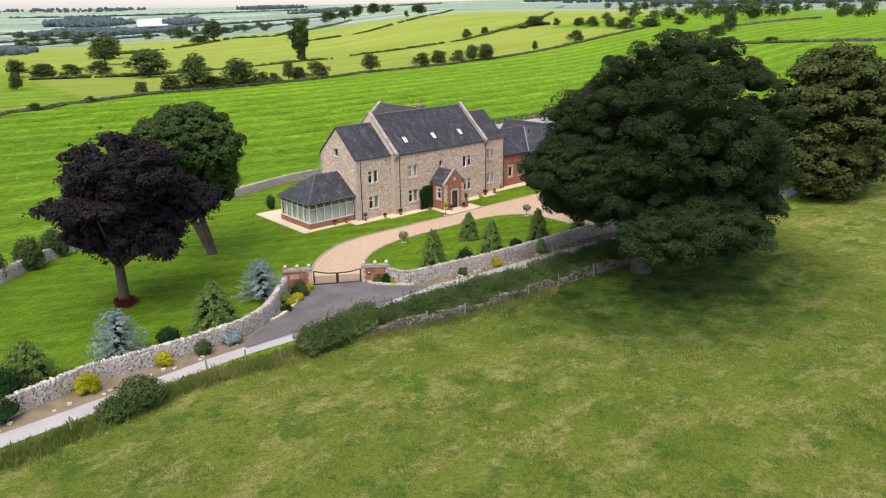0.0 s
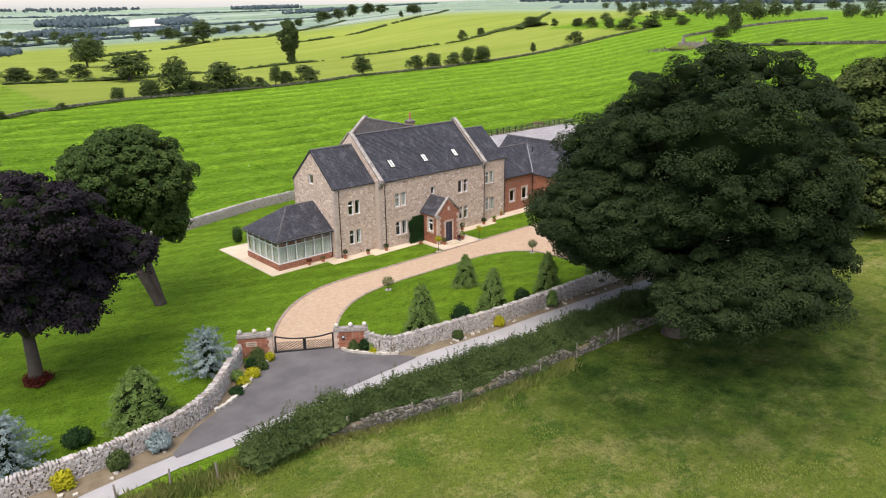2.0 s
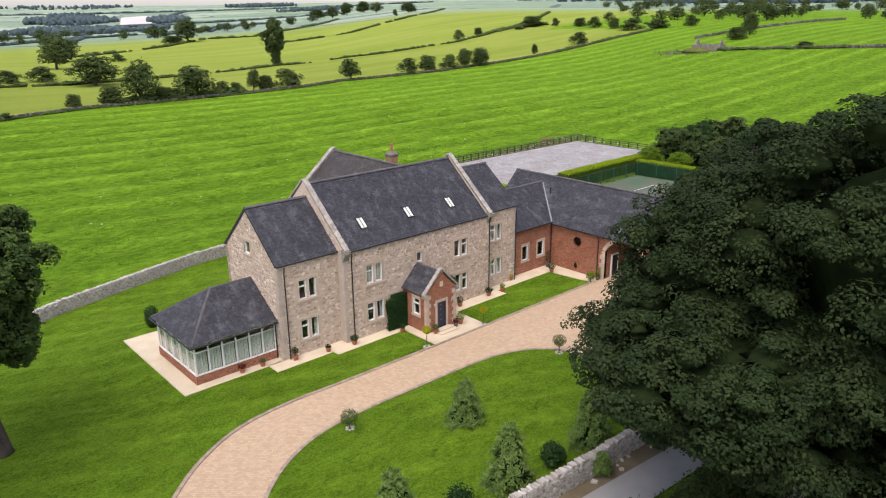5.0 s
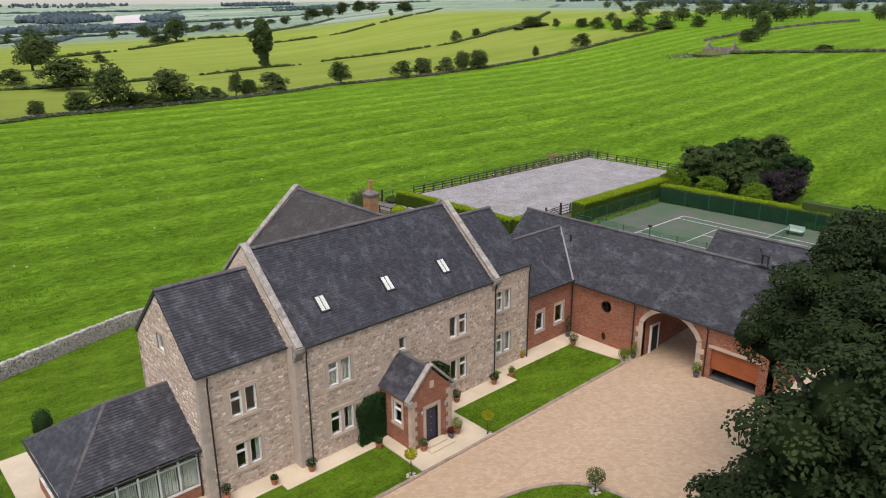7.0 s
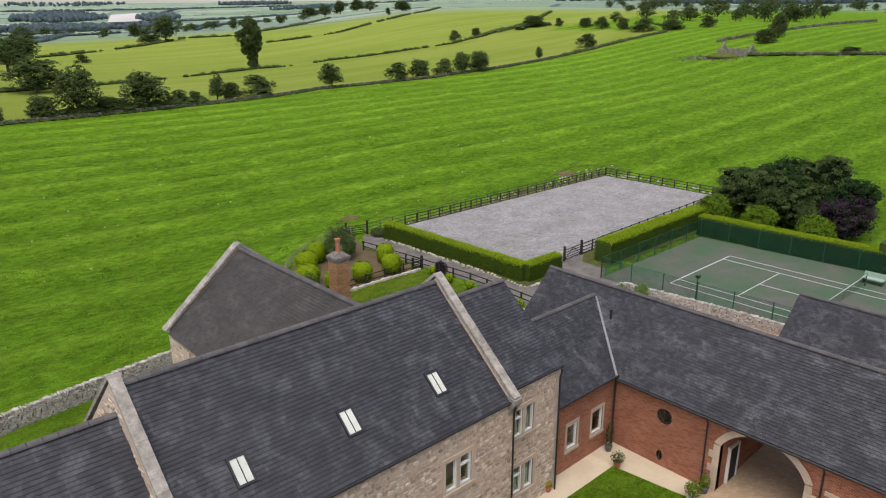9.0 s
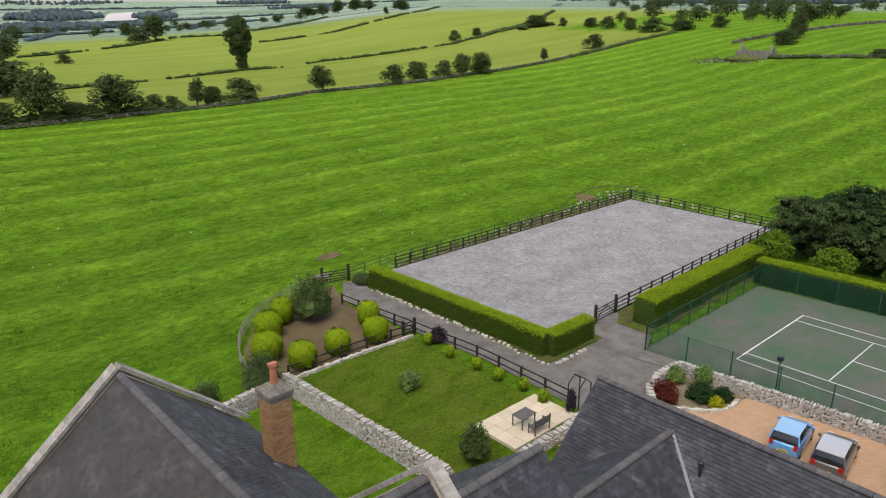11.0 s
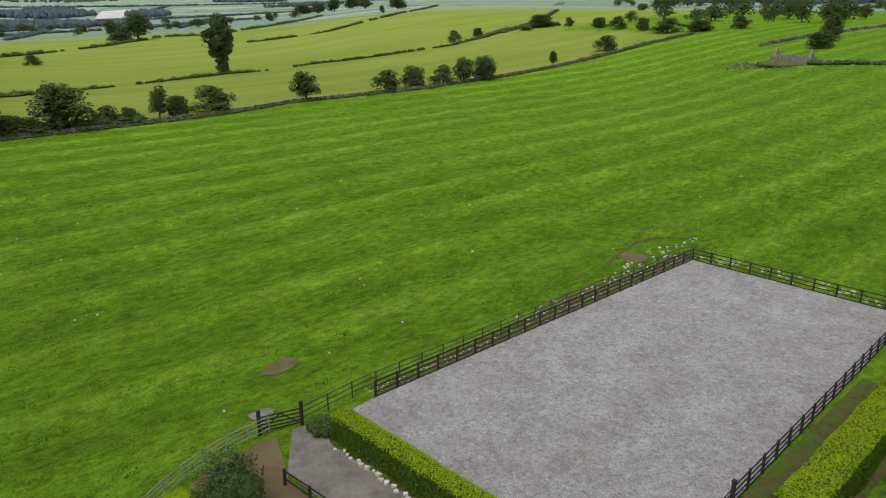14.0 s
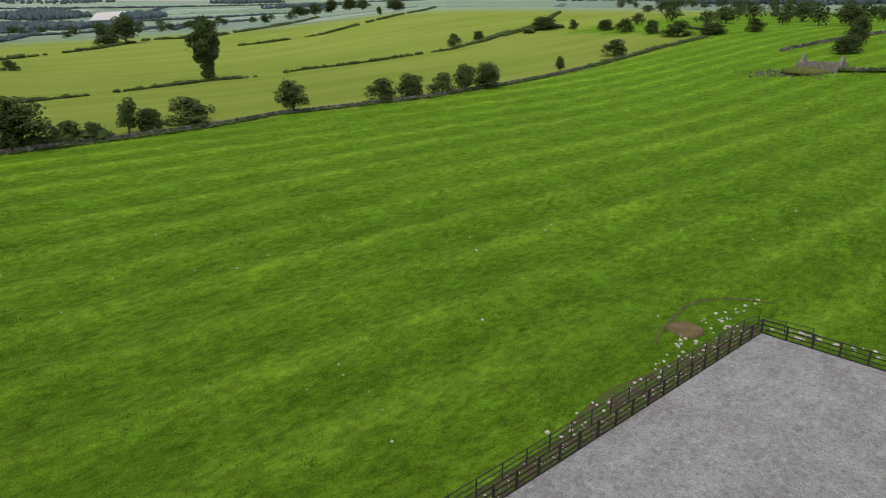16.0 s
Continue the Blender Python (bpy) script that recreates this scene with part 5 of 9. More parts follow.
slates(m, C, (-1, 0, 0), norm((0, -3.42, CR - CE)), 6.3, math.hypot(3.42, CR - CE), lambda a, b: 6.3 - a > b * 3.2 / 4.15, seed=12)
sl = math.hypot(CX - 38.8, CR - CE)
slates(m, D, (0, -1, 0), norm((CX - 38.8, 0, CR - CE)), 6.85, sl, lambda a, b: (a > b * 3.42 / sl) & (a < 6.85 - b * 3.43 / sl), seed=13)
slate_part(m, SLATE, cons, "dark slate hipped roof")
m = Mesh()
ridge_tiles(m, (CX, 70.08, CR + .02), (45.1, 70.08, CR + .02), 0.1)
ridge_tiles(m, (38.85, 66.7, CE + .05), (CX, 70.08, CR + .04), 0.09)
ridge_tiles(m, (38.85, 73.45, CE + .05), (CX, 70.08, CR + .04), 0.09)
part("ridge_tiles", m, RIDGE, cons)
m = Mesh()
m.tube([(38.75, 66.58, CE - .08), (45.1, 66.58, CE - .08)], [0.06, 0.06], 8)
m.tube([(38.72, 66.58, CE - .08), (38.72, 73.5, CE - .08)], [0.06, 0.06], 8)
m.tube([(45.0, 66.6, CE - .1), (45.0, 66.9, CE - .3), (45.0, 66.9, -0.45)], [0.04] * 3, 6)
part("gutter", m, BLACK, cons)

# ---- porch ----
porch = thing("porch", "small red brick entrance porch with stone quoins and gable", "porch", (56.8, 62.8, -0.45))
pf = Face((55.35, 62.65, 0), EX, SOUTH)
pl = Face((55.35, 65.5, 0), (0, -1, 0), WEST)
m = Mesh()
pierced(m, pf, 0, 2.95, -1.0, 2.75, [(1.05, 1.93, -0.32, 1.85)], 0.25)
m.prism([pf.pt(0, 2.75), pf.pt(2.95, 2.75), pf.pt(1.475, 4.25)], (0, 0.25, 0))
part("wall_front", m, BRICK, porch, "red brick porch front")
m = Mesh()
pierced(m, pl, 0, 2.6, -1.0, 2.75, [(1.25, 2.0, 0.85, 2.2)], 0.25)
part("wall_side", m, BRICK, porch, "red brick porch side wall")
part("wall_side", Mesh().box(58.05, 58.3, 62.9, 65.5, -1.0, 2.75), BRICK, porch, "red brick porch side wall")
window(porch, pl, 1.25, 2.0, 0.85, 2.2, 1, (True,), proud=0.03)
PK = 4.3
slope(porch, (55.35, 65.5, 2.75), (55.35, 62.8, 2.75), (56.825, 65.5, PK), (56.825, 62.8, PK), seed=21, over=0.18)
slope(porch, (58.3, 62.8, 2.75), (58.3, 65.5, 2.75), (56.825, 62.8, PK), (56.825, 65.5, PK), seed=22, over=0.18)
m = Mesh()
ridge_tiles(m, (56.825, 62.85, PK + .03), (56.825, 65.5, PK + .03), 0.1)
part("ridge_tiles", m, RIDGE, porch)
coping_run(porch, (55.12, 62.55, 2.72), (56.825, 62.55, PK + 0.16), 0.32, 0.12, (0, 1, 0), 0.55)
coping_run(porch, (58.53, 62.55, 2.72), (56.825, 62.55, PK + 0.16), 0.32, 0.12, (0, 1, 0), 0.55)
for x in (55.1, 58.25):
    part("kneeler", Mesh().box(x, x + .3, 62.5, 62.95, 2.5, 2.78), COPING, porch)
z, k = -0.45, 0
while z < 2.3:
    for x0, s in ((55.31, 1), (58.34, -1)):
        w = (0.42 if k % 2 else 0.26) * s
        part("quoin", Mesh().box(min(x0, x0 + w), max(x0, x0 + w), 62.615, 62.9, z + .005, z + .3), ASHLAR, porch)
    z, k = z + 0.305, k + 1
m = Mesh()
pf.box(m, 0.85, 1.05, -0.32, 1.85, -0.2, 0.03)
pf.box(m, 1.93, 2.13, -0.32, 1.85, -0.2, 0.03)
pf.box(m, 0.85, 2.13, 1.85, 2.08, -0.2, 0.03)
part("door_surround", m, ASHLAR, porch, "pink stone door surround")
part("plaque", Mesh().box(56.68, 56.97, 62.60, 62.66, 3.1, 3.5), ASHLAR, porch, "small blank stone plaque")
door = thing("door_1", "navy blue panelled front door with brass studs", "door", (56.8, 62.75, -0.32), kind="structure")
m = Mesh()
pf.box(m, 1.05, 1.93, -0.32, 1.85, -0.16, -0.10)
dl = part("leaf", m, BLUE_DOOR, door, "navy blue door leaf")
m = Mesh()
for a in (1.15, 1.55):
    for b, c in ((-0.2, 0.45), (0.6, 1.65)):
        pf.box(m, a, a + .28, b, c, -0.10, -0.085)
part("panel", m, BLUE_DOOR, dl)
m = Mesh()
for zz in (0.3, 0.75, 1.2, 1.55):
    m.lathe([(0.028, -0.02), (0.028, 0.02)], 56.84, 62.74, zz, 8)
part("stud", m, plain("brass", (0.55, 0.45, 0.28), (0.6, 0.5, 0.3), 3, 20, 0.35, 0.8), dl, "pale metal studs")
m = Mesh()
m.box(56.0, 57.75, 61.7, 62.62, -0.45, -0.33)
m.box(56.15, 57.6, 62.1, 62.62, -0.33, -0.25)
solid("door_step", m, FLAG, "broad buff stone door step", "step", kind="structure")
for x in (56.0, 57.75):
    lamp = thing("wall_lantern", "small brass wall lantern beside the door", "lantern", (x, 62.6, 1.75), "porch lanterns")
    m = Mesh()
    m.lathe([(0.03, 0), (0.06, 0.03), (0.075, 0.2), (0.03, 0.27)], x, 62.5, 1.68, 6)
    part("lantern_body", m, COPING, lamp)
    m = Mesh()
    m.beam((x, 62.64, 1.85), (x, 62.5, 1.97), 0.025)
    part("bracket", m, BLACK, lamp)

# ---- brick link and courtyard range ----
link = thing("brick_link", "low red brick link between house and stable range", "house wing", (71.8, 66.7, -0.45))
kf = Face((69.0, 66.7, 0), EX, SOUTH)
LE, LR, GE, GR = 4.0, 6.75, 3.95, 7.3
khol = [(1.5, 2.35, 0.8, 2.25), (3.65, 4.6, 0.8, 2.25)]
m = Mesh()
pierced(m, kf, 0, 5.6, -1.0, LE, khol, 0.35)
part("wall_front", m, BRICK, link, "red brick wall")
part("wall_back", Mesh().box(69.0, 74.6, 73.6, 73.9, -1.0, LE), BRICK, link)
for h in khol:
    window(link, kf, *h, 1, (False,), curtain="side", proud=0.03)
sk = math.hypot(3.6, LR - LE)
slope(link, (69.0, 66.7, LE), (77.7, 66.7, LE), (69.0, 70.3, LR), (77.7, 70.3, LR), seed=31, over=0.25, keep=lambda a, b: (b - 0.25) * (LR - LE) / sk + LE > GE + (a - 5.6) * (GR - GE) / 3.4 - 0.02)
slope(link, (77.7, 73.9, LE), (69.0, 73.9, LE), (77.7, 70.3, LR), (69.0, 70.3, LR), seed=33, over=0.25, keep=lambda a, b: (b - 0.25) * (LR - LE) / sk + LE > GE + (3.1 - a) * (GR - GE) / 3.4 - 0.02)
m = Mesh()
ridge_tiles(m, (69.0, 70.3, LR + .03), (77.3, 70.3, LR + .03))
part("ridge_tiles", m, RIDGE, link)
m = Mesh()
m.beam((74.35, 66.45, LE - .1), (77.35, 70.3, LR + .03), 0.13, 0.04)
part("valley", m, plain("lead_sheet", (0.20, 0.20, 0.205), (0.26, 0.26, 0.265), 2, 14, 0.6), link, "pale lead valley")
m = Mesh()
m.tube([(69.0, 66.42, LE - .12), (74.5, 66.42, LE - .12)], [0.065, 0.065], 8)
m.tube([(74.45, 66.55, LE - .2), (74.45, 66.55, -0.45)], [0.045, 0.045], 8)
m.tube([(69.15, 66.55, LE - .2), (69.15, 66.62, -0.45)], [0.045, 0.045], 8)
part("gutter", m, BLACK, link, "black gutter and downpipes")

range_ = thing("stable_range", "long red brick coach house range with an arched entry", "house wing", (78, 62, -0.45))
sf = Face((74.6, 66.7, 0), (0, -1, 0), WEST)        # u = 66.7 - y
ARCH = (6.3, 10.35, -0.5, 3.62)                      # y 60.4 to 56.35
GAR = (11.4, 14.5, -0.5, 2.2)
RND, OVL = (2.68, 3.6, 2.1, 3.02), (2.86, 3.26, -0.15, 0.5)
m = Mesh()
pierced(m, sf, 0, 15.5, -1.0, GE, [ARCH, GAR, RND, OVL], 0.4)


def arc(u0, u1, zs, zc, k=18):
    """A segmental arch from (u0, zs) over zc to (u1, zs)."""
    c, h = (u0 + u1) / 2, zc - zs
    r = ((u1 - u0) ** 2 / 4 + h * h) / (2 * h)
    a = math.asin(min(1, (u1 - u0) / 2 / r))
    if h > (u1 - u0) / 2:
        a = math.pi - a
    return [(c + r * math.sin(-a + 2 * a * i / k), zc - r + r * math.cos(-a + 2 * a * i / k)) for i in range(k + 1)]


curve = arc(6.3, 10.35, 2.35, 3.6)
for (a, b), (c, d) in zip(curve[:-1], curve[1:]):
    m.add([sf.pt(a, b), sf.pt(c, d), sf.pt(c, 3.62), sf.pt(a, 3.62), sf.pt(a, b, -.4), sf.pt(c, d, -.4), sf.pt(c, 3.62, -.4), sf.pt(a, 3.62, -.4)], [[0, 1, 2, 3], [7, 6, 5, 4], [0, 4, 5, 1]])
for u0, u1, z0, z1 in (RND, OVL):
    cu, cz, ru, rz = (u0 + u1) / 2, (z0 + z1) / 2, (u1 - u0) / 2, (z1 - z0) / 2
    k = 24
    for i in range(k):
        t0, t1 = 2 * math.pi * i / k, 2 * math.pi * (i + 1) / k
        def sq(t):
            s = 1 / max(abs(math.cos(t)), abs(math.sin(t)))
            return (cu + ru * s * math.cos(t), cz + rz * s * math.sin(t))
        a, b = (cu + ru * .98 * math.cos(t0), cz + rz * .98 * math.sin(t0)), (cu + ru * .98 * math.cos(t1), cz + rz * .98 * math.sin(t1))
        m.add([sf.pt(*a), sf.pt(*b), sf.pt(*sq(t1)), sf.pt(*sq(t0)), sf.pt(*a, -.4), sf.pt(*b, -.4)], [[0, 1, 2, 3], [0, 4, 5, 1]])
part("wall_front", m, BRICK, range_, "red brick courtyard wall")
# rear wall, end gables, passage
m = Mesh()
rf = Face((81.4, 51.2, 0), EY, EX)
pierced(m, rf, 0.4, 22.6, -1.0, GE, [(5.15, 9.2, -0.5, 3.4)], 0.4)
for y in (51.2, 73.8):
    w = Mesh()
    w.prism([(74.6 if y < 60 else 75, y, -1.0), (81.4, y, -1.0), (81.4, y, GE), (78.0, y, GR - .1), (74.6, y, GE)], (0, 0.4, 0))
    part("wall_gable", w, BRICK, range_, "red brick gable wall")
part("wall_back", m, BRICK, range_, "red brick rear wall")
for y0, y1 in ((60.4, 60.75), (56.0, 56.35), (55.5, 55.7)):
    part("wall_side", Mesh().box(75, 81, y0, y1, -1.0, GE), BRICK, range_, "red brick passage wall")
part("ceiling_board", Mesh().box(75, 81, 51.6, 73.8, GE - .25, GE - .15), INSIDE, range_)
for i in range(len(curve) - 1):
    (a, b), (c, d) = curve[i], curve[i + 1]
    if i % 2 == 0 and i + 2 <= len(curve) - 1:
        e2, f2 = curve[i + 2]
        cu, cz = 8.325, 1.9
        def push(u, z, k):
            l = math.hypot(u - cu, z - cz)
            return (u + (u - cu) / l * k, z + (z - cz) / l * k)
        k = 0.34
        q = [(a, b), (c, d), (e2, f2), push(e2, f2, k), push(c, d, k), push(a, b, k)]
        mm = Mesh()
        mm.add([sf.pt(u, z, 0.05) for u, z in q] + [sf.pt(u, z, -0.3) for u, z in q], [[0, 1, 2, 3, 4, 5], [0, 6, 7, 1], [1, 7, 8, 2], [3, 9, 10, 4], [4, 10, 11, 5], [0, 5, 11, 6], [2, 8, 9, 3]])
        part("voussoir", mm, ASHLAR, range_)
z, k = -0.45, 0
while z < 2.3:
    for u, s in ((6.3, -1), (10.35, 1)):
        w = (0.55 if k % 2 else 0.34) * s
        mm = Mesh()
        sf.box(mm, min(u, u + w), max(u, u + w), z + .006, z + .39, -0.3, 0.05)
        part("quoin", mm, ASHLAR, range_)
    z, k = z + 0.396, k + 1
mm = Mesh()
sf.box(mm, 11.2, 14.7, 2.2, 2.42, -0.2, 0.04)
part("lintel", mm, ASHLAR, range_, "pale stone garage lintel")
gd = thing("door_2", "brown panelled garage door raised part way", "garage door", (74.7, 53.7, 0.2), kind="structure")
mm = Mesh()
z = 0.72
for k in range(4):
    sf.box(mm, 11.4, 14.5, z, z + .36, -0.2, -0.15 - 0.012 * (k % 2))
    z += 0.37
part("panel", mm, ROLLER, gd, "orange-brown garage door panels")
mm = Mesh()
mm.box(75, 81, 51.6, 55.5, -0.5, -0.4)
mm.box(80.9, 81, 51.6, 55.5, -0.4, 3.6)
part("inner_floor", mm, INSIDE, range_)
for (u0, u1, z0, z1), nm in ((RND, 1), (OVL, 2)):
    WINDOWS[0] += 1
    w = thing("window_%d" % WINDOWS[0], "round dark window in the brick wall", "window", sf.pt((u0 + u1) / 2, z0), kind="structure")
    cu, cz, ru, rz = (u0 + u1) / 2, (z0 + z1) / 2, (u1 - u0) / 2, (z1 - z0) / 2
    fr, gl = Mesh(), Mesh()
    k = 24
    for i in range(k):
        t0, t1 = 2 * math.pi * i / k, 2 * math.pi * (i + 1) / k
        ring = [(cu + ru * s * math.cos(t), cz + rz * s * math.sin(t)) for s in (0.84, 1.0) for t in (t0, t1)]
        fr.add([sf.pt(*p, -0.12) for p in ring] + [sf.pt(*p, -0.06) for p in ring], [[4, 5, 7, 6], [0, 4, 6, 2], [1, 3, 7, 5], [0, 1, 5, 4]])
        gl.add([sf.pt(cu, cz, -0.1), sf.pt(cu + ru * .86 * math.cos(t0), cz + rz * .86 * math.sin(t0), -.1), sf.pt(cu + ru * .86 * math.cos(t1), cz + rz * .86 * math.sin(t1), -.1)], [[0, 1, 2]])
    sf.box(fr, cu - .02, cu + .02, cz - rz * .85, cz + rz * .85, -0.12, -0.07)
    part("window_frame", fr, DARKWOOD, w, "dark round frame")
    part("pane", gl, GLASS, w)
full = math.hypot(3.4, GR - GE)


def clear_of_link(a, b):
    y, up = 74.3 - a, GE + (b - 0.3) * (GR - GE) / full
    roof = LE + np.minimum(y - 66.7, 73.9 - y) * (LR - LE) / 3.6
    return (up > roof - 0.02) | (y < 66.4) | (y > 74.1)


slope(range_, (74.6, 74.3, GE), (74.6, 51.0, GE), (78.0, 74.3, GR), (78.0, 51.0, GR), seed=41, over=0.3, keep=clear_of_link)
slope(range_, (81.4, 51.0, GE), (81.4, 74.3, GE), (78.0, 51.0, GR), (78.0, 74.3, GR), seed=43, over=0.3)
mm = Mesh()
ridge_tiles(mm, (78.0, 51.0, GR + .03), (78.0, 74.3, GR + .03))
part("ridge_tiles", mm, RIDGE, range_)
mm = Mesh()
mm.tube([(74.28, 66.4, GE - .25), (74.28, 51.0, GE - .25)], [0.065, 0.065], 8)
for y in (61.15, 55.65):
    mm.tube([(74.3, y, GE - .3), (74.5, y, GE - .6), (74.52, y, -0.45)], [0.045] * 3, 8)
part("gutter", mm, BLACK, range_, "black gutter and downpipes")
mm = Mesh()
mm.tube([(76.6, 68.6, 5.6), (76.6, 68.6, 6.4)], [0.07, 0.07], 8)
mm.lathe([(0.11, 0), (0.11, 0.1), (0.03, 0.16)], 76.6, 68.6, 6.4, 8)
part("flue", mm, BLACK, range_, "black metal flue pipe")
# a side door in the passage
pd = thing("door_3", "dark glazed side door standing in the arched passage", "door", (75.6, 60.35, -0.4), kind="structure")
mm = Mesh()
mm.box(75.5, 75.6, 60.25, 60.42, -0.4, 1.75)
mm.box(76.45, 76.55, 60.25, 60.42, -0.4, 1.75)
mm.box(75.5, 76.55, 60.25, 60.42, 1.75, 1.85)
part("door_frame", mm, WHITE, pd)
part("leaf", Mesh().box(75.6, 76.45, 60.3, 60.38, -0.4, 1.75), BLACK, pd)

# dog figure on the ridge
m = Mesh()
m.tube([(78, 53.9, 8.05), (78, 54.35, 8.1)], [0.10, 0.12], 8)
for y in (53.92, 54.3):
    for x in (77.95, 78.05):
        m.tube([(x, y, 8.02), (x, y, 7.42)], [0.045, 0.03], 6)
m.tube([(78, 54.35, 8.14), (78, 54.5, 8.42), (78, 54.68, 8.45)], [0.09, 0.07, 0.04], 8)
m.tube([(78, 53.9, 8.1), (78, 53.75, 8.3), (78, 53.65, 8.5)], [0.03, 0.02, 0.015], 6)
m.box(77.75, 78.25, 53.75, 54.5, 7.34, 7.42)
solid("ridge_statue", m, BLACK, "small dark metal dog figure on the ridge", "statue")

# ---- low barn by the parking yard ----
barn = thing("barn", "low slate-roofed outbuilding beside the tennis court", "outbuilding", (90, 57, -0.1))
m = Mesh()
m.box(87.4, 92.8, 50, 63.0, -0.6, 2.7)
m.prism([(87.4, 50, 2.7), (92.8, 50, 2.7), (90.1, 50, 5.2)], (0, 13.0, 0))
part("wall_side", m, BRICK, barn, "dark red brick walls")
slope(barn, (87.4, 63.4, 2.7), (87.4, 49.7, 2.7), (90.1, 63.4, 5.35), (90.1, 49.7, 5.35), seed=51, over=0.4)
slope(barn, (92.8, 49.7, 2.7), (92.8, 63.4, 2.7), (90.1, 49.7, 5.35), (90.1, 63.4, 5.35), seed=52, over=0.4)
m = Mesh()
ridge_tiles(m, (90.1, 49.7, 5.38), (90.1, 63.4, 5.38))
part("ridge_tiles", m, RIDGE, barn)


# ---- plants ----
def blob(m, c, r, g):
    """A lumpy tree top seen from far off."""
    k = 7
    a = np.arange(k) * 2 * math.pi / k
    rings = np.array([(0.75, -0.6), (1.0, -0.1), (0.92, 0.35), (0.6, 0.75), (0.12, 1.0)])
    jit = g.uniform(0.55, 1.3, (len(rings), k))
    v = np.stack([np.cos(a)[None] * rings[:, :1] * jit * r[0], np.sin(a)[None] * rings[:, :1] * jit * r[1], (rings[:, 1:] + g.uniform(-.1, .1, (len(rings), k))) * r[2]], 2).reshape(-1, 3) + np.asarray(c)
    i, j = np.meshgrid(np.arange(len(rings) - 1), np.arange(k), indexing="ij")
    f = np.stack([i * k + j, i * k + (j + 1) % k, (i + 1) * k + (j + 1) % k, (i + 1) * k + j], 2).reshape(-1, 4)
    m.add(v, f)


# Opaque crown filler; its dark colour paints the shade between the leaf clumps.
SHADE_LEAF = plain("crown_shade", (0.012, 0.020, 0.007), (0.020, 0.032, 0.010), 1.5, 6, 0.95, relief=0.8, spec=0.03)


def dome(m, c, r, way, count, size, g):
    """A clump of leaves on the outer side of a small ellipsoid, tilted to the light."""
    d = g.normal(0, 1, (count, 3)) + np.asarray(way) * 0.9
    d /= np.linalg.norm(d, axis=1, keepdims=True)
    p = np.asarray(c) + d * np.asarray(r) * g.uniform(0.84, 1.06, (count, 1))
    leaves(m, p, d * 0.75 + np.array((0, 0, 0.5)), size, 0.3, 0.75, int(g.integers(1 << 30)))


def crown(m, lobes, spacing, r_puff, per_puff, size, seed, cut=None, flat=0.72, spray=0.12, core=None, subs=11):
    """Billowing clumps over the joined surface of several ellipsoids (centre, radii), each made of smaller domes of leaves."""
    g = np.random.default_rng(seed)
    big = r_puff * 1.15
    for c, r in lobes:
        c, r = np.array(c, float), np.array(r, float)
        area = 4 * math.pi * ((r[0] * r[1]) ** 1.6 / 3 + (r[0] * r[2]) ** 1.6 / 3 + (r[1] * r[2]) ** 1.6 / 3) ** (1 / 1.6)
        n = max(6, int(area / spacing ** 2))
        i = np.arange(n) + 0.5
        ph, th = np.arccos(1 - 2 * i / n), math.pi * (1 + 5 ** 0.5) * i
        d = np.stack([np.cos(th) * np.sin(ph), np.sin(th) * np.sin(ph), np.cos(ph)], 1) + g.normal(0, 0.07, (n, 3))
        inner = np.maximum(r - big * 0.8, r * 0.35)
        p = c + d * inner * g.uniform(0.84, 1.08, (n, 1))
        if core is not None:
            blob(core, c, inner * 0.78, g)
        for q, dd in zip(p, d):
            if cut and q[2] < cut:
                continue
            if any(np.sum(((q - np.array(o[0])) / np.maximum(np.array(o[1]) - big * 0.8, np.array(o[1]) * 0.35)) ** 2) < 0.6 for o in lobes if o[0] != tuple(c)):
                continue
            s = big * g.uniform(0.65, 1.25)
            if core is not None and subs > 9:
                blob(core, q, (s * 0.62, s * 0.62, s * 0.42), g)
            k = subs
            e = g.normal(0, 1, (k, 3)) * np.array((1, 1, 0.7)) + dd * 0.9 + np.array((0, 0, 0.3))
            e /= np.linalg.norm(e, axis=1, keepdims=True)
            for w in e:
                t = s * g.uniform(0.3, 0.52)
                dome(m, q + w * s * np.array((0.78, 0.78, 0.78 * flat)), (t * 1.15, t * 1.15, t * flat), w * 0.7 + np.array((0, 0, 0.5)), max(5, int(per_puff * 0.17)), size, g)
            while g.random() < spray:
                w = q + (dd + g.normal(0, 0.3, 3)) * s * g.uniform(0.9, 1.25) - np.array((0, 0, s * 0.15))
                t = s * g.uniform(0.2, 0.34)
                puff(m, w, (t * 1.3, t * 1.3, t * 0.8), max(4, int(per_puff * 0.07)), size * 0.9, 0.5, 0.6, g)


def limbs(parent, bark, base, fork, tips, r0, seed):
    """A tapered trunk from base to fork and limbs on to the tips, each a part."""
    g = np.random.default_rng(seed)
    b, f = Vector(base), Vector(fork)
    mid = (b + f) / 2 + Vector((g.uniform(-.15, .15), g.uniform(-.15, .15), 0)) * r0
    part("trunk", Mesh().tube([b - Vector((0, 0, 0.3)), b + Vector((0, 0, 0.25)), mid, f], [r0 * 1.6, r0 * 1.15, r0 * 0.95, r0 * 0.85], 12), bark, parent, soft=True)
    for t in tips:
        t = Vector(t)
        a = f + (t - f) * 0.45 + Vector((g.uniform(-.5, .5), g.uniform(-.5, .5), g.uniform(0.1, 0.8)))
        part("limb", Mesh().tube([f - Vector((0, 0, 0.3)), a, t], [r0 * 0.55, r0 * 0.32, r0 * 0.1], 8), bark, parent, soft=True)


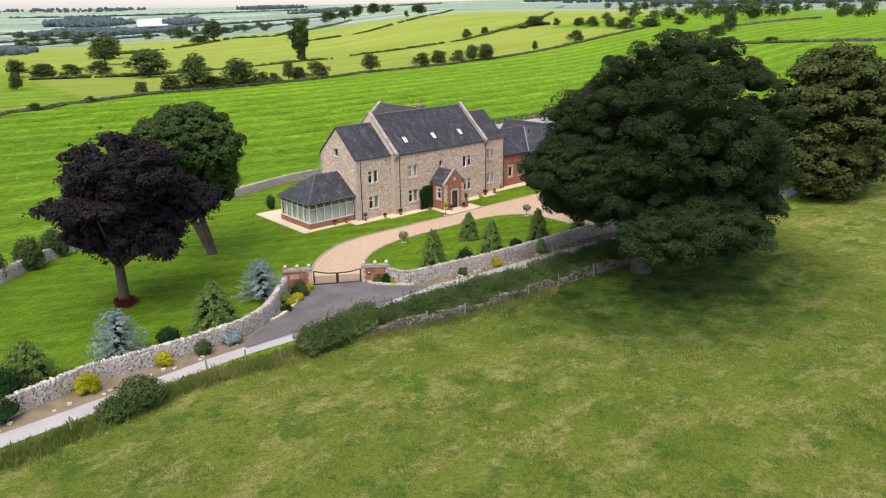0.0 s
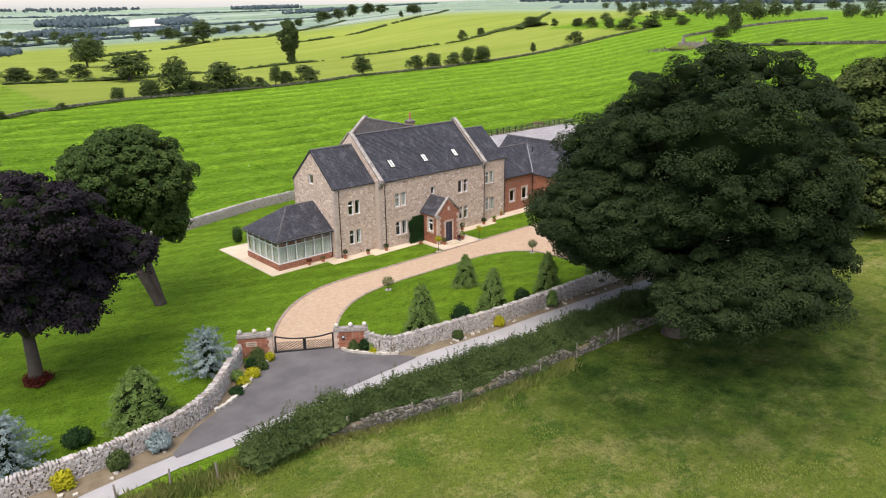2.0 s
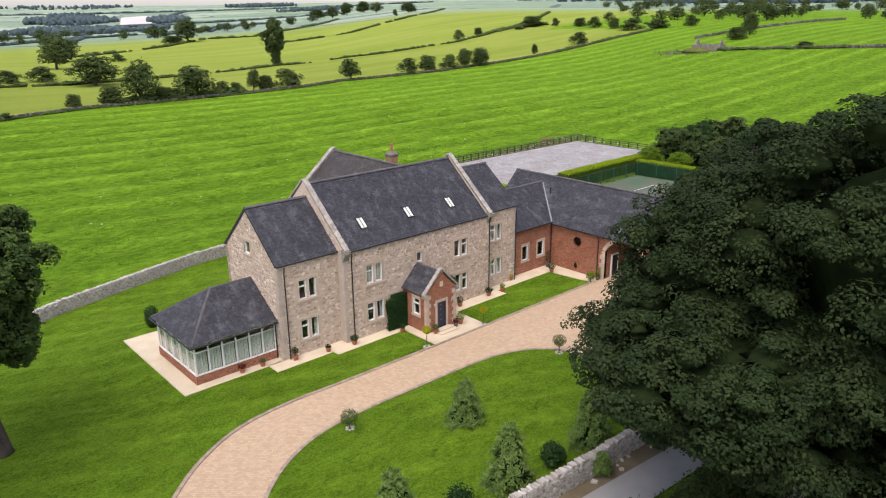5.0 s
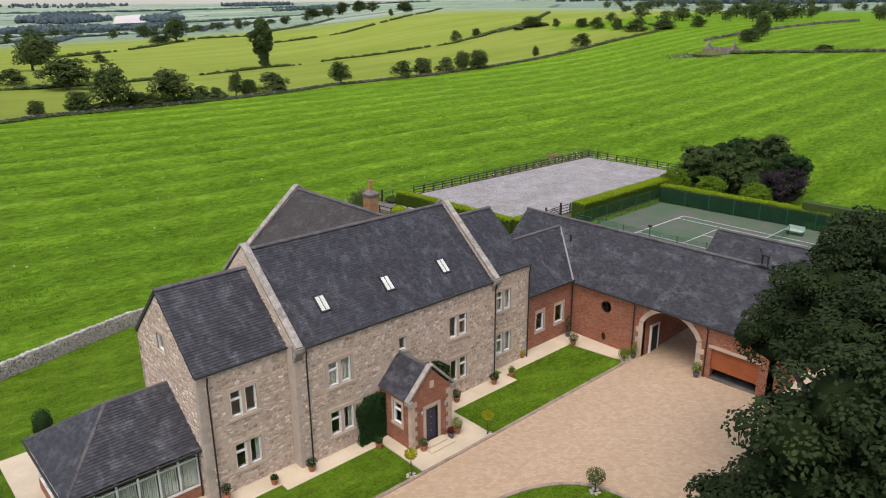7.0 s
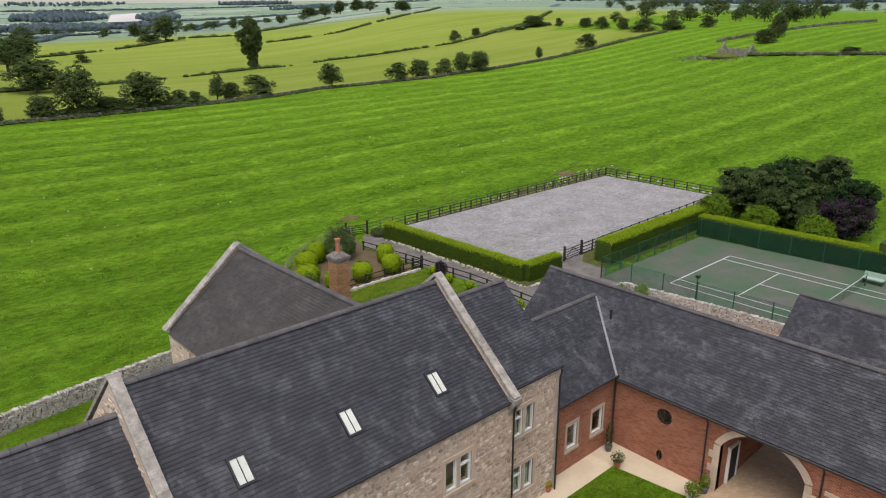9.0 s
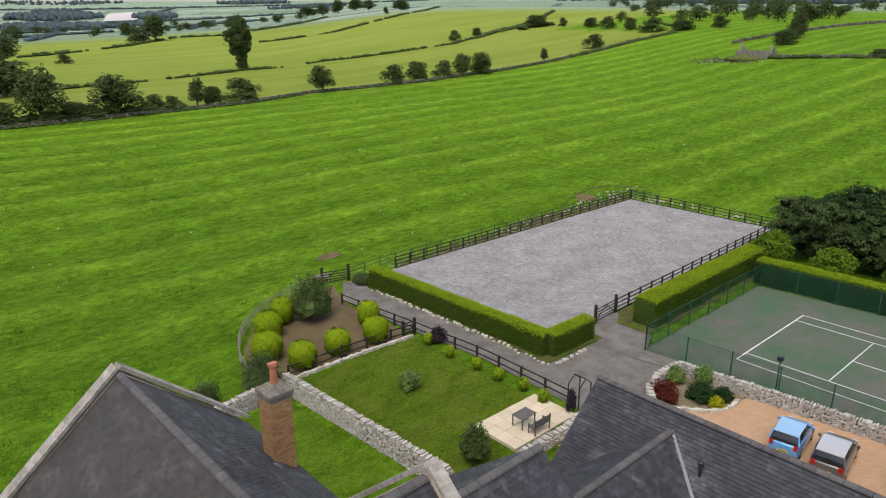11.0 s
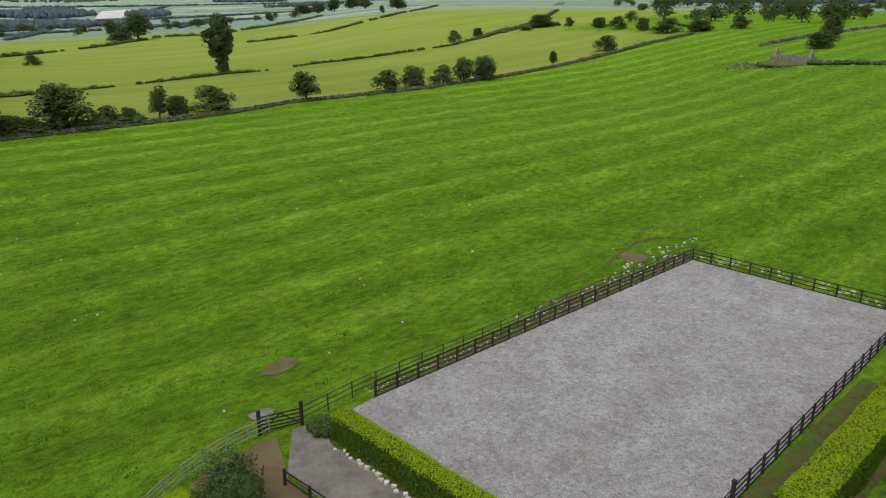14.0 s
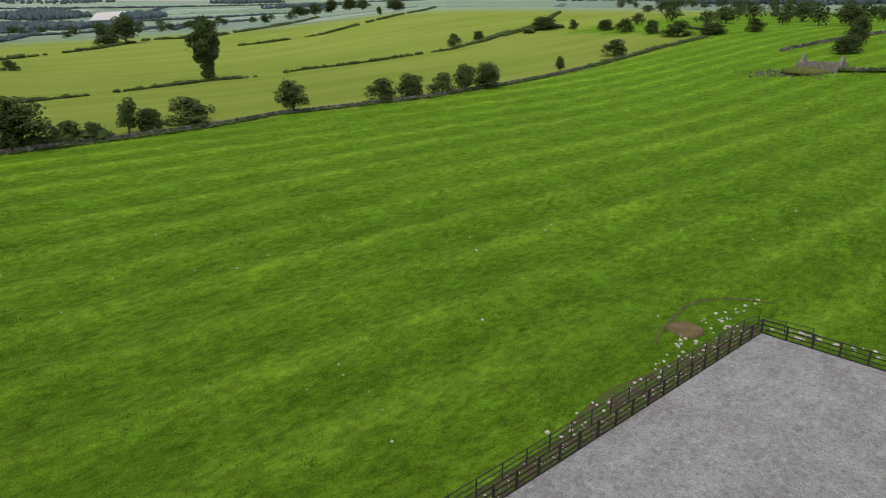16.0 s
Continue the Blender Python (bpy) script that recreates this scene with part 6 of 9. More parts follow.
def tree(name, label, x, y, lobes, leaf, bark, spacing, r_puff, per_puff, size, fork_z, r0, seed, tips=9, lean=(0, 0), stems=None, cut=None, spray=0.12):
    z = land(x, y)
    t = thing(name, label, "tree", (x, y, z))
    m, core = Mesh(), Mesh()
    crown(m, lobes, spacing, r_puff, per_puff, size, seed, cut, spray=spray, core=core)
    part("crown", m, leaf, t)
    part("inner_growth", core, SHADE_LEAF, t, "opaque crown filler, inner shade in its dark colour", soft=True, kind="stuff")
    g = np.random.default_rng(seed + 5)
    for (bx, by), (fx, fy) in (stems or [((x, y), (x + lean[0], y + lean[1]))]):
        ends = []
        for i in range(tips):
            c, r = lobes[i % len(lobes)]
            d = g.normal(0, 1, 3)
            d /= np.linalg.norm(d)
            d[2] = abs(d[2]) * 0.8 - 0.15
            ends.append(tuple(np.array(c) + d * np.array(r) * 0.5))
        limbs(t, bark, (bx, by, z), (fx, fy, z + fork_z), ends, r0, seed)
    return t


tree("sycamore_tree", "huge dark green spreading tree over the lane", 52.2, 33.2,
     [((52.9, 36.2, 8.5), (8.2, 8.2, 4.1)), ((47.9, 36.6, 9.9), (5.4, 5.4, 2.8)), ((54.4, 32.0, 13.5), (8.0, 8.0, 6.8)), ((67.4, 48.8, 7.6), (1.8, 1.8, 1.8)), ((64.3, 40.2, 12.0), (6.3, 6.3, 4.6)), ((57.2, 39.9, 13.8), (3.5, 3.5, 2.3)), ((50.9, 38.5, 12.4), (3.9, 3.9, 3.8)), ((57.4, 27.2, 9.7), (3.2, 3.2, 3.1)), ((48.1, 28.4, 5.6), (3.8, 3.8, 2.3)), ((58.1, 26.3, 6.9), (2.4, 2.4, 2.5)), ((53.0, 41.0, 7.4), (4.4, 4.4, 1.5)), ((47.3, 36.0, 8.6), (3.0, 3.0, 1.9)), ((51.5, 26.4, 6.1), (4.0, 4.0, 2.6)), ((63.8, 44.7, 5.5), (2.9, 2.9, 1.5)), ((59.1, 37.5, 10.9), (2.0, 2.0, 1.5)), ((54.8, 39.6, 5.2), (5.4, 5.4, 1.8)), ((63.5, 43.9, 11.2), (3.7, 3.7, 2.2))],
     SYCAMORE, TWIG, 2.35, 1.2, 720, 0.155, 2.6, 0.75, 11, 17, cut=1.2)
tree("copper_beech", "copper beech with dark purple leaves on the lawn", 16.2, 58.2,
     [((16.9, 59.6, 9.2), (3.3, 3.3, 0.9)), ((23.1, 57.9, 7.4), (1.8, 1.8, 1.5)), ((14.0, 55.9, 8.8), (3.1, 3.1, 1.0)), ((18.4, 53.9, 5.1), (1.0, 1.0, 1.1)), ((17.0, 57.2, 6.3), (3.8, 3.8, 2.1)), ((17.2, 57.0, 10.8), (4.1, 4.1, 2.9)), ((14.9, 58.8, 6.2), (2.4, 2.4, 1.5)), ((17.8, 58.7, 5.4), (4.1, 4.1, 1.1)), ((21.7, 59.4, 7.5), (2.7, 2.7, 2.1))],
     BEECH, TWIG, 1.4, 0.7, 150, 0.22, 3.6, 0.42, 21, 12, cut=3.0, spray=0.55)
tree("oak_tree", "round-headed green broadleaf tree leaning on the lawn", 27.75, 67.4,
     [((26.6, 66.9, 10.8), (4.8, 4.8, 3.4)), ((24.6, 70.3, 11.3), (2.2, 2.2, 1.9)), ((28.9, 65.8, 8.3), (1.4, 1.4, 1.1)), ((26.9, 68.0, 13.4), (2.6, 2.6, 0.9)), ((28.0, 65.7, 7.4), (2.3, 2.3, 1.3)), ((29.4, 66.7, 5.9), (1.2, 1.2, 1.4))],
     ASH_LEAF, TWIG, 1.4, 0.75, 170, 0.23, 3.8, 0.38, 31, 8, spray=0.35, stems=[((27.75, 67.4), (26.4, 67.8)), ((27.9, 67.5), (27.5, 68.3))])
tree("lime_tree", "tall full-leaved pale green tree beyond the lane", 91.0, 33.0,
     [((91.0, 33.0, 9.4), (7.6, 7.6, 8.8)), ((86.8, 32.0, 5.2), (4.2, 4.2, 4.4)), ((90.5, 33.5, 15.2), (4.4, 4.4, 3.4))],
     LIMELEAF, TWIG, 2.3, 1.35, 200, 0.38, 2.0, 0.5, 41, 9, cut=1.0)
# grove behind the tennis court
for i, (x, y, h, w, leaf) in enumerate(((125.5, 82.1, 5.8, 10.0, WILD), (124.8, 77.1, 4.6, 8.0, WILD), (123.2, 71.8, 5.2, 5.8, PURPLE), (127.2, 79.3, 7.8, 11.2, DEEP), (125.6, 72.9, 6.8, 6.2, DEEP), (124.6, 74.4, 3.4, 5.0, PURPLE), (125.0, 79.3, 7.0, 10.2, WILD), (126.8, 76.0, 8.8, 7.8, WILD))):
    z = land(x, y)
    g = np.random.default_rng(60 + i)
    lobes = [((x, y, z + h * .46), (w * .44, w * .44, h * .44))]
    for k in range(5):
        a, q = k * 1.257 + g.uniform(-.4, .4), g.uniform(.22, .34) * w
        lobes.append(((x + q * math.cos(a), y + q * math.sin(a), z + h * g.uniform(.42, .74)), (w * .2, w * .2, h * g.uniform(.18, .26))))
    tree("grove_tree", "dense purple-leaved tree in the grove behind the court" if leaf is PURPLE else "dense grey-green tree in the grove behind the court", x, y, lobes, leaf, TWIG, 1.6, 0.72, 110, 0.2, 1.2, 0.18, 50 + i, 5, cut=z + 0.1, spray=0.45)
for i, (x, y) in enumerate(((118.6, 84.0), (117.4, 78.2), (117.6, 72.6))):
    z = land(x, y)
    m = Mesh()
    crown(m, [((x, y, z + 1.7), (1.7, 1.7, 1.9))], 0.8, 0.6, 70, 0.22, 70 + i, z)
    solid("laurel_bush", m, BOX, "bright green rounded laurel bush behind the hedge", "bush", "laurels behind the court")


def conifer(name, label, x, y, h, w, leaf, seed, droop=0.6, weight=1.0, group="", taper=0.75, fuzz=1.0, heart_size=0.34):
    """A young conifer: tiers of drooping sprays round a stem."""
    g = np.random.default_rng(seed)
    z = land(x, y)
    m = Mesh()
    n = int(26 * weight / fuzz) + 8
    for i in range(n):
        f = (i + 0.5) / n
        reach = w / 2 * (1 - f) ** taper * g.uniform(0.62, 1.15) + 0.06
        a = i * 2.39996 + g.uniform(-.3, .3)
        k = int(150 * weight * fuzz ** 0.7 * (0.35 + reach / (w / 2)))
        s = g.random(k) ** 0.7
        spread_ = (0.10 + 0.26 * s) * (0.5 + reach) * fuzz
        px = x + np.cos(a) * reach * s + g.normal(0, 1, k) * spread_ * 0.45
        py = y + np.sin(a) * reach * s + g.normal(0, 1, k) * spread_ * 0.45
        pz = z + 0.12 + (h - 0.15) * f + 0.12 * h * s - droop * reach * s ** 2 + g.normal(0, 0.05, k)
        nr = np.stack([np.cos(a) * np.ones(k) * 0.6, np.sin(a) * np.ones(k) * 0.6, np.ones(k) * 0.7], 1)
        leaves(m, np.stack([px, py, np.maximum(pz, z + .03)], 1), nr, 0.17, 0.6, 0.4, seed * 97 + i)
    t = thing(name, label, "conifer", (x, y, z), group)
    part("foliage", m, leaf, t)
    heart = Mesh()
    for f in (0.12, 0.3, 0.5, 0.7):
        blob(heart, (x, y, z + h * f + 0.1), (w * heart_size * (1 - f) ** taper, w * heart_size * (1 - f) ** taper, h * 0.13), g)
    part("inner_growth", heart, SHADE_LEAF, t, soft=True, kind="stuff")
    m = Mesh()
    m.tube([(x, y, z - .1), (x, y, z + h * .5), (x, y, z + h * .95)], [0.08, 0.05, 0.015], 7)
    part("trunk", m, TWIG, t)


for i, (x, y, h, w) in enumerate(((48.5, 51.3, 2.7, 2.2), (45.8, 45.3, 3.4, 2.6), (39.0, 45.9, 3.8, 2.8), (51.5, 44.6, 3.5, 2.3))):
    conifer("young_conifer", "young drooping green conifer on the island lawn", x, y, h, w * 1.12, CONIFER, 200 + i, 0.85, 1.9, "conifers on the island lawn", 0.5, 0.45)
for i, (x, y, h, w) in enumerate(((12.5, 47.8, 3.2, 4.0), (25.0, 51.4, 3.1, 4.1))):
    conifer("blue_cedar", "spreading silvery blue cedar inside the garden wall", x, y, h, w, BLUECEDAR, 210 + i, 0.05, 1.2, "blue cedars", 0.42, 0.33, 0.15)
conifer("spreading_cypress", "broad drooping green cypress inside the wall", 19.4, 47.9, 3.4, 4.3, CONIFER, 220, 0.6, 2.0, "", 0.45, 0.5)
conifer("spreading_cypress", "broad drooping yellow-green cypress inside the wall", 6.9, 47.3, 3.0, 4.4, CONIFER, 221, 0.6, 2.0, "", 0.45, 0.5)


def shrub(name, label, x, y, h, w, leaf, seed, size=0.14, group="", dense=1.0, z=None, sprigs=0):
    """A loose rounded bush of several clumps."""
    z = land(x, y) if z is None else z
    g = np.random.default_rng(seed)
    m = Mesh()
    n = int(7 + 5 * w)
    for i in range(n):
        a, q = i * 2.39996, math.sqrt((i + 0.5) / n)
        c = (x + math.cos(a) * q * w * .33, y + math.sin(a) * q * w * .33, z + h * (0.38 + 0.27 * (1 - q * q) + g.uniform(-.08, .08)))
        r = w * g.uniform(0.2, 0.3)
        puff(m, c, (r, r, h * 0.36), int(dense * 160 * (0.5 + w / 2) / (n / 9)), size, 0.6, 0.5, g)
        blob(m, (c[0], c[1], c[2] - h * 0.12), (r * 0.7, r * 0.7, h * 0.2), g)
    for i in range(sprigs):
        a, q = g.uniform(0, 6.28), math.sqrt(g.random())
        c = np.array((x + math.cos(a) * q * w * .48, y + math.sin(a) * q * w * .48, z + h * g.uniform(0.35, 0.75)))
        tip = c + np.array((g.normal(0, .12), g.normal(0, .12), g.uniform(0.35, 0.75)))
        k = 26
        s = g.random((k, 1))
        leaves(m, c + (tip - c) * s + g.normal(0, 0.07, (k, 3)) * (1.15 - s), g.normal(0, 1, (k, 3)), size * 0.8, 0.3, 0.5, int(g.integers(1 << 30)))
    return solid(name, m, leaf, label, "shrub", group)


SHRUBS = [(15.9, 48.1, 1.1, 1.7, DEEP, "dark green low shrub inside the wall"), (5.0, 46.0, 3.0, 2.8, DEEP, "tall dark evergreen shrub by the wall"), (4.6, 44.0, 1.6, 2.2, DEEP, "dark evergreen shrub on the verge"),
          (9.3, 44.0, 1.4, 1.6, YELLOW, "yellow-leaved shrub in front of the wall"), (14.2, 44.3, 1.0, 1.2, YELLOW, "yellow-green shrub in front of the wall"), (16.8, 44.0, 1.1, 1.2, WILD, "green rounded shrub in front of the wall"),
          (19.0, 44.3, 1.2, 1.4, BLUECEDAR, "blue-green juniper in front of the wall"), (42.3, 45.2, 1.9, 1.6, DEEP, "dark green bush inside the wall"), (48.8, 45.0, 1.3, 1.4, DEEP, "small dark green bush inside the wall"),
          (36.6, 46.6, 0.8, 1.1, CONIFER, "low green bush inside the wall"), (44.0, 42.9, 0.9, 0.85, YELLOW, "round yellow shrub on the verge"), (40.3, 43.4, 0.8, 0.8, WILD, "straggly yellow-green shrub on the verge"),
          (49.6, 42.5, 1.6, 1.0, CONIFER, "small green tree-like shrub by the wall"), (57.6, 44.4, 1.8, 1.6, CONIFER, "green bush under the great tree"), (-1.5, 45.6, 3.0, 3.0, DEEP, "dark evergreen shrub by the wall")]
for i, (x, y, h, w, leaf, label) in enumerate(SHRUBS):
    shrub("garden_shrub", label, x, y, h, w, leaf, 300 + i)
# beds beside the entrance gate
for i, (x, y, h, w, leaf, label) in enumerate([(28.3, 50.9, 1.1, 1.3, WILD, "green shrub in the gate bed"), (28.95, 50.4, 0.7, 0.8, YELLOW, "yellow shrub in the gate bed"), (27.5, 50.2, 0.8, 1.0, DEEP, "dark green shrub in the gate bed"), (27.9, 49.6, 0.8, 1.0, WILD, "grey-green shrub in the gate bed"),
                                              (26.9, 48.9, 0.7, 1.1, YELLOW, "bright yellow shrub in the gate bed"), (26.0, 48.4, 0.6, 0.9, YELLOW, "bright yellow shrub in the gate bed"), (25.0, 47.4, 0.6, 1.0, DEEP, "dark round shrub in the gate bed"), (25.9, 49.0, 0.9, 1.0, CONIFER, "green shrub against the garden wall"),
                                              (34.0, 47.5, 0.9, 0.8, WILD, "green shrub in the gate bed"), (34.5, 46.9, 1.0, 0.8, DEEP, "dark green shrub in the gate bed"), (35.0, 46.3, 0.9, 0.9, CONIFER, "green shrub in the gate bed"), (35.3, 45.7, 0.8, 0.8, DEEP, "dark round shrub in the gate bed"), (34.7, 46.0, 0.5, 0.6, YELLOW, "small yellow shrub in the gate bed")]):
    shrub("bed_shrub", label, x, y, h, w, leaf, 340 + i, 0.11, "shrubs beside the gate")
# small trees and bushes by the far garden wall
for i, (x, y, h, w) in enumerate(((2.5, 67.5, 4.2, 3.6), (6.6, 70.0, 3.6, 3.0), (9.4, 72.6, 3.0, 2.6), (12.8, 74.4, 3.2, 2.8), (-2.5, 64.5, 4.4, 3.8), (15.6, 77.0, 3.0, 2.6))):
    shrub("boundary_bush", "loose grey-green bush along the boundary wall", x, y, h, w, WILD, 360 + i, 0.24, "boundary bushes", 1.4)
shrub("flowering_shrub", "small dark red shrub ringing the beech trunk", 16.2, 58.2, 0.9, 2.0, RED, 370, 0.12)


# Dark green filler core, coloured as the shade inside clipped growth.
CORE_GREEN = plain("dark_core_green", (0.030, 0.055, 0.008), (0.045, 0.075, 0.012), 3, 14, 0.95, relief=0.8)


def ball(name, label, category, x, y, h, w, leaf, seed, z=None, size=0.10, per=260, group="", square=3.2):
    """A clipped bush: a squarish dome with a dense even skin of leaves."""
    g = np.random.default_rng(seed)
    z = land(x, y) if z is None else z
    area = math.pi * w * h + math.pi * w * w / 4
    k = int(area * per)
    d = g.normal(0, 1, (k, 3))
    d /= np.linalg.norm(d, axis=1, keepdims=True)
    d /= (np.hypot(d[:, 0], d[:, 1]) ** square + np.abs(d[:, 2]) ** square)[:, None] ** (1 / square)
    rr = g.uniform(0.9, 1.05, (k, 1)) + 0.05 * np.sin(d[:, :1] * 9 + d[:, 2:] * 7)
    p = np.array((x, y, z + h / 2)) + d * rr * np.array((w / 2, w / 2, h / 2)) * 0.9
    t = thing(name, label, category, (x, y, z), group)
    m = Mesh()
    leaves(m, p, d, size, 0.6, 0.6, seed)
    part("foliage", m, leaf, t)
    m = Mesh()
    m.lathe([(w * .22, 0.0), (w * .33, h * .2), (w * .35, h * .55), (w * .26, h * .78), (w * .08, h * .82)], x, y, z, 12)
    part("inner_growth", m, CORE_GREEN, t, soft=True)
    return t


for i, (x, y, h, w) in enumerate(((79.3, 104.2, 2.2, 1.9), (77.4, 103.0, 2.1, 2.3), (75.6, 100.0, 2.2, 2.4), (83.6, 98.9, 2.0, 1.8), (82.3, 96.3, 2.0, 2.0), (79.4, 96.9, 1.9, 2.0), (76.7, 97.1, 2.0, 2.1))):
    ball("topiary_ball", "clipped bright yellow-green conifer ball on bark mulch", "topiary", x, y, h, w, GOLD, 400 + i, group="clipped balls in the bed", size=0.11, per=720)
for i, (x, y) in enumerate(((84.6, 93.2), (84.4, 90.7), (84.5, 88.2), (84.5, 86.2), (84.7, 84.3), (84.5, 82.5))):
    ball("box_ball", "small clipped green bush along the fence", "topiary", x, y, 0.95, 0.75, GOLD, 420 + i, group="small clipped bushes by the path", size=0.075, per=620)
shrub("olive_shrub", "tall grey-green willow-leaved shrub in the bed", 81.2, 102.9, 3.8, 3.3, WILD, 430, 0.14, dense=1.3, sprigs=120)
shrub("young_tree", "young grey-green tree at the corner of the wall", 73.0, 95.9, 3.2, 2.6, WILD, 431, 0.13, sprigs=90)
shrub("field_shrub", "loose grey-green bush in the field", 69.6, 96.8, 2.0, 1.8, WILD, 432, 0.12, dense=0.6, sprigs=80)
shrub("garden_shrub", "small grey-green shrub on the rear lawn", 79.8, 89.5, 1.4, 1.5, CONIFER, 433)
shrub("purple_shrub", "purple-leaved shrub by the fence", 85.4, 93.0, 1.3, 1.3, PURPLE, 434)
shrub("young_tree", "slender grey-green young tree beside the terrace", 77.4, 81.2, 2.6, 1.7, WILD, 435)
shrub("grey_shrub", "low grey-green shrub at the end of the hedge", 88.3, 106.2, 1.0, 1.8, WILD, 436)
for i, (x, y, h, w, leaf, label) in enumerate([(92.5, 78.4, 1.2, 1.6, CONIFER, "green shrub by the court"), (89.9, 77.6, 1.5, 2.0, RED, "dark red shrub in the yard bed"), (93.6, 77.0, 1.5, 1.3, CONIFER, "upright green shrub in the yard bed"), (91.8, 76.2, 1.1, 1.9, DEEP, "spreading dark green shrub in the yard bed"), (91.6, 75.1, 0.8, 1.0, YELLOW, "yellow rounded shrub in the yard bed"), (92.7, 75.2, 0.9, 1.2, DEEP, "dark green shrub in the yard bed"), (86.4, 66.0, 1.2, 1.6, WILD, "green bush beside the outbuilding")]):
    shrub("yard_shrub", label, x, y, h, w, leaf, 440 + i, 0.12, "shrubs in the yard bed")
ball("cypress_cone", "clipped dark green conifer beside the terrace", "topiary", 40.6, 78.6, 1.8, 1.2, DEEP, 450)
ball("garden_bush", "golden bush behind the house", "shrub", 66.8, 84.0, 2.2, 1.8, GOLD, 451)
climber = Mesh()
g = np.random.default_rng(9)
k = 9500
p = np.stack([g.uniform(53.5, 55.3, k), 65.42 - 0.55 * g.random(k) ** 0.6, g.uniform(-0.42, 2.45, k)], 1)
p = p[(p[:, 2] < 2.4 - 0.7 * np.maximum(0, 54.2 - p[:, 0])) & (p[:, 0] > 53.55 + 0.12 * np.sin(p[:, 2] * 3))]
leaves(climber, p, np.tile([0.0, -1.0, 0.3], (len(p), 1)), 0.13, 0.6)
solid("climbing_shrub", climber, DEEP, "clipped dark green climber against the house wall", "climber")
climber = Mesh()
p = np.stack([g.uniform(58.35, 60.6, 4200), 65.42 - 0.32 * g.random(4200) ** 0.6, g.uniform(-0.42, 2.9, 4200)], 1)
p = p[p[:, 2] < 2.85 - 0.7 * np.maximum(0, p[:, 0] - 59.6)]
leaves(climber, p, np.tile([0.0, -1.0, 0.3], (len(p), 1)), 0.13, 0.6)
solid("climbing_shrub", climber, DEEP, "clipped dark green climber beside the porch", "climber")


# BOX green darkened, so the sides' shade sits in the leaf colour.
HEDGE_SIDE = leafy("shaded_hedge_leaves", [(0.030, 0.055, 0.005), (0.046, 0.080, 0.006), (0.070, 0.115, 0.008), (0.105, 0.165, 0.012)], scale=4.0)


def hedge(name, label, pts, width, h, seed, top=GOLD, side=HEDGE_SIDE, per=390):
    """A clipped hedge: golden growth on top, greener sides with shade painted into their leaves."""
    g = np.random.default_rng(seed)
    mt, ms = Mesh(), Mesh()
    for a, b in zip(pts[:-1], pts[1:]):
        a, b = np.array(a, float), np.array(b, float)
        L = np.linalg.norm(b - a)
        t = (b - a) / L
        nn = np.array((-t[1], t[0]))
        for kind in ("top", "l", "r", "e0", "e1"):
            area = L * width if kind == "top" else (L * h if kind in "lr" else width * h)
            k = int(area * per * (1.3 if kind == "top" else 1))
            s, q, zz = g.random(k) * L, g.uniform(-1, 1, k) * width / 2, g.random(k) * h
            deep = g.random(k) ** 2 * 0.16 - 0.03 + 0.05 * np.sin(s * 2.1 + q) * np.sin(s * 0.7)
            if kind == "top":
                zz, nr = h - deep - 0.22 * np.abs(q / (width / 2)) ** 4 + 0.05 * np.sin(s * 0.9 + seed) * np.sin(s * 0.37), (0, 0, 1)
            elif kind in "lr":
                sg = 1 if kind == "l" else -1
                q, nr = sg * (width / 2 - deep - 0.2 * (zz / h) ** 6 + 0.05 * np.sin(s * 1.1 + zz)), (*(nn * sg), 0.25)
            else:
                s, nr = (deep if kind == "e0" else L - deep), (*(t * (-1 if kind == "e0" else 1)), 0.25)
                s = s * np.ones(k)
            xy = a + np.outer(s, t) + np.outer(q * np.ones(k), nn)
            p = np.column_stack([xy, heights(xy[:, 0], xy[:, 1]) + zz])
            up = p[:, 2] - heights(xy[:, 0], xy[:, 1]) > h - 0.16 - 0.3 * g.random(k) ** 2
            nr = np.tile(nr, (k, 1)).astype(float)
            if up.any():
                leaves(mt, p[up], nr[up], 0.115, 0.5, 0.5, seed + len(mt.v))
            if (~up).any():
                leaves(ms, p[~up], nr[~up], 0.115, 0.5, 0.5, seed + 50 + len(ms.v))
    t = thing(name, label, "hedge", (*pts[0], land(*pts[0])))
    core = Mesh()
    for a, b in zip(pts[:-1], pts[1:]):
        z = (land(*a) + land(*b)) / 2
        core.beam((*a, z + h / 2 - 0.1), (*b, z + h / 2 - 0.1), width - 0.3, h - 0.1)
    part("inner_growth", core, CORE_GREEN, t, "opaque dark green core with inner shade in its colour")
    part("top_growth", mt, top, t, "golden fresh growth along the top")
    part("side_growth", ms, side, t, "greener clipped side, shade coloured in")


drape("hedge_bed", [(88.2, 105.6), (88.4, 95), (88.55, 85.5), (94.6, 85.4), (94.8, 87.2), (90.3, 87.3), (89.7, 105.8)], TRODDEN, "dark earth and rough grass under the hedge", "planting bed", 0.08)
drape("hedge_bed_2", [(97.5, 83.3), (117.6, 83.4), (117.6, 87.8), (99.6, 87.4), (97.6, 86.2)], TRODDEN, "dark earth and rough grass under the hedge", "planting bed", 0.08)
drape("yard_bed", [(88.6, 77.4), (89.7, 78.2), (91.3, 78.7), (93.6, 78.7), (94.2, 74.3), (93.2, 74.5), (92, 74.4), (90.8, 75), (89.7, 76.4)], SOIL, "bare soil bed in the yard corner", "planting bed", 0.09)
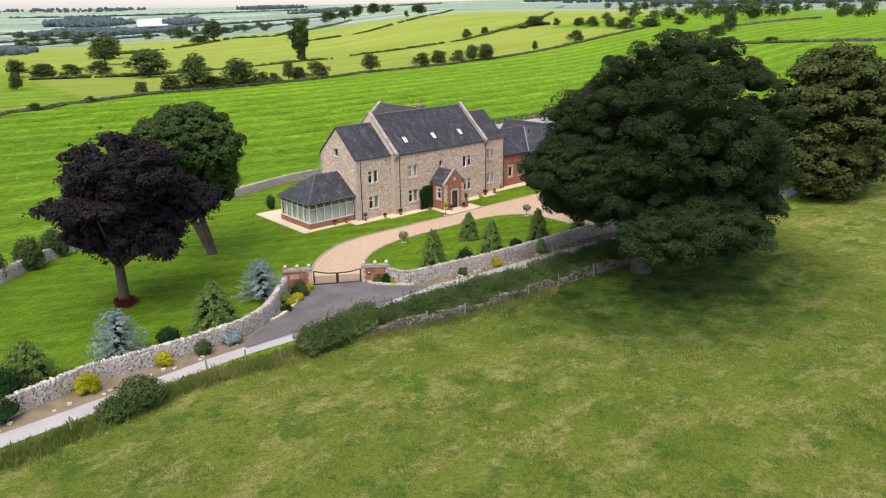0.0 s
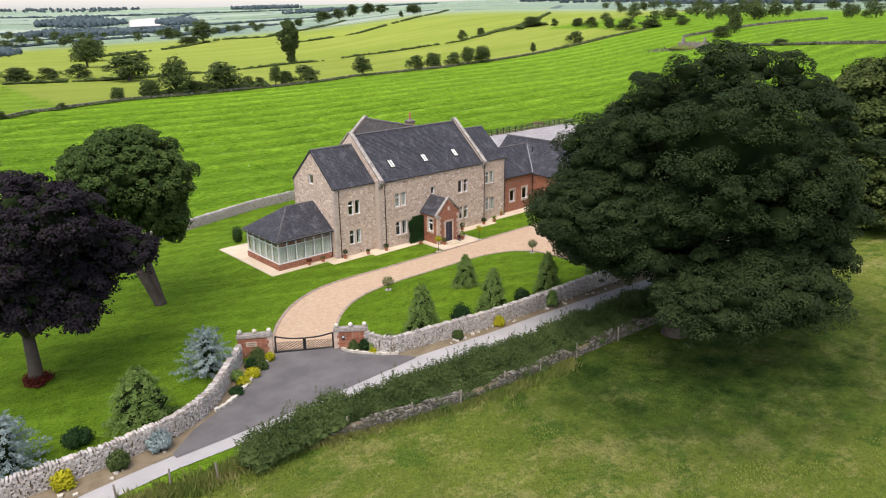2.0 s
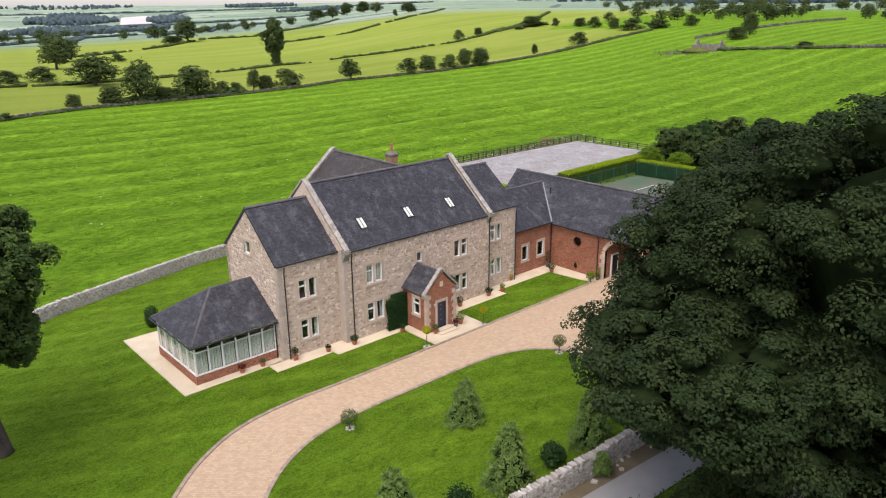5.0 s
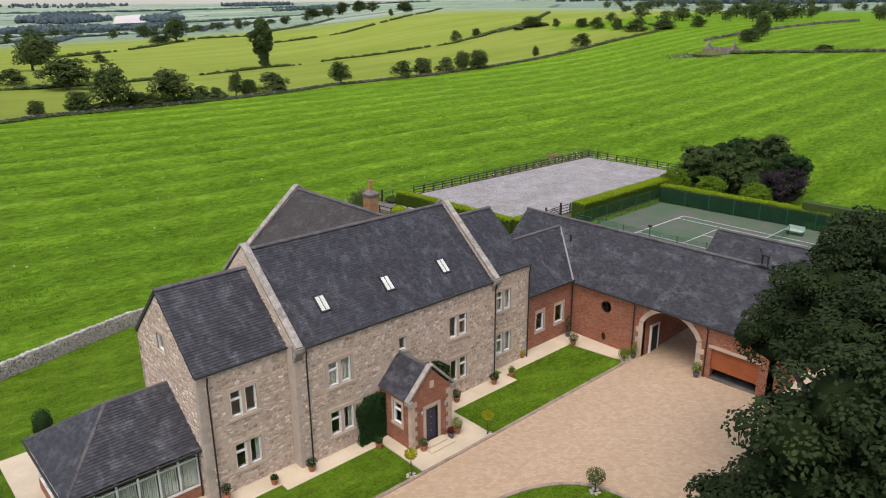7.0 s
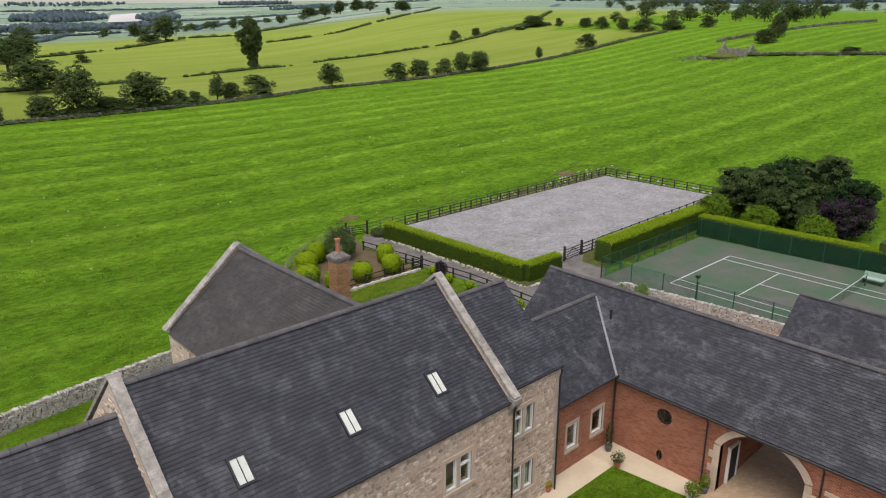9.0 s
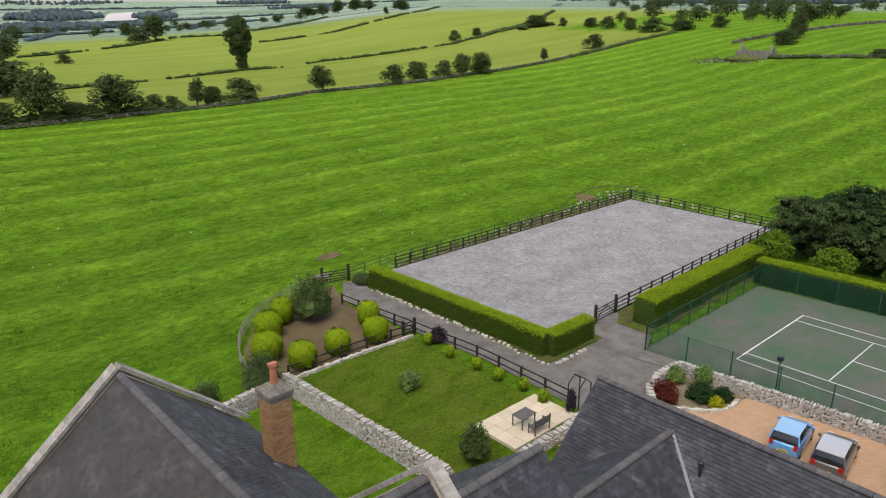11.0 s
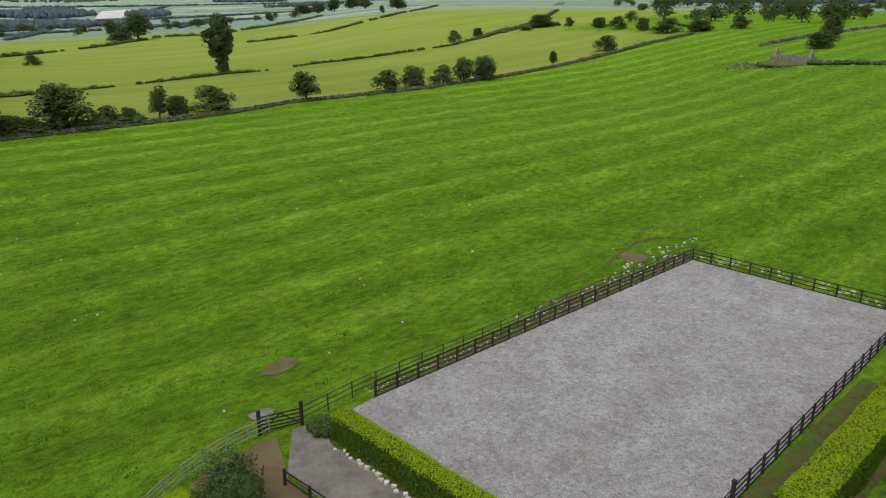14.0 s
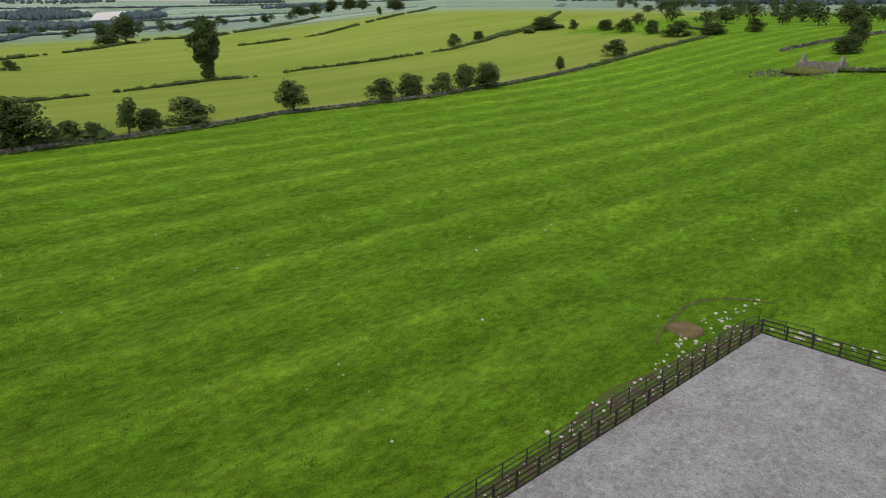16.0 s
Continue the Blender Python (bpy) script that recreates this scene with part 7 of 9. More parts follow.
drape("court_margin", [(93.4, 82.6), (95.0, 82.5), (95.4, 79.4), (93.9, 79.2)], PATH, "pale gritty margin beside the court", "path", 0.10)
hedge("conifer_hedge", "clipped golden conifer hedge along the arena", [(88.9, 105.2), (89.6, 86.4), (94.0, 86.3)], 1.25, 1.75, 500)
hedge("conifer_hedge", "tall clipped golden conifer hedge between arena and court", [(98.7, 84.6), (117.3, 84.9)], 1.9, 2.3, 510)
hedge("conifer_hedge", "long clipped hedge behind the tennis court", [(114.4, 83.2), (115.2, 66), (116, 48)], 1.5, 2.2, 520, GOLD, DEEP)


# ---- dry stone walls ----
OLDSTONE = pieces("mossy_dry_stone", [(0.06, 0.06, 0.045), (0.12, 0.105, 0.085), (0.24, 0.22, 0.19), (0.08, 0.085, 0.05), (0.15, 0.13, 0.105)], 0.95, 3.0, 0.5)


def dry_wall(name, label, pts, h, seed, singly=False, thick=0.42, cope=True, stone=DRYSTONE, ragged=0.0):
    g = np.random.default_rng(seed)
    t = thing(name, label, "wall", (*pts[0], land(*pts[0])), kind="structure")
    core = Mesh()
    x, y, a = along(pts, 0.5)
    for i in range(len(x)):
        z = land(x[i], y[i])
        c, s = math.cos(a[i]), math.sin(a[i])
        hw = thick / 2 - 0.06
        p = [(x[i] + c * u - s * v, y[i] + s * u + c * v) for u, v in ((-.3, -hw), (.3, -hw), (.3, hw), (-.3, hw))]
        core.prism([(*q, z - .3) for q in p], (0, 0, h + 0.2 - ragged * 0.5))
    part("core", core, SOIL, t)
    m = Mesh()
    for side in (-1, 1):
        z = 0.0
        while z < h - 0.05:
            rh = g.uniform(0.08, 0.15)
            x, y, a = along(pts, 0.165)
            k = len(x)
            off = g.uniform(-0.08, 0.08, k)
            x, y = x + np.cos(a) * off, y + np.sin(a) * off
            d = side * (thick / 2 - 0.08 + g.uniform(-.02, .03, k)) * (1.12 - 0.2 * z / h)
            px, py = x - np.sin(a) * d, y + np.cos(a) * d
            ok = np.ones(k, bool) if not ragged else (z < h - ragged * (0.5 + 0.5 * np.sin(x * 1.1) * np.sin(x * 0.37 + 1)))
            c = np.stack([px, py, heights(x, y) + z + rh / 2], 1)[ok]
            hf = np.stack([g.uniform(.05, .105, k), np.full(k, .09), rh / 2 * g.uniform(0.75, 1.15, k)], 1)[ok]
            stones(m, c, hf, a[ok] + g.normal(0, .06, ok.sum()), 0.22, g)
            z += rh
    part("stone_courses", m, stone, t, "rough pale limestone courses", kind="stuff")
    if cope:
        x, y, a = along(pts, 0.17)
        k = len(x)
        c = np.stack([x, y, heights(x, y) + h + 0.10], 1)
        hf = np.stack([g.uniform(.035, .085, k), g.uniform(.15, .23, k), g.uniform(.07, .15, k)], 1)
        aa = a + g.normal(0, .12, k)
        near = np.full(k, singly)
        if singly:
            near = np.arange(k) < 300
            for i in np.nonzero(near)[0]:
                sm = Mesh()
                stones(sm, c[i:i + 1], hf[i:i + 1], aa[i:i + 1], 0.25, g)
                part("coping_stone", sm, stone, t)
        if (~near).any():
            sm = Mesh()
            stones(sm, c[~near], hf[~near], aa[~near], 0.25, g)
            part("coping_stones", sm, stone, t, kind="stuff")
    return t


dry_wall("wall_lane_east", "pale dry-stone garden wall with upright coping stones", WALL_R, 1.1, 601, True)
dry_wall("wall_lane_west", "pale dry-stone garden wall curving to the gate pier", WALL_L, 1.1, 602, True)
dry_wall("wall_field", "long pale dry-stone wall between lawn and field", [(14, 75.5), (22, 80.5), (36, 87.9), (45.5, 91.2), (50.4, 92.6), (57.2, 93.5), (60.6, 93.9), (68.5, 94.6), (73.8, 95.3)], 1.0, 603)
dry_wall("wall_boundary", "grey dry-stone boundary wall below bushes", [(-12, 56), (2, 65.5), (9.9, 71.6), (14, 75.5)], 1.1, 604)
dry_wall("wall_garden", "pale dry-stone wall dividing the rear gardens", [(74.3, 95.3), (74.6, 88), (74.9, 80.5)], 1.1, 605)
dry_wall("wall_south", "tumbledown dry-stone field wall overgrown beside the lane", [(26.5, 38.9), (28.0, 38.3), (30.9, 37.3), (34, 36.5), (37.3, 36.1), (40.1, 35.8), (43.8, 35.7), (50.6, 35.4), (58, 34.9)], 0.85, 606, False, 0.45, False, OLDSTONE, 0.45)
dry_wall("wall_court", "pale dry-stone retaining wall beside the court", [(88.2, 77.3), (89.4, 78.3), (91.3, 78.9), (93.7, 78.9), (94.3, 74), (94.9, 68), (95.2, 62), (95.3, 56)], 0.75, 607)
dry_wall("wall_terrace", "low pale dry-stone wall beside the rear terrace", [(79.0, 79.5), (82.4, 79.3), (84.6, 79.6)], 0.5, 608)
# low stone edging of the beds
for name, pts in (("bed_edging", [(29.3, 51.0), (28.9, 50.5), (27.8, 49.6), (26.4, 48.3), (24.5, 46.7), (23.0, 46.1)]), ("bed_edging", [(33.5, 48.3), (33.6, 47.4), (34.2, 46.4), (34.9, 45.4), (35.7, 44.6)]), ("bed_edging", [(84.6, 94.85), (80, 95.5), (75.0, 96.2)]), ("bed_edging", [(89.2, 77.5), (89.7, 76.4), (90.8, 75.0), (92.0, 74.4), (93.2, 74.5)])):
    m = Mesh()
    x, y, a = along(rounded(pts, 1), 0.26)
    k = len(x)
    stones(m, np.stack([x, y, heights(x, y) + 0.13], 1), np.stack([rng.uniform(.1, .15, k), rng.uniform(.08, .13, k), rng.uniform(.08, .14, k)], 1), a, 0.3)
    solid(name, m, WHITE_STONE, "row of pale stones edging the planting bed", "stone edging", kind="structure")
# loose stones
for i in range(46):
    x = rng.uniform(37, 56) if i < 26 else rng.uniform(4, 20)
    y = np.interp(x, [p[0] for p in LANE_N], [p[1] for p in LANE_N]) + rng.uniform(0.15, 0.75)
    m = Mesh()
    r = rng.uniform(0.05, 0.15)
    stones(m, np.array([[x, y, land(x, y) + r * 0.45 + .05]]), np.array([[r, r * .75, r * .45]]), np.array([rng.uniform(0, 3)]), 0.3)
    solid("verge_stone", m, WHITE_STONE, "pale limestone lump on the soil verge", "stone", "stones along the verge")
x, y, a = along([(88.0, 104.4), (88.2, 98.9), (88.35, 93.2), (88.4, 85.6), (89.0, 85.0), (92, 85.0)], 0.42)
for i in range(len(x)):
    m = Mesh()
    r = rng.uniform(0.07, 0.15)
    stones(m, np.array([[x[i] + rng.uniform(-.2, .2), y[i], land(x[i], y[i]) + r * 0.5 + .04]]), np.array([[r, r * .8, r * .65]]), np.array([rng.uniform(0, 3)]), 0.3)
    solid("path_stone", m, WHITE_STONE, "whitish stone edging the gravel path", "stone", "white stones along the path")


# ---- fences ----
def fence(name, label, pts, h, rails, gap, post=0.12, rail=0.085, material=DARKWOOD, lean=0.0):
    t = thing(name, label, "fence", (*pts[0], land(*pts[0])))
    p = np.asarray(pts, float)
    seg = np.hypot(*(p[1:] - p[:-1]).T)
    s = np.concatenate([[0], np.cumsum(seg)])
    n = max(1, round(s[-1] / gap))
    d = np.linspace(0, s[-1], n + 1)
    x, y = np.interp(d, s, p[:, 0]), np.interp(d, s, p[:, 1])
    z = heights(x, y)
    for i in range(n + 1):
        j = max(0, i - 1)
        a = math.atan2(y[j + 1] - y[j], x[j + 1] - x[j])
        m = Mesh()
        m.beam((x[i], y[i], z[i] - .2), (x[i] + rng.normal(0, lean), y[i] + rng.normal(0, lean), z[i] + h), post, post, (math.cos(a), math.sin(a), 0))
        part("post", m, material, t)
        if i < n:
            for r in rails:
                m = Mesh()
                m.beam((x[i], y[i], z[i] + r), (x[i + 1], y[i + 1], z[i + 1] + r), 0.04, rail)
                part("rail", m, material, t)
    return t


RAILS = (0.08, 0.42, 0.78, 1.14)
fence("arena_fence", "black post-and-rail fence round the riding arena", [(92.9, 107.2), (131.0, 107.2)], 1.2, RAILS, 1.75)
fence("arena_fence", "black post-and-rail fence round the riding arena", [(131.0, 107.2), (131.3, 88.8)], 1.2, RAILS, 1.8)
fence("arena_fence", "black post-and-rail fence round the riding arena", [(131.3, 88.8), (116, 88.2), (99.4, 87.55)], 1.2, (0.08, 0.4, 0.75, 1.1), 1.75)
fence("field_fence", "black iron estate railing along the field", [(88.0, 107.7), (92.5, 108.2), (131.6, 108.2), (132.2, 104)], 1.15, (0.4, 0.75, 1.1), 1.9, 0.06, 0.045, BLACK)
fence("path_fence", "black post-and-rail fence along the gravel path", [(84.3, 103.4), (85.1, 95.4)], 1.0, (0.45, 0.92), 1.9)
fence("path_fence", "black post-and-rail fence along the gravel path", [(85.1, 95.4), (85.7, 88.8), (85.5, 81.2)], 1.0, (0.45, 0.92), 1.9)
fence("bed_fence", "black post-and-rail fence between bed and lawn", [(84.9, 95.1), (75.2, 96.5)], 1.05, (0.4, 0.9), 1.95)
fence("curved_fence", "grey weathered curved railing round the bed", rounded([(86.1, 108.1), (82.0, 107.9), (77.2, 106.0), (74.6, 102.7), (73.2, 98.8), (73.6, 96.2)], 2), 1.1, (0.3, 0.6, 0.85, 1.08), 1.3, 0.05, 0.035, POSTWOOD)
for i, (x, y) in enumerate(((20.1, 39.4), (18.1, 40.5), (15.7, 41.0), (24.0, 39.2), (27.3, 38.5), (30.9, 37.15), (33.8, 36.2), (37.3, 35.95), (40.1, 35.5), (43.7, 35.4), (48.0, 35.1), (7.2, 39.6), (11.0, 40.4))):
    m = Mesh()
    z = land(x, y)
    m.tube([(x, y, z - .2), (x + rng.normal(0, .03), y + rng.normal(0, .03), z + 1.12)], [0.055, 0.05], 8)
    solid("fence_post", m, POSTWOOD, "weathered round wooden fence post on the verge", "post", "old fence posts beside the lane")


def gate(name, label, a, b, h, bars, material=DARKWOOD, posts=1.5, brace=True):
    za, zb = land(*a), land(*b)
    t = thing(name, label, "gate", (*a, za))
    for q, z in ((a, za), (b, zb)):
        m = Mesh()
        m.beam((*q, z - .2), (*q, z + posts), 0.17)
        m.beam((*q, z + posts), (*q, z + posts + 0.05), 0.21)
        part("gate_post", m, material, t)
    a, b = Vector((*a, za)), Vector((*b, zb))
    d = (b - a).normalized() * 0.12
    for r in bars:
        m = Mesh()
        m.beam(a + d + Vector((0, 0, r)), b - d + Vector((0, 0, r)), 0.03, 0.08)
        part("bar", m, material, t)
    if brace:
        m = Mesh()
        mid = (a + b) / 2
        m.beam(a + d + Vector((0, 0, bars[0])), mid + Vector((0, 0, bars[-1])), 0.03, 0.07)
        m.beam(b - d + Vector((0, 0, bars[0])), mid + Vector((0, 0, bars[-1])), 0.03, 0.07)
        part("brace", m, material, t)
    return t


gate("field_gate", "black five-bar gate into the field", (85.6, 108.3), (87.9, 107.6), 1.1, (0.2, 0.4, 0.62, 0.86, 1.1))
gate("arena_gate", "black five-bar gate into the riding arena", (96.3, 87.3), (99.2, 87.5), 1.2, (0.2, 0.4, 0.65, 0.9, 1.15))
gate("yard_gate", "dark wooden gate beside the yard wall", (87.6, 77.5), (85.6, 78.9), 1.1, (0.2, 0.45, 0.7, 0.95), posts=1.3)
gate("path_gate", "small black gate between path and garden", (85.2, 95.4), (84.2, 95.5), 1.0, (0.2, 0.45, 0.7, 0.95), posts=1.15, brace=False)
# rose arch
t = thing("garden_arch", "dark rustic garden arch with a climber", "arch", (85.2, 80.4, -0.1))
for x, y in ((84.8, 80.9), (85.9, 80.9), (84.8, 80.1), (85.9, 80.1)):
    m = Mesh()
    m.tube([(x, y, -0.2), (x, y, 1.7)], [0.04, 0.04], 6)
    part("post", m, DARKWOOD, t)
m = Mesh()
for y in (80.1, 80.9):
    m.beam((84.8, y, 1.7), (85.35, y, 2.15), 0.05)
    m.beam((85.9, y, 1.7), (85.35, y, 2.15), 0.05)
m.beam((85.35, 80.1, 2.15), (85.35, 80.9, 2.15), 0.05)
part("top", m, DARKWOOD, t)
shrub("climber", "leafy brownish climber on the garden arch", 84.8, 80.6, 1.7, 0.7, PURPLE, 460, 0.1)

# ---- entrance piers and gates ----
GP = (-0.25)
for name, a, b, side in (("gate_pier", (27.75, 52.55), (29.72, 51.3), 0), ("gate_pier", (33.35, 48.9), (35.25, 47.55), 1)):
    a, b = np.array(a), np.array(b)
    L = np.linalg.norm(b - a)
    u = (b - a) / L
    nn = np.array((u[1], -u[0]))
    f = Face((*(a + nn * 0.22), GP), (*u, 0), (*nn, 0))
    pier = thing(name, "red brick gate pier with stone cap and three stone balls", "gate pier", (*a, GP), "gate piers")
    m = Mesh()
    f.box(m, 0, L, -0.4, 1.5, -0.45, 0)
    part("body", m, BRICK, pier, "red brick pier")
    m = Mesh()
    f.box(m, -0.07, L + .07, 1.5, 1.62, -0.52, 0.07)
    f.box(m, -0.03, L + .03, 1.62, 1.72, -0.48, 0.03)
    part("cap", m, COPING, pier, "pale stone cap")
    for k in range(6):
        m = Mesh()
        w = 0.3 if k % 2 else 0.2
        q = (L - w, L + .03) if side == 0 else (-.03, w)
        f.box(m, *q, k * .25 + .005, k * .25 + .245, -0.47, 0.03)
        part("quoin", m, ASHLAR, pier)
    for k in range(3):
        c = f.pt(0.17 + (L - 0.34) * k / 2, 1.70, -0.22)
        m = Mesh()
        m.lathe([(0.09, 0.0), (0.07, 0.05)] + [(0.17 * math.sin(t), 0.21 - 0.17 * math.cos(t)) for t in np.linspace(0.35, 3.05, 9)], *c, 16)
        part("ball", m, WHITE_STONE, pier, "pale stone ball finial", soft=True)
    m = Mesh()
    if side == 0:
        f.box(m, 0.55, 1.3, 0.85, 1.2, 0, 0.03)
        pl_ = part("plaque", m, ASHLAR, pier, "carved stone name plaque")
        m = Mesh()
        f.box(m, 0.65, 1.2, 1.06, 1.12, 0.03, 0.036)
        f.box(m, 0.72, 1.12, 0.93, 0.99, 0.03, 0.036)
        part("lettering", m, plain("cut_letters", (0.22, 0.15, 0.10), (0.25, 0.18, 0.12), 3, 20), pl_, "worn unreadable lettering")
    else:
        f.box(m, 0.5, 0.75, 0.85, 1.2, 0, 0.05)
        bx = part("intercom", m, BLACK, pier, "black intercom box")
        m = Mesh()
        f.box(m, 0.55, 0.7, 1.05, 1.15, 0.05, 0.055)
        part("speaker_grille", m, WHITE, bx)
ga, gb = Vector((29.85, 51.2, GP)), Vector((33.3, 48.95, GP))
gd_ = (gb - ga)
entrance = thing("entrance_gate", "pair of black gates with diagonal slats and dipped tops", "gate", tuple(ga))
for k in range(2):
    p0, p1 = ga + gd_ * (0.5 * k + 0.012), ga + gd_ * (0.5 * k + 0.488)
    h0, h1 = (1.38, 1.12) if k == 0 else (1.12, 1.38)
    top = lambda s: h0 + (h1 - h0) * s - 0.09 * math.sin(math.pi * s)
    m = Mesh()
    for p, h in ((p0, h0), (p1, h1)):
        m.beam(p + Vector((0, 0, 0.06)), p + Vector((0, 0, h)), 0.09)
    m.beam(p0 + Vector((0, 0, 0.13)), p1 + Vector((0, 0, 0.13)), 0.06, 0.14)
    for i in range(8):
        a, b = i / 8, (i + 1) / 8
        m.beam(p0.lerp(p1, a) + Vector((0, 0, top(a))), p0.lerp(p1, b) + Vector((0, 0, top(b))), 0.06, 0.09)
    leaf_ = part("gate_leaf", m, BLACK, entrance, "black framed gate leaf")
    L = (p1 - p0).length
    for i in range(14):
        s0 = -0.55 + 1.5 * i / 13
        # slat rises away from the meeting stile
        q0, z0, q1, z1 = s0 * L, 0.2, s0 * L + 1.15, 0.2 + 0.72
        def clip(q):
            return min(max(q, 0.0), L)
        qa, qb = clip(q0), clip(q1)
        za, zb = z0 + (qa - q0) * (z1 - z0) / (q1 - q0), z0 + (qb - q0) * (z1 - z0) / (q1 - q0)
        if k == 0:
            qa, qb = L - qa, L - qb
        lim = top(qb / L) - 0.03
        if zb > lim:
            f_ = (lim - za) / (zb - za) if zb != za else 0
            qb, zb = qa + (qb - qa) * f_, lim
        if abs(qb - qa) < 0.06:
            continue
        m = Mesh()
        d = (p1 - p0).normalized()
        m.beam(p0 + d * qa + Vector((0, 0, za)), p0 + d * qb + Vector((0, 0, zb)), 0.03, 0.04)
        part("slat", m, DARKWOOD, leaf_)

# ---- tennis court fence, net, lamp ----
def netting(name, tint):
    m, n, p = nodes_of(name, 0.7)
    p.inputs["Base Color"].default_value = (*tint, 1)
    t = n.nodes.new("ShaderNodeBsdfTransparent")
    mx = n.nodes.new("ShaderNodeMixShader")
    v = position(n)
    n.links.new(maths(n, "ADD", maths(n, "MULTIPLY", noise_of(n, v, 1.2, 3.0), 0.08), 0.09), mx.inputs["Fac"])
    n.links.new(t.outputs["BSDF"], mx.inputs[1])
    n.links.new(p.outputs["BSDF"], mx.inputs[2])
    n.links.new(mx.outputs["Shader"], n.nodes["Material Output"].inputs["Surface"])
    return m


NETTING = netting("green_mesh", (0.012, 0.085, 0.048))
cf = thing("court_fence", "green steel mesh fence round the tennis court", "fence", (95.1, 82.2, -0.1))
for pts, n in (([(95.15, 82.2), (113.1, 82.4)], 6), ([(95.15, 82.2), (95.9, 66), (95.7, 46)], 12), ([(113.1, 82.4), (114.2, 66), (115, 46)], 12)):
    p = np.asarray(pts, float)
    s = np.concatenate([[0], np.cumsum(np.hypot(*(p[1:] - p[:-1]).T))])
    d = np.linspace(0, s[-1], n + 1)
    x, y = np.interp(d, s, p[:, 0]), np.interp(d, s, p[:, 1])
    for i in range(n + 1):
        m = Mesh()
        m.tube([(x[i], y[i], -0.2), (x[i], y[i], 2.0)], [0.045, 0.045], 8)
        part("post", m, NET_GREEN, cf)
        if i < n:
            m = Mesh()
            a, b = Vector((x[i], y[i], 0)), Vector((x[i + 1], y[i + 1], 0))
            m.beam(a + Vector((0, 0, 0.93)), b + Vector((0, 0, 0.93)), 0.006, 1.9)
            part("mesh_panel", m, NETTING, cf)
            m = Mesh()
            m.beam(a + Vector((0, 0, 1.92)), b + Vector((0, 0, 1.92)), 0.025, 0.025)
            part("top_wire", m, NET_GREEN, cf)
net = thing("tennis_net", "sagging dark tennis net with a white headband", "tennis net", (103.9, 65.36, 0))
for x in (97.55, 110.32):
    m = Mesh()
    m.tube([(x, 65.36, -0.1), (x, 65.36, 1.12)], [0.05, 0.05], 8)
    part("post", m, NET_GREEN, net)
m = Mesh()
m.beam((97.55, 65.36, 0.52), (110.32, 65.36, 0.52), 0.01, 0.92)
part("mesh", m, netting("dark_net", (0.02, 0.02, 0.02)), net)
m = Mesh()
m.beam((97.55, 65.36, 1.0), (103.9, 65.36, 0.94), 0.03, 0.07)
m.beam((103.9, 65.36, 0.94), (110.32, 65.36, 1.0), 0.03, 0.07)
part("headband", m, LINE, net)
bench = thing("court_bench", "pale green bench beside the net", "bench", (111.4, 65.2, 0))
part("seat", Mesh().box(110.9, 111.6, 64.2, 65.9, 0.42, 0.5), plain("pale_green_paint", (0.30, 0.40, 0.32), (0.34, 0.44, 0.36), 3, 20), bench)
part("backrest", Mesh().box(111.55, 111.62, 64.2, 65.9, 0.5, 0.95), plain("pale_green_paint", (0.30, 0.40, 0.32), (0.34, 0.44, 0.36), 3, 20), bench)
for y in (64.3, 65.8):
    part("leg", Mesh().box(110.95, 111.6, y - .04, y + .04, 0, 0.42), NET_GREEN, bench)
lamp = thing("court_lamp", "black floodlight on a green post", "lamp", (96.1, 73.5, -0.1))
m = Mesh()
m.tube([(96.1, 73.5, -0.15), (96.1, 73.5, 2.1)], [0.05, 0.045], 8)
part("pole", m, NET_GREEN, lamp)
m = Mesh()
m.box(95.95, 96.25, 73.35, 73.65, 2.1, 2.35)
part("lamp_head", m, BLACK, lamp)


# ---- hedgerow and rank grass along the lane ----
for i, x in enumerate(np.concatenate([[22.6, 24.2, 25.6], np.arange(27.2, 60, 1.55)])):
    y = np.interp(x, [22, 26, 30, 34.4, 39.6, 47.2, 53.4, 60], [39.4, 39.9, 39.9, 39.3, 38.3, 38.0, 37.7, 37.2]) + rng.uniform(-.25, .25)
    big = i < 4
    shrub("hedgerow_bush", "wild green hedgerow bush along the lane" if not big else "tall wild green bush at the end of the hedgerow", x, y, rng.uniform(1.9, 2.3) if big else rng.uniform(1.2, 1.75), 3.0 if big else rng.uniform(2.3, 2.8), WILD, 700 + i, 0.12, "wild hedgerow beside the lane", 1.7, sprigs=40)
for i, x in enumerate(np.arange(25.5, 60, 1.5)):
    y = south_line(x) + rng.uniform(0.7, 1.1)
    shrub("bramble_bush", "low tangle of brambles and nettles behind the field wall", x, y, rng.uniform(0.8, 1.25), rng.uniform(1.7, 2.3), WILD, 770 + i, 0.1, "brambles behind the field wall", 1.2, sprigs=26)
shrub("hedgerow_bush", "wild green bush standing alone beside the lane", 11.2, 40.0, 1.9, 3.0, WILD, 760, 0.15, "wild hedgerow beside the lane", 1.6)
shrub("hedgerow_bush", "wild green bush standing alone beside the lane", 9.6, 39.6, 1.3, 2.2, WILD, 761, 0.15, "wild hedgerow beside the lane", 1.4)


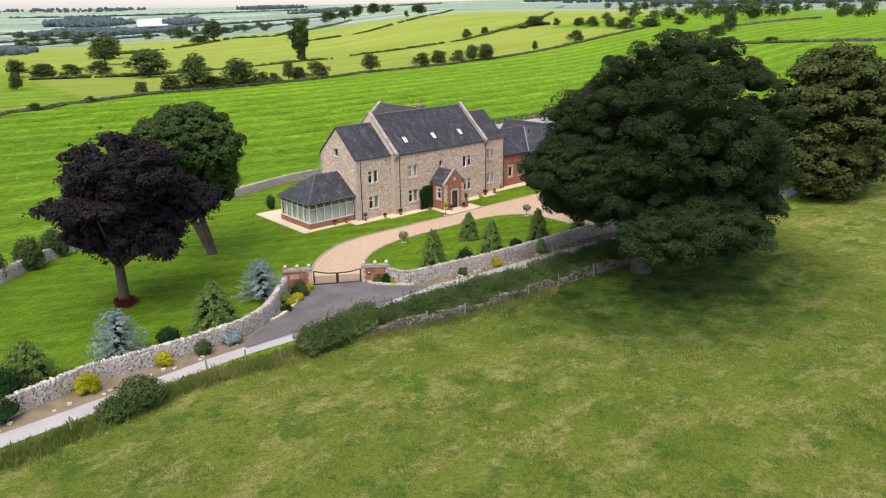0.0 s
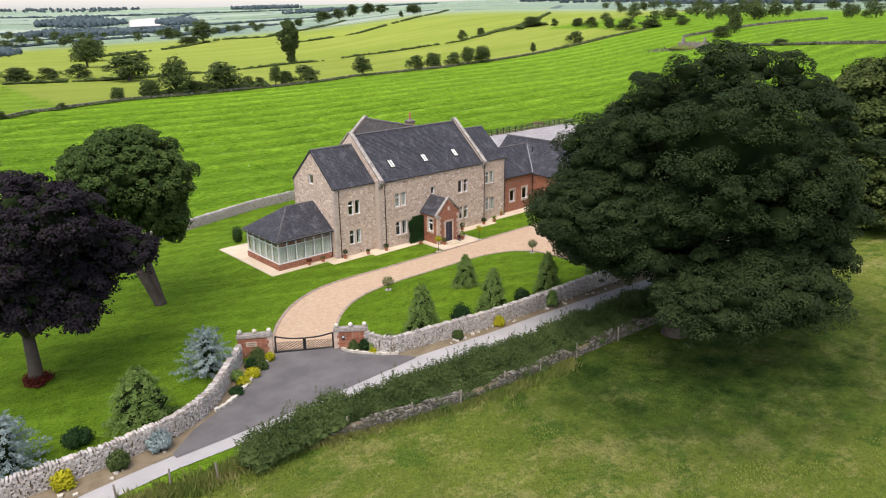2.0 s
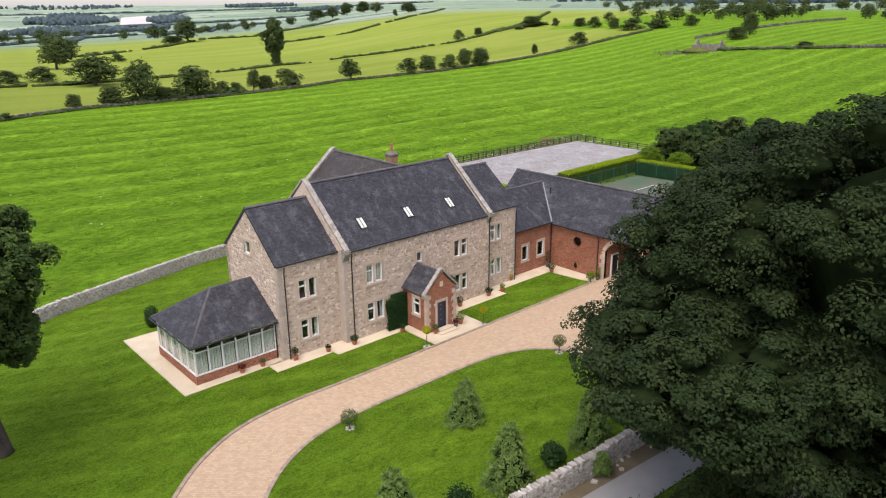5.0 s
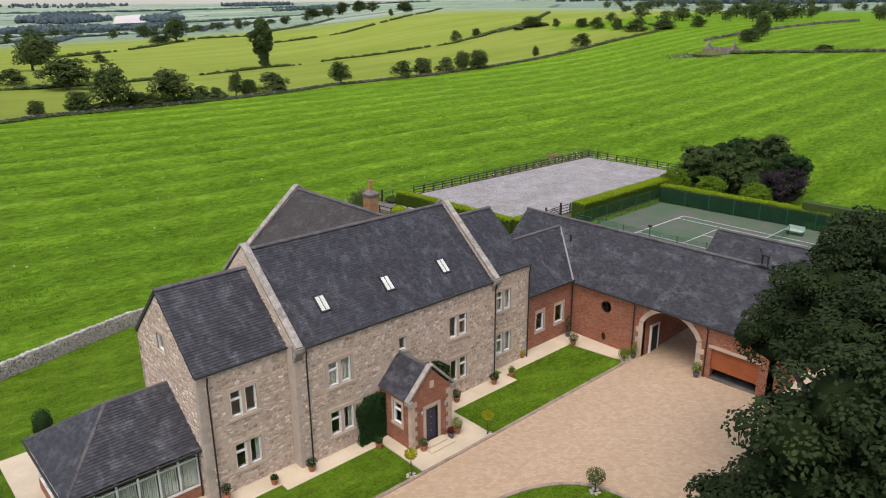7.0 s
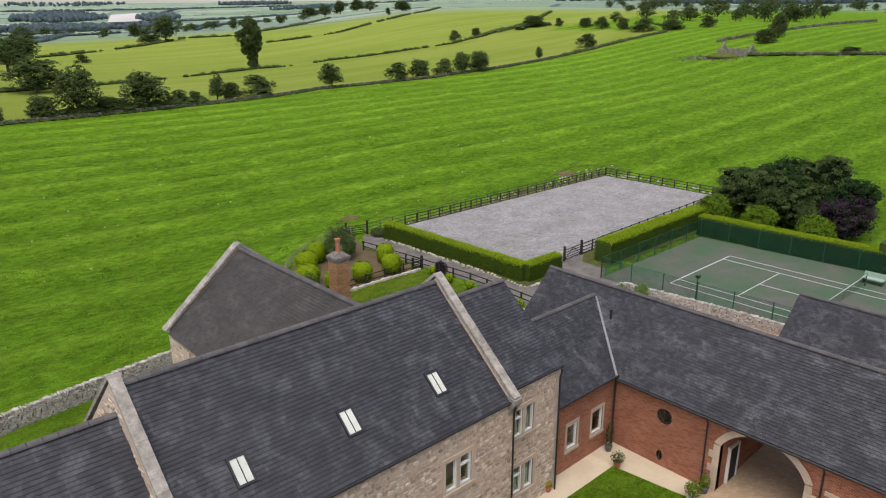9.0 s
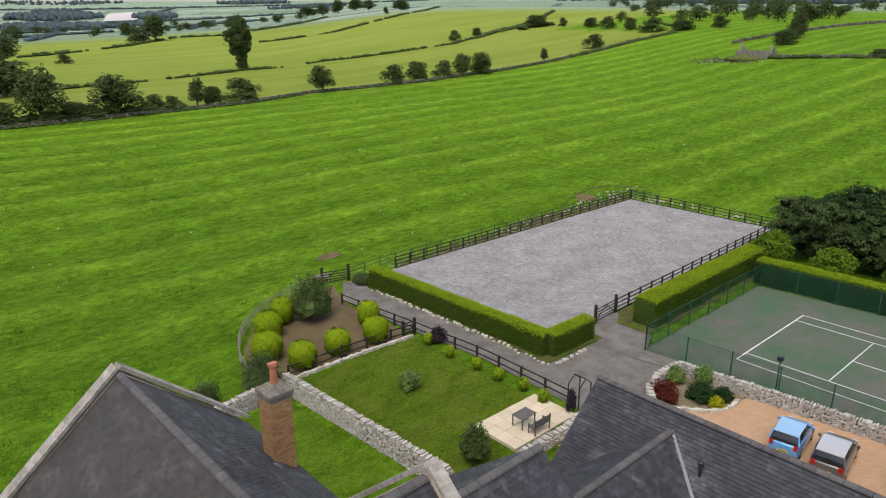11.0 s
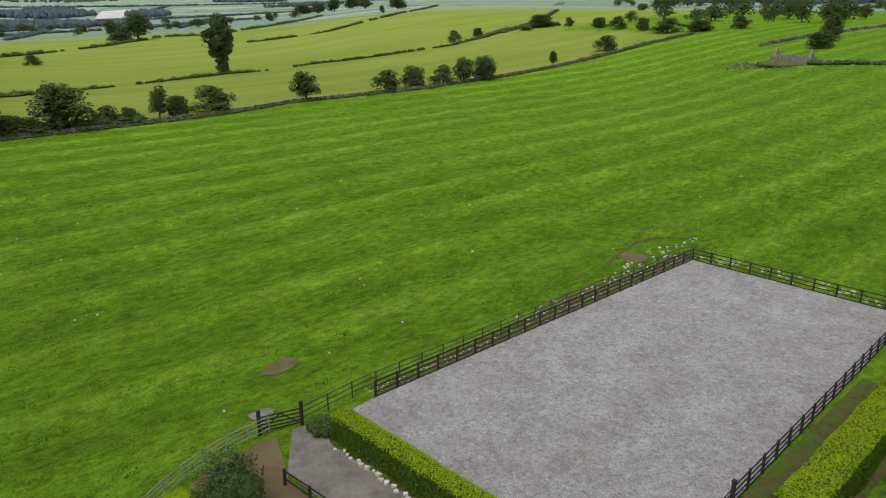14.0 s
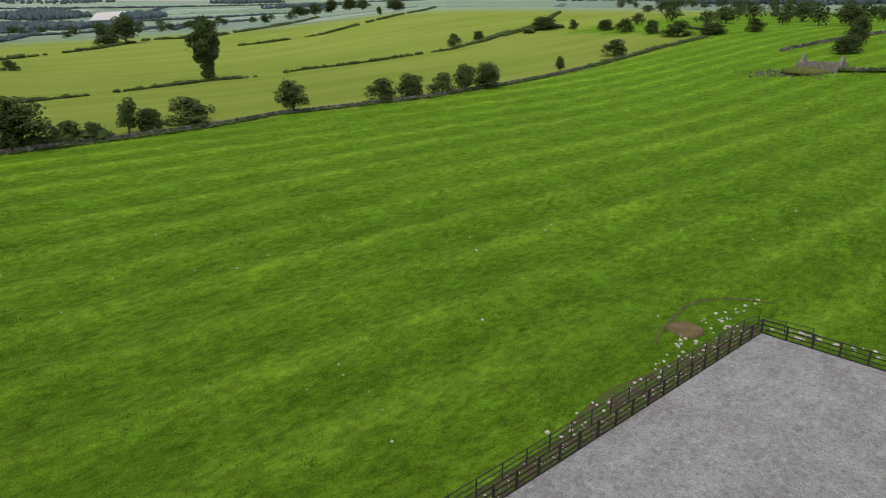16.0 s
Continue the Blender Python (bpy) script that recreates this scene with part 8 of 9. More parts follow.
def tufts(name, label, x, y, h, leaf, per=6, width=0.035, spread=0.16):
    """Clumps of upright blades."""
    k = len(x)
    x, y, h = np.repeat(x, per), np.repeat(y, per), np.repeat(h, per)
    n = len(x)
    bx, by = x + rng.normal(0, spread, n), y + rng.normal(0, spread, n)
    z = heights(bx, by)
    a = rng.uniform(0, 6.28, n)
    hh = h * rng.uniform(0.5, 1.2, n)
    lx, ly = rng.normal(0, .35, n) * hh, rng.normal(0, .35, n) * hh
    w = width * (0.6 + 0.8 * rng.random(n))
    base = np.stack([bx, by, z], 1)
    side = np.stack([np.cos(a) * w, np.sin(a) * w, np.zeros(n)], 1)
    tip = base + np.stack([lx, ly, hh], 1)
    mid = base * 0.45 + tip * 0.55 + np.stack([-lx, -ly, np.zeros(n)], 1) * 0.12
    v = np.stack([base - side, base + side, mid + side * 0.8, tip, mid - side * 0.8], 1).reshape(-1, 3)
    m = Mesh()
    m.add(v, np.arange(5 * n).reshape(n, 5))
    return solid(name, m, leaf, label, "grass", kind="stuff")


RANK = leafy("rank_grass", [(0.06, 0.10, 0.015), (0.11, 0.16, 0.03), (0.20, 0.21, 0.06), (0.30, 0.28, 0.11)], 0.8, 0.3, 0.25, 0.1)
TURF = leafy("pasture_blades", [(0.075, 0.15, 0.016), (0.13, 0.20, 0.026), (0.21, 0.245, 0.05), (0.36, 0.33, 0.13)], 0.8, 0.3, 0.3, 0.1)
GREENBLADE = leafy("field_blades", [(0.035, 0.10, 0.006), (0.065, 0.165, 0.008), (0.10, 0.22, 0.012), (0.15, 0.24, 0.03)], 0.8, 0.3, 0.3, 0.1)
x = rng.uniform(-8, 27, 3200)
y = np.interp(x, [-8, 3.5, 9, 14, 19, 27], [38.0, 39.2, 39.6, 40.4, 39.8, 39.6]) + rng.normal(0, .45, 3200)
ok = y < np.interp(x, [p[0] for p in LANE_S], [p[1] for p in LANE_S]) - 0.1
tufts("rank_grass", "rank seeding grass along the lane side", x[ok], y[ok], np.full(ok.sum(), .42), RANK, 6)
x = rng.uniform(26, 43, 2600)
y = south_line(x) + rng.normal(0.2, .5, 2600)
tufts("rank_grass", "rank grass along the tumbledown wall", x, y, np.full(2600, .35), RANK, 6)
b, r = np.radians(41.4 + rng.uniform(-36, 36, 26000)), np.sqrt(rng.uniform(24 ** 2, 62 ** 2, 26000))
x, y = r * np.sin(b), r * np.cos(b)
ok = y < south_line(x) - 0.2
x, y = x[ok], y[ok]
f = np.array([noise.noise(Vector((p * 0.35, q * 0.35, 0))) for p, q in zip(x, y)])
g2 = (f + rng.normal(0, .3, len(x)) > -0.1) & (np.hypot((x - 53) * 0.75, y - 31) > 13)
tufts("pasture_tufts", "uneven tussocks of grazed pasture grass", x[g2], y[g2], 0.07 + 0.09 * np.clip(f[g2] + .3, 0, 1), TURF, 5, 0.034, 0.25)
b, r = np.radians(41.4 + rng.uniform(-36, 30, 30000)), np.sqrt(rng.uniform(100 ** 2, 210 ** 2, 30000))
x, y = r * np.sin(b), r * np.cos(b)
ok = (y > 97 + 0.0 * x) & ~((x > 72) & (x < 135) & (y < 110)) & (y < row_line(x) - 2)
x, y = x[ok], y[ok]
f = np.array([noise.noise(Vector((p * 0.12, q * 0.3, 4))) for p, q in zip(x, y)])
g2 = f + rng.normal(0, .15, len(x)) > 0.12
tufts("field_tufts", "darker tussocks scattered over the hay field", x[g2], y[g2], np.full(g2.sum(), .16), GREENBLADE, 6, 0.05, 0.28)


# ---- pots, standards, garden furniture, cars ----
POT_GREY = plain("grey_pot", (0.10, 0.10, 0.10), (0.14, 0.14, 0.14), 3, 20, 0.7)


def potted(label, x, y, z, h, w, leaf, seed, pot=TERRACOTTA, stem=0.0):
    t = thing("potted_shrub", label, "potted plant", (x, y, z), "pots round the house")
    ph, pr = 0.34, 0.2
    m = Mesh()
    m.lathe([(pr * .7, 0), (pr, ph * .85), (pr * 1.12, ph * .86), (pr * 1.12, ph), (pr * .9, ph), (pr * .85, ph * .9)], x, y, z, 14)
    part("pot", m, pot, t)
    if stem:
        m = Mesh()
        m.tube([(x, y, z + ph * .8), (x, y, z + ph + stem)], [0.022, 0.018], 6)
        part("stem", m, TWIG, t)
    g = np.random.default_rng(seed)
    m = Mesh()
    c = (x, y, z + ph + stem + (h - ph - stem) * .5)
    puff(m, c, (w / 2, w / 2, max(.12, (h - ph - stem) * .55)), int(700 * w), 0.075, 0.5, 0.5, g)
    part("foliage", m, leaf, t)


POTS = [(45.75, 65.75, 0.95, 0.55, DEEP, 0.15), (50.25, 64.95, 0.75, 0.65, DEEP, 0), (48.2, 65.3, 0.5, 0.45, DEEP, 0), (43.6, 66.5, 0.5, 0.45, WILD, 0), (42.1, 66.6, 0.6, 0.6, RED, 0),
        (64.3, 64.9, 0.75, 0.7, DEEP, 0), (65.9, 64.8, 0.75, 0.5, BOX, 0), (68.5, 66.2, 0.6, 0.45, YELLOW, 0), (73.7, 66.2, 1.7, 0.55, DEEP, 0), (72.8, 65.0, 0.9, 0.8, WILD, 0),
        (54.2, 64.2, 0.7, 0.5, DEEP, 0), (55.9, 62.3, 0.75, 0.55, WILD, 0), (57.9, 62.2, 0.7, 0.5, RED, 0), (58.5, 62.3, 1.0, 0.7, BOX, 0), (59.1, 63.8, 0.8, 0.5, DEEP, 0), (60.9, 64.9, 0.9, 0.6, DEEP, 0)]
for i, (x, y, h, w, leaf, stem) in enumerate(POTS):
    potted("small evergreen in a clay pot beside the wall" if leaf not in (YELLOW, RED) else "bright flowering plant in a clay pot", x, y, DECK, h, w, leaf, 800 + i, POT_GREY if i in (8, 12) else TERRACOTTA, stem)
for i, (x, y) in enumerate(((74.15, 60.75), (74.15, 55.95))):
    potted("green bush in a tall dark planter at the arch", x, y, land(x, y) + .05, 1.1, 0.6, BOX, 830 + i, POT_GREY)
for i, (x, y, h, w, leaf) in enumerate(((53.9, 61.0, 1.7, 0.75, YELLOW), (59.7, 61.0, 1.6, 0.7, YELLOW), (59.4, 53.2, 1.4, 1.0, WILD), (43.3, 55.6, 1.3, 1.1, WILD), (73.3, 60.9, 1.0, 0.9, BOX))):
    z = land(x, y) + .05
    t = thing("standard_tree", "small lollipop tree beside the driveway", "small tree", (x, y, z), "standard trees by the drive")
    m = Mesh()
    m.tube([(x, y, z - .1), (x, y, z + h - w * .6)], [0.035, 0.025], 7)
    part("trunk", m, TWIG, t)
    m = Mesh()
    puff(m, (x, y, z + h - w * .42), (w / 2, w / 2, w * .42), int(900 * w), 0.09, 0.5, 0.5)
    part("crown", m, leaf, t)
    m = Mesh()
    stones(m, np.array([[x + .2 * math.cos(k), y + .2 * math.sin(k), z + .03] for k in range(6)]), np.tile([.08, .06, .05], (6, 1)), np.arange(6.0), 0.3)
    part("stone_ring", m, WHITE_STONE, t)

# rear terrace with table and bench
rt = thing("rear_terrace", "pale square-flagged terrace on the rear lawn", "patio", (82, 81.7, -0.15), kind="structure")
for i in range(6):
    for j in range(4):
        x, y = 79.55 + i * 0.88, 80.25 + j * 0.8
        part("flag", Mesh().box(x + .008, x + .872, y + .008, y + .792, -0.5, -0.03 + rng.uniform(-.006, .006)), FLAG, rt)
TEAK = plain("grey_teak", (0.10, 0.09, 0.085), (0.15, 0.14, 0.13), 3, 25, 0.8)
tb = thing("garden_table", "slatted dark garden table on the terrace", "table", (81.7, 81.6, -0.03), "")
for k in range(7):
    part("slat", Mesh().box(81.1, 82.3, 81.15 + k * .125, 81.25 + k * .125, 0.66, 0.7), TEAK, tb)
for x in (81.15, 82.2):
    for y in (81.2, 81.93):
        part("leg", Mesh().box(x, x + .06, y, y + .06, -0.03, 0.66), TEAK, tb)
bn = thing("garden_bench", "slatted dark garden bench by the table", "bench", (81.9, 80.5, -0.03))
for k in range(4):
    part("seat_slat", Mesh().box(81.2, 82.5, 80.4 + k * .115, 80.5 + k * .115, 0.36, 0.39), TEAK, bn)
for k in range(4):
    part("back_slat", Mesh().box(81.2, 82.5, 80.3, 80.33, 0.5 + k * .11, 0.58 + k * .11), TEAK, bn)
for x in (81.2, 82.44):
    part("leg", Mesh().box(x, x + .06, 80.78, 80.84, -0.03, 0.56), TEAK, bn)
    part("leg", Mesh().box(x, x + .06, 80.3, 80.36, -0.03, 0.95), TEAK, bn)
    part("arm", Mesh().box(x, x + .06, 80.3, 80.86, 0.55, 0.59), TEAK, bn)


# ---- cars ----
def paint(name, col, rough=0.3, metal=0.3):
    m, n, p = nodes_of(name, rough, metal, 0.5)
    p.inputs["Base Color"].default_value = (*col, 1)
    p.inputs["Coat Weight"].default_value = 0.8
    p.inputs["Coat Roughness"].default_value = 0.08
    return m


RUBBER = plain("tyre_rubber", (0.015, 0.015, 0.015), (0.022, 0.022, 0.022), 4, 30, 0.85)
ALLOY = plain("alloy", (0.45, 0.45, 0.46), (0.5, 0.5, 0.5), 4, 30, 0.35, 0.8)
CARGLASS = plain("tinted_glass", (0.012, 0.014, 0.017), (0.018, 0.02, 0.022), 2, 10, 0.06, spec=0.6, relief=0.0)
TAIL = plain("tail_lens", (0.35, 0.01, 0.01), (0.4, 0.015, 0.012), 3, 20, 0.2)
PLATE = plain("plate_yellow", (0.62, 0.45, 0.04), (0.62, 0.45, 0.04), 3, 20, 0.5)
HEADLENS = plain("clear_lens", (0.6, 0.62, 0.65), (0.65, 0.66, 0.7), 3, 20, 0.15)


def car(label, body_paint, roof_paint, L, W, Hh, at, yaw):
    """A small hatchback, built nose to +x, then turned."""
    t = thing("car", label, "car")
    hw = W / 2

    def loft(rows):
        """rows: (x, half width bottom, half width top, z bottom, z top)."""
        m = Mesh()
        v, f = [], []
        for x, wb, wt, zb, zt in rows:
            v += [(x, -wb, zb), (x, -wb * 1.0, zb + (zt - zb) * .55), (x, -wt, zt), (x, wt, zt), (x, wb, zb + (zt - zb) * .55), (x, wb, zb)]
        for i in range(len(rows) - 1):
            for k in range(5):
                a = i * 6 + k
                f.append([a, a + 1, a + 7, a + 6])
            f.append([i * 6 + 5, i * 6, i * 6 + 6, i * 6 + 11])
        f += [[5, 4, 3, 2, 1, 0], [len(rows) * 6 - 6 + k for k in range(6)]]
        return m.add(v, f)
    h = L / 2
    body = loft([(-h, hw * .84, hw * .80, .32, .78), (-h + .12, hw * .96, hw * .92, .24, .92), (-h * .62, hw, hw * .96, .2, .95), (0, hw, hw * .96, .2, .94), (h * .45, hw, hw * .94, .2, .92), (h * .72, hw * .97, hw * .88, .2, .86), (h * .93, hw * .9, hw * .78, .24, .72), (h, hw * .78, hw * .66, .34, .6)])
    part("body", body, body_paint, t, soft=False)
    glass = loft([(-h + .08, hw * .9, hw * .78, .9, .98), (-h + .32, hw * .9, hw * .74, .9, Hh - .1), (-h * .3, hw * .92, hw * .76, .9, Hh - .04), (h * .05, hw * .92, hw * .76, .9, Hh - .07), (h * .5, hw * .9, hw * .74, .88, .95)])
    part("window_band", glass, CARGLASS, t, "dark tinted glass")
    roof = loft([(-h + .26, hw * .76, hw * .68, Hh - .12, Hh - .05), (-h * .3, hw * .78, hw * .70, Hh - .06, Hh), (h * .03, hw * .78, hw * .70, Hh - .1, Hh - .035), (h * .12, hw * .77, hw * .66, Hh - .13, Hh - .08)])
    part("roof", roof, roof_paint, t)
    m = Mesh()
    for s in (-1, 1):
        for a, b in (((-h + .1, .93), (-h + .34, Hh - .08)), ((-h * .12, .93), (-h * .14, Hh - .05)), ((h * .48, .93), (h * .1, Hh - .09))):
            m.beam((a[0], s * hw * .91, a[1]), (b[0], s * hw * .77, b[1]), .07, .05)
    part("pillars", m, body_paint, t)
    for x in (-h * .62, h * .64):
        for s in (-1, 1):
            wh = part("wheel", Mesh().lathe([(.16, -.1), (.28, -.1), (.3, -.06), (.3, .06), (.28, .1), (.16, .1)], 0, 0, 0, 20), RUBBER, t)
            wh.matrix_basis = pose(x, s * (hw - .1), .3, 90, 0, 0)
            rim = part("rim", Mesh().lathe([(.05, -.11), (.17, -.105), (.18, -.08), (.18, .08), (.17, .105), (.05, .11)], 0, 0, 0, 12), ALLOY, wh)
    for s in (-1, 1):
        part("tail_light", Mesh().box(-h - .005, -h + .14, s * hw * .62 if s > 0 else -hw * .86, s * hw * .86 if s > 0 else -hw * .62, .66, .93), TAIL, t, "red tail light")
        part("headlight", Mesh().box(h * .9, h * .97, s * hw * .5 if s > 0 else -hw * .8, s * hw * .8 if s > 0 else -hw * .5, .56, .7), HEADLENS, t)
        part("mirror", Mesh().box(h * .32, h * .4, s * hw if s > 0 else -hw - .14, s * hw + .14 if s > 0 else -hw, .93, 1.05), body_paint, t)
    npl = part("number_plate", Mesh().box(-h - .02, -h + .01, -.26, .26, .42, .53), PLATE, t, "yellow rear plate")
    part("plate_marks", Mesh().box(-h - .024, -h - .02, -.2, .2, .45, .5), BLACK, npl)
    for ob in t.children:
        if ob.name.split(".")[0] in ("body", "roof", "window_band"):
            bev = ob.modifiers.new("rounded", "BEVEL")
            bev.width, bev.segments, bev.limit_method = 0.09, 3, "NONE"
            ob.data.polygons.foreach_set("use_smooth", np.ones(len(ob.data.polygons), bool))
    t.matrix_basis = pose(*at, 0, 0, yaw)
    return t


car("small light blue hatchback parked in the yard", paint("blue_paint", (0.10, 0.32, 0.62)), paint("pale_blue_roof", (0.30, 0.50, 0.72)), 3.5, 1.63, 1.47, (91.0, 70.45, land(91, 70.4) + .07), 8)
car("grey hatchback with a pale roof parked in the yard", paint("grey_paint", (0.10, 0.09, 0.09)), paint("silver_roof", (0.48, 0.48, 0.50)), 3.8, 1.72, 1.5, (90.9, 68.2, land(91, 68.1) + .07), 8)


# ---- far fields: trees, hedges, walls, ruin ----
def far_tree(name, label, leaf, lobes, trunk, seed, r_puff=0.13, per=68, size=0.046, subs=6):
    """A far tree of unit height and width, to be scaled; shared by its copies."""
    t = thing(name, label, "tree")
    m, core = Mesh(), Mesh()
    crown(m, lobes, r_puff * 1.6, r_puff, per, size, seed, 0.02, spray=0.25, core=core, subs=subs)
    part("crown", m, leaf, t)
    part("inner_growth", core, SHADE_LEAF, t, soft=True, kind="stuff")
    for k in range(4):
        a = k * 1.7 + seed
        tip = (0.24 * math.cos(a), 0.24 * math.sin(a), trunk + 0.3)
        part("limb", Mesh().tube([(0, 0, trunk * 0.8), (tip[0] * 0.4, tip[1] * 0.4, trunk + 0.15), tip], [0.018, 0.012, 0.004], 6), TWIG, t)
    part("trunk", Mesh().tube([(0, 0, -0.06), (0, 0, trunk), (0.02, 0.01, trunk + .3)], [0.035, 0.028, 0.012], 7), TWIG, t)
    return t


def lobes_in(seed, n, spread, z0, z1, r0, r1, belly=0.5):
    """Uneven lobes filling a crown: belly is the height of its widest part."""
    g = np.random.default_rng(seed)
    out = []
    for i in range(n):
        f = (i + g.uniform(0.2, 0.8)) / n
        reach = spread * max(0.25, 1 - abs(f - belly) / max(belly, 1 - belly) * 0.75) * g.uniform(0.55, 1.1)
        a = i * 2.39996 + g.uniform(-0.5, 0.5)
        r = g.uniform(r0, r1)
        out.append(((reach * math.cos(a), reach * math.sin(a), max(z0 + (z1 - z0) * f, r * 0.8)), (r, r, r * g.uniform(0.75, 1.0))))
    return out


KINDS = {
    "round": far_tree("field_tree", "round dark green hedgerow tree between fields", FARLEAF, lobes_in(1, 10, .30, .20, .82, .18, .27, 0.4), .16, 901),
    "oval": far_tree("field_tree", "uneven dark green hedgerow tree between fields", FARLEAF, lobes_in(8, 9, .31, .20, .82, .16, .26, 0.35), .18, 905),
    "bush": far_tree("field_bush", "broad dark thorn bush on the field boundary", FARLEAF, lobes_in(3, 10, .34, .10, .78, .18, .27, 0.15), .1, 902),
    "scrub": far_tree("field_bush", "ragged dark thorn bush on the field boundary", FARLEAF, lobes_in(12, 9, .36, .10, .80, .16, .25, 0.2), .1, 906),
    "tall": far_tree("field_tree", "tall ivy-clad tree standing on the hedge line", FARLEAF, lobes_in(4, 12, .34, .32, .90, .10, .17, 0.5) + [((0, 0, 0.10), (.14, .14, .12)), ((0.02, 0, 0.25), (.15, .15, .14))], .4, 903, 0.085, 90, 0.036, 9),
    "lean": far_tree("field_tree", "windswept hawthorn on the field boundary", FARLEAF, [((x + 0.25 * (z - 0.5), y, z), r) for (x, y, z), r in lobes_in(5, 9, .34, .22, .84, .15, .24, 0.4)], .2, 904),
    "wood": far_tree("woodland_tree", "round dark tree on the wooded hillside", FARLEAF, lobes_in(21, 6, .28, .2, .78, .22, .3, 0.4), .15, 907, 0.22, 30, 0.1, 4),
    "copse": far_tree("woodland_tree", "spreading dark tree on the wooded hillside", FARLEAF, lobes_in(22, 6, .32, .2, .75, .2, .28, 0.3), .15, 908, 0.22, 30, 0.1, 4),
}
ROW_1 = [(85.7, 223.1, 4.8, 6.4), (92.8, 222.5, 10.4, 10.1), (99.3, 223.7, 3.7, 6.6), (102.8, 222.9, 3.1, 5.9), (108.8, 223.7, 8.4, 11.9), (116.1, 223.3, 3.9, 5.3), (120.0, 222.2, 3.3, 3.3), (127.2, 225.1, 6.3, 4.6), (131.4, 225.3, 4.3, 5.0), (139.6, 226.1, 5.5, 8.8), (162.6, 225.2, 6.5, 7.8), (184.3, 221.8, 5.2, 7.1), (192.6, 220.9, 5.3, 6.5), (201.6, 219.6, 4.8, 6.3), (208.0, 218.0, 6.3, 6.6), (214.6, 216.9, 6.2, 6.8), (251.4, 222.6, 4.3, 3.0), (287.8, 228.8, 5.2, 8.1)]
MID = [(184.9, 313.4, 17.8, 11.9), (97.5, 274.7, 9.2, 15.7), (127.5, 416.5, 11.1, 17.9), (147.5, 401.9, 3.9, 6.4), (231.0, 512.2, 14.9, 16.6), (267.5, 665.9, 10.5, 11.4), (221.7, 513.2, 5.0, 14), (287.8, 306.3, 4.6, 5.6), (307.2, 311.7, 3.8, 4.7), (49.4, 252.9, 5.0, 4.1), (42.6, 203.1, 1.8, 3.3), (58.6, 212.2, 1.6, 2.6), (76, 222, 3.5, 4), (109.6, 363.7, 12.7, 15.0), (66, 290, 5, 9), (78, 300, 4, 8), (60, 300, 6, 8), (88, 300, 5, 9)]
RIGHT = [(354.9, 315.0, 5.8, 12.3), (362.1, 303.4, 4.3, 4.5), (359.0, 283.8, 4.7, 6.8), (353.6, 269.7, 5.6, 7.8), (347.0, 252.4, 5.3, 5.8), (338.6, 235.8, 5.6, 11.0), (344.4, 224.7, 4.3, 9.9), (355.2, 213.7, 4.8, 7.2), (295.9, 160.9, 4.6, 7.0), (313.2, 163.9, 8.1, 6.9), (266.0, 122.8, 1.9, 5.5), (483.4, 807.5, 8.6, 11.1), (735.1, 1140.8, 14.5, 30), (656.4, 975.1, 15.6, 21.1), (763.4, 1091.2, 20.5, 24.0), (854.9, 1169.7, 19.5, 28), (756.0, 998.1, 15.1, 22.5), (414.2, 518.5, 5.5, 4.7), (486.1, 588.0, 8.9, 16.5)]
PLACED = set()


def plant(kind, x, y, h, w, turn):
    m = pose(x, y, land(x, y), 0, 0, turn) @ Matrix.Diagonal((w, w, h, 1))
    src = KINDS[kind]
    if kind not in PLACED:
        PLACED.add(kind)
        src.matrix_basis = m
        return src
    made = copy_thing(src, m @ Matrix.Diagonal((1 / src.scale[0], 1 / src.scale[1], 1 / src.scale[2], 1)))
    return made


for k, rows in enumerate((ROW_1, MID, RIGHT)):
    for i, (x, y, h, w) in enumerate(rows):
        kind = "tall" if (k, i) == (1, 0) else (("bush", "scrub")[i % 2] if h < 1.1 * w and h < 6 else ("round", "lean", "oval")[i % 3])
        plant(kind, x, y, h * 1.1, w * 1.14, 57 * i + 31 * k)
# woods and scattered trees on the rising ground to the east
gq = np.random.default_rng(77)
for i in range(84):
    b, r = gq.uniform(12, 37), gq.uniform(480, 900)
    if i < 22:
        b, r = gq.uniform(14, 36), gq.uniform(435, 480)
    if b < 17 and r < 460:
        continue
    t_ = radians(41.4 + b)
    h = gq.uniform(4.5, 8.5)
    plant(("wood", "copse")[i % 2], r * math.sin(t_), r * math.cos(t_), h, h * gq.uniform(1.0, 1.5), gq.uniform(0, 360))
for i in range(46):
    b, r = gq.uniform(-30, -8), gq.uniform(620, 1300)
    t_ = radians(41.4 + b)
    h = gq.uniform(6, 10)
    plant(("wood", "copse")[i % 2], r * math.sin(t_), r * math.cos(t_), h, h * gq.uniform(1.0, 1.6), gq.uniform(0, 360))


def hedge_line(label, pts, r, gap, seed, thin=0.25, leaf=None):
    """A low uneven field hedge of leaf clumps."""
    g = np.random.default_rng(seed)
    x, y, a = along(pts, gap)
    m = Mesh()
    for i in range(len(x)):
        if math.sin(x[i] * .11 + seed) + g.normal(0, .3) < thin * 2 - 1.75:
            continue
        s = r * g.uniform(.5, 1.2)
        z = land(x[i], y[i])
        blob(m, (x[i], y[i], z + s * .4), (s * 1.2, s * 1.2, s * .6), g)
        puff(m, (x[i], y[i], z + s * .5), (s * 1.45, s * 1.45, s * .75), 36, s * .36, 0.4, 0.3, g)
    return solid("field_hedge", m, leaf or FARLEAF, label, "hedge", "field hedges")


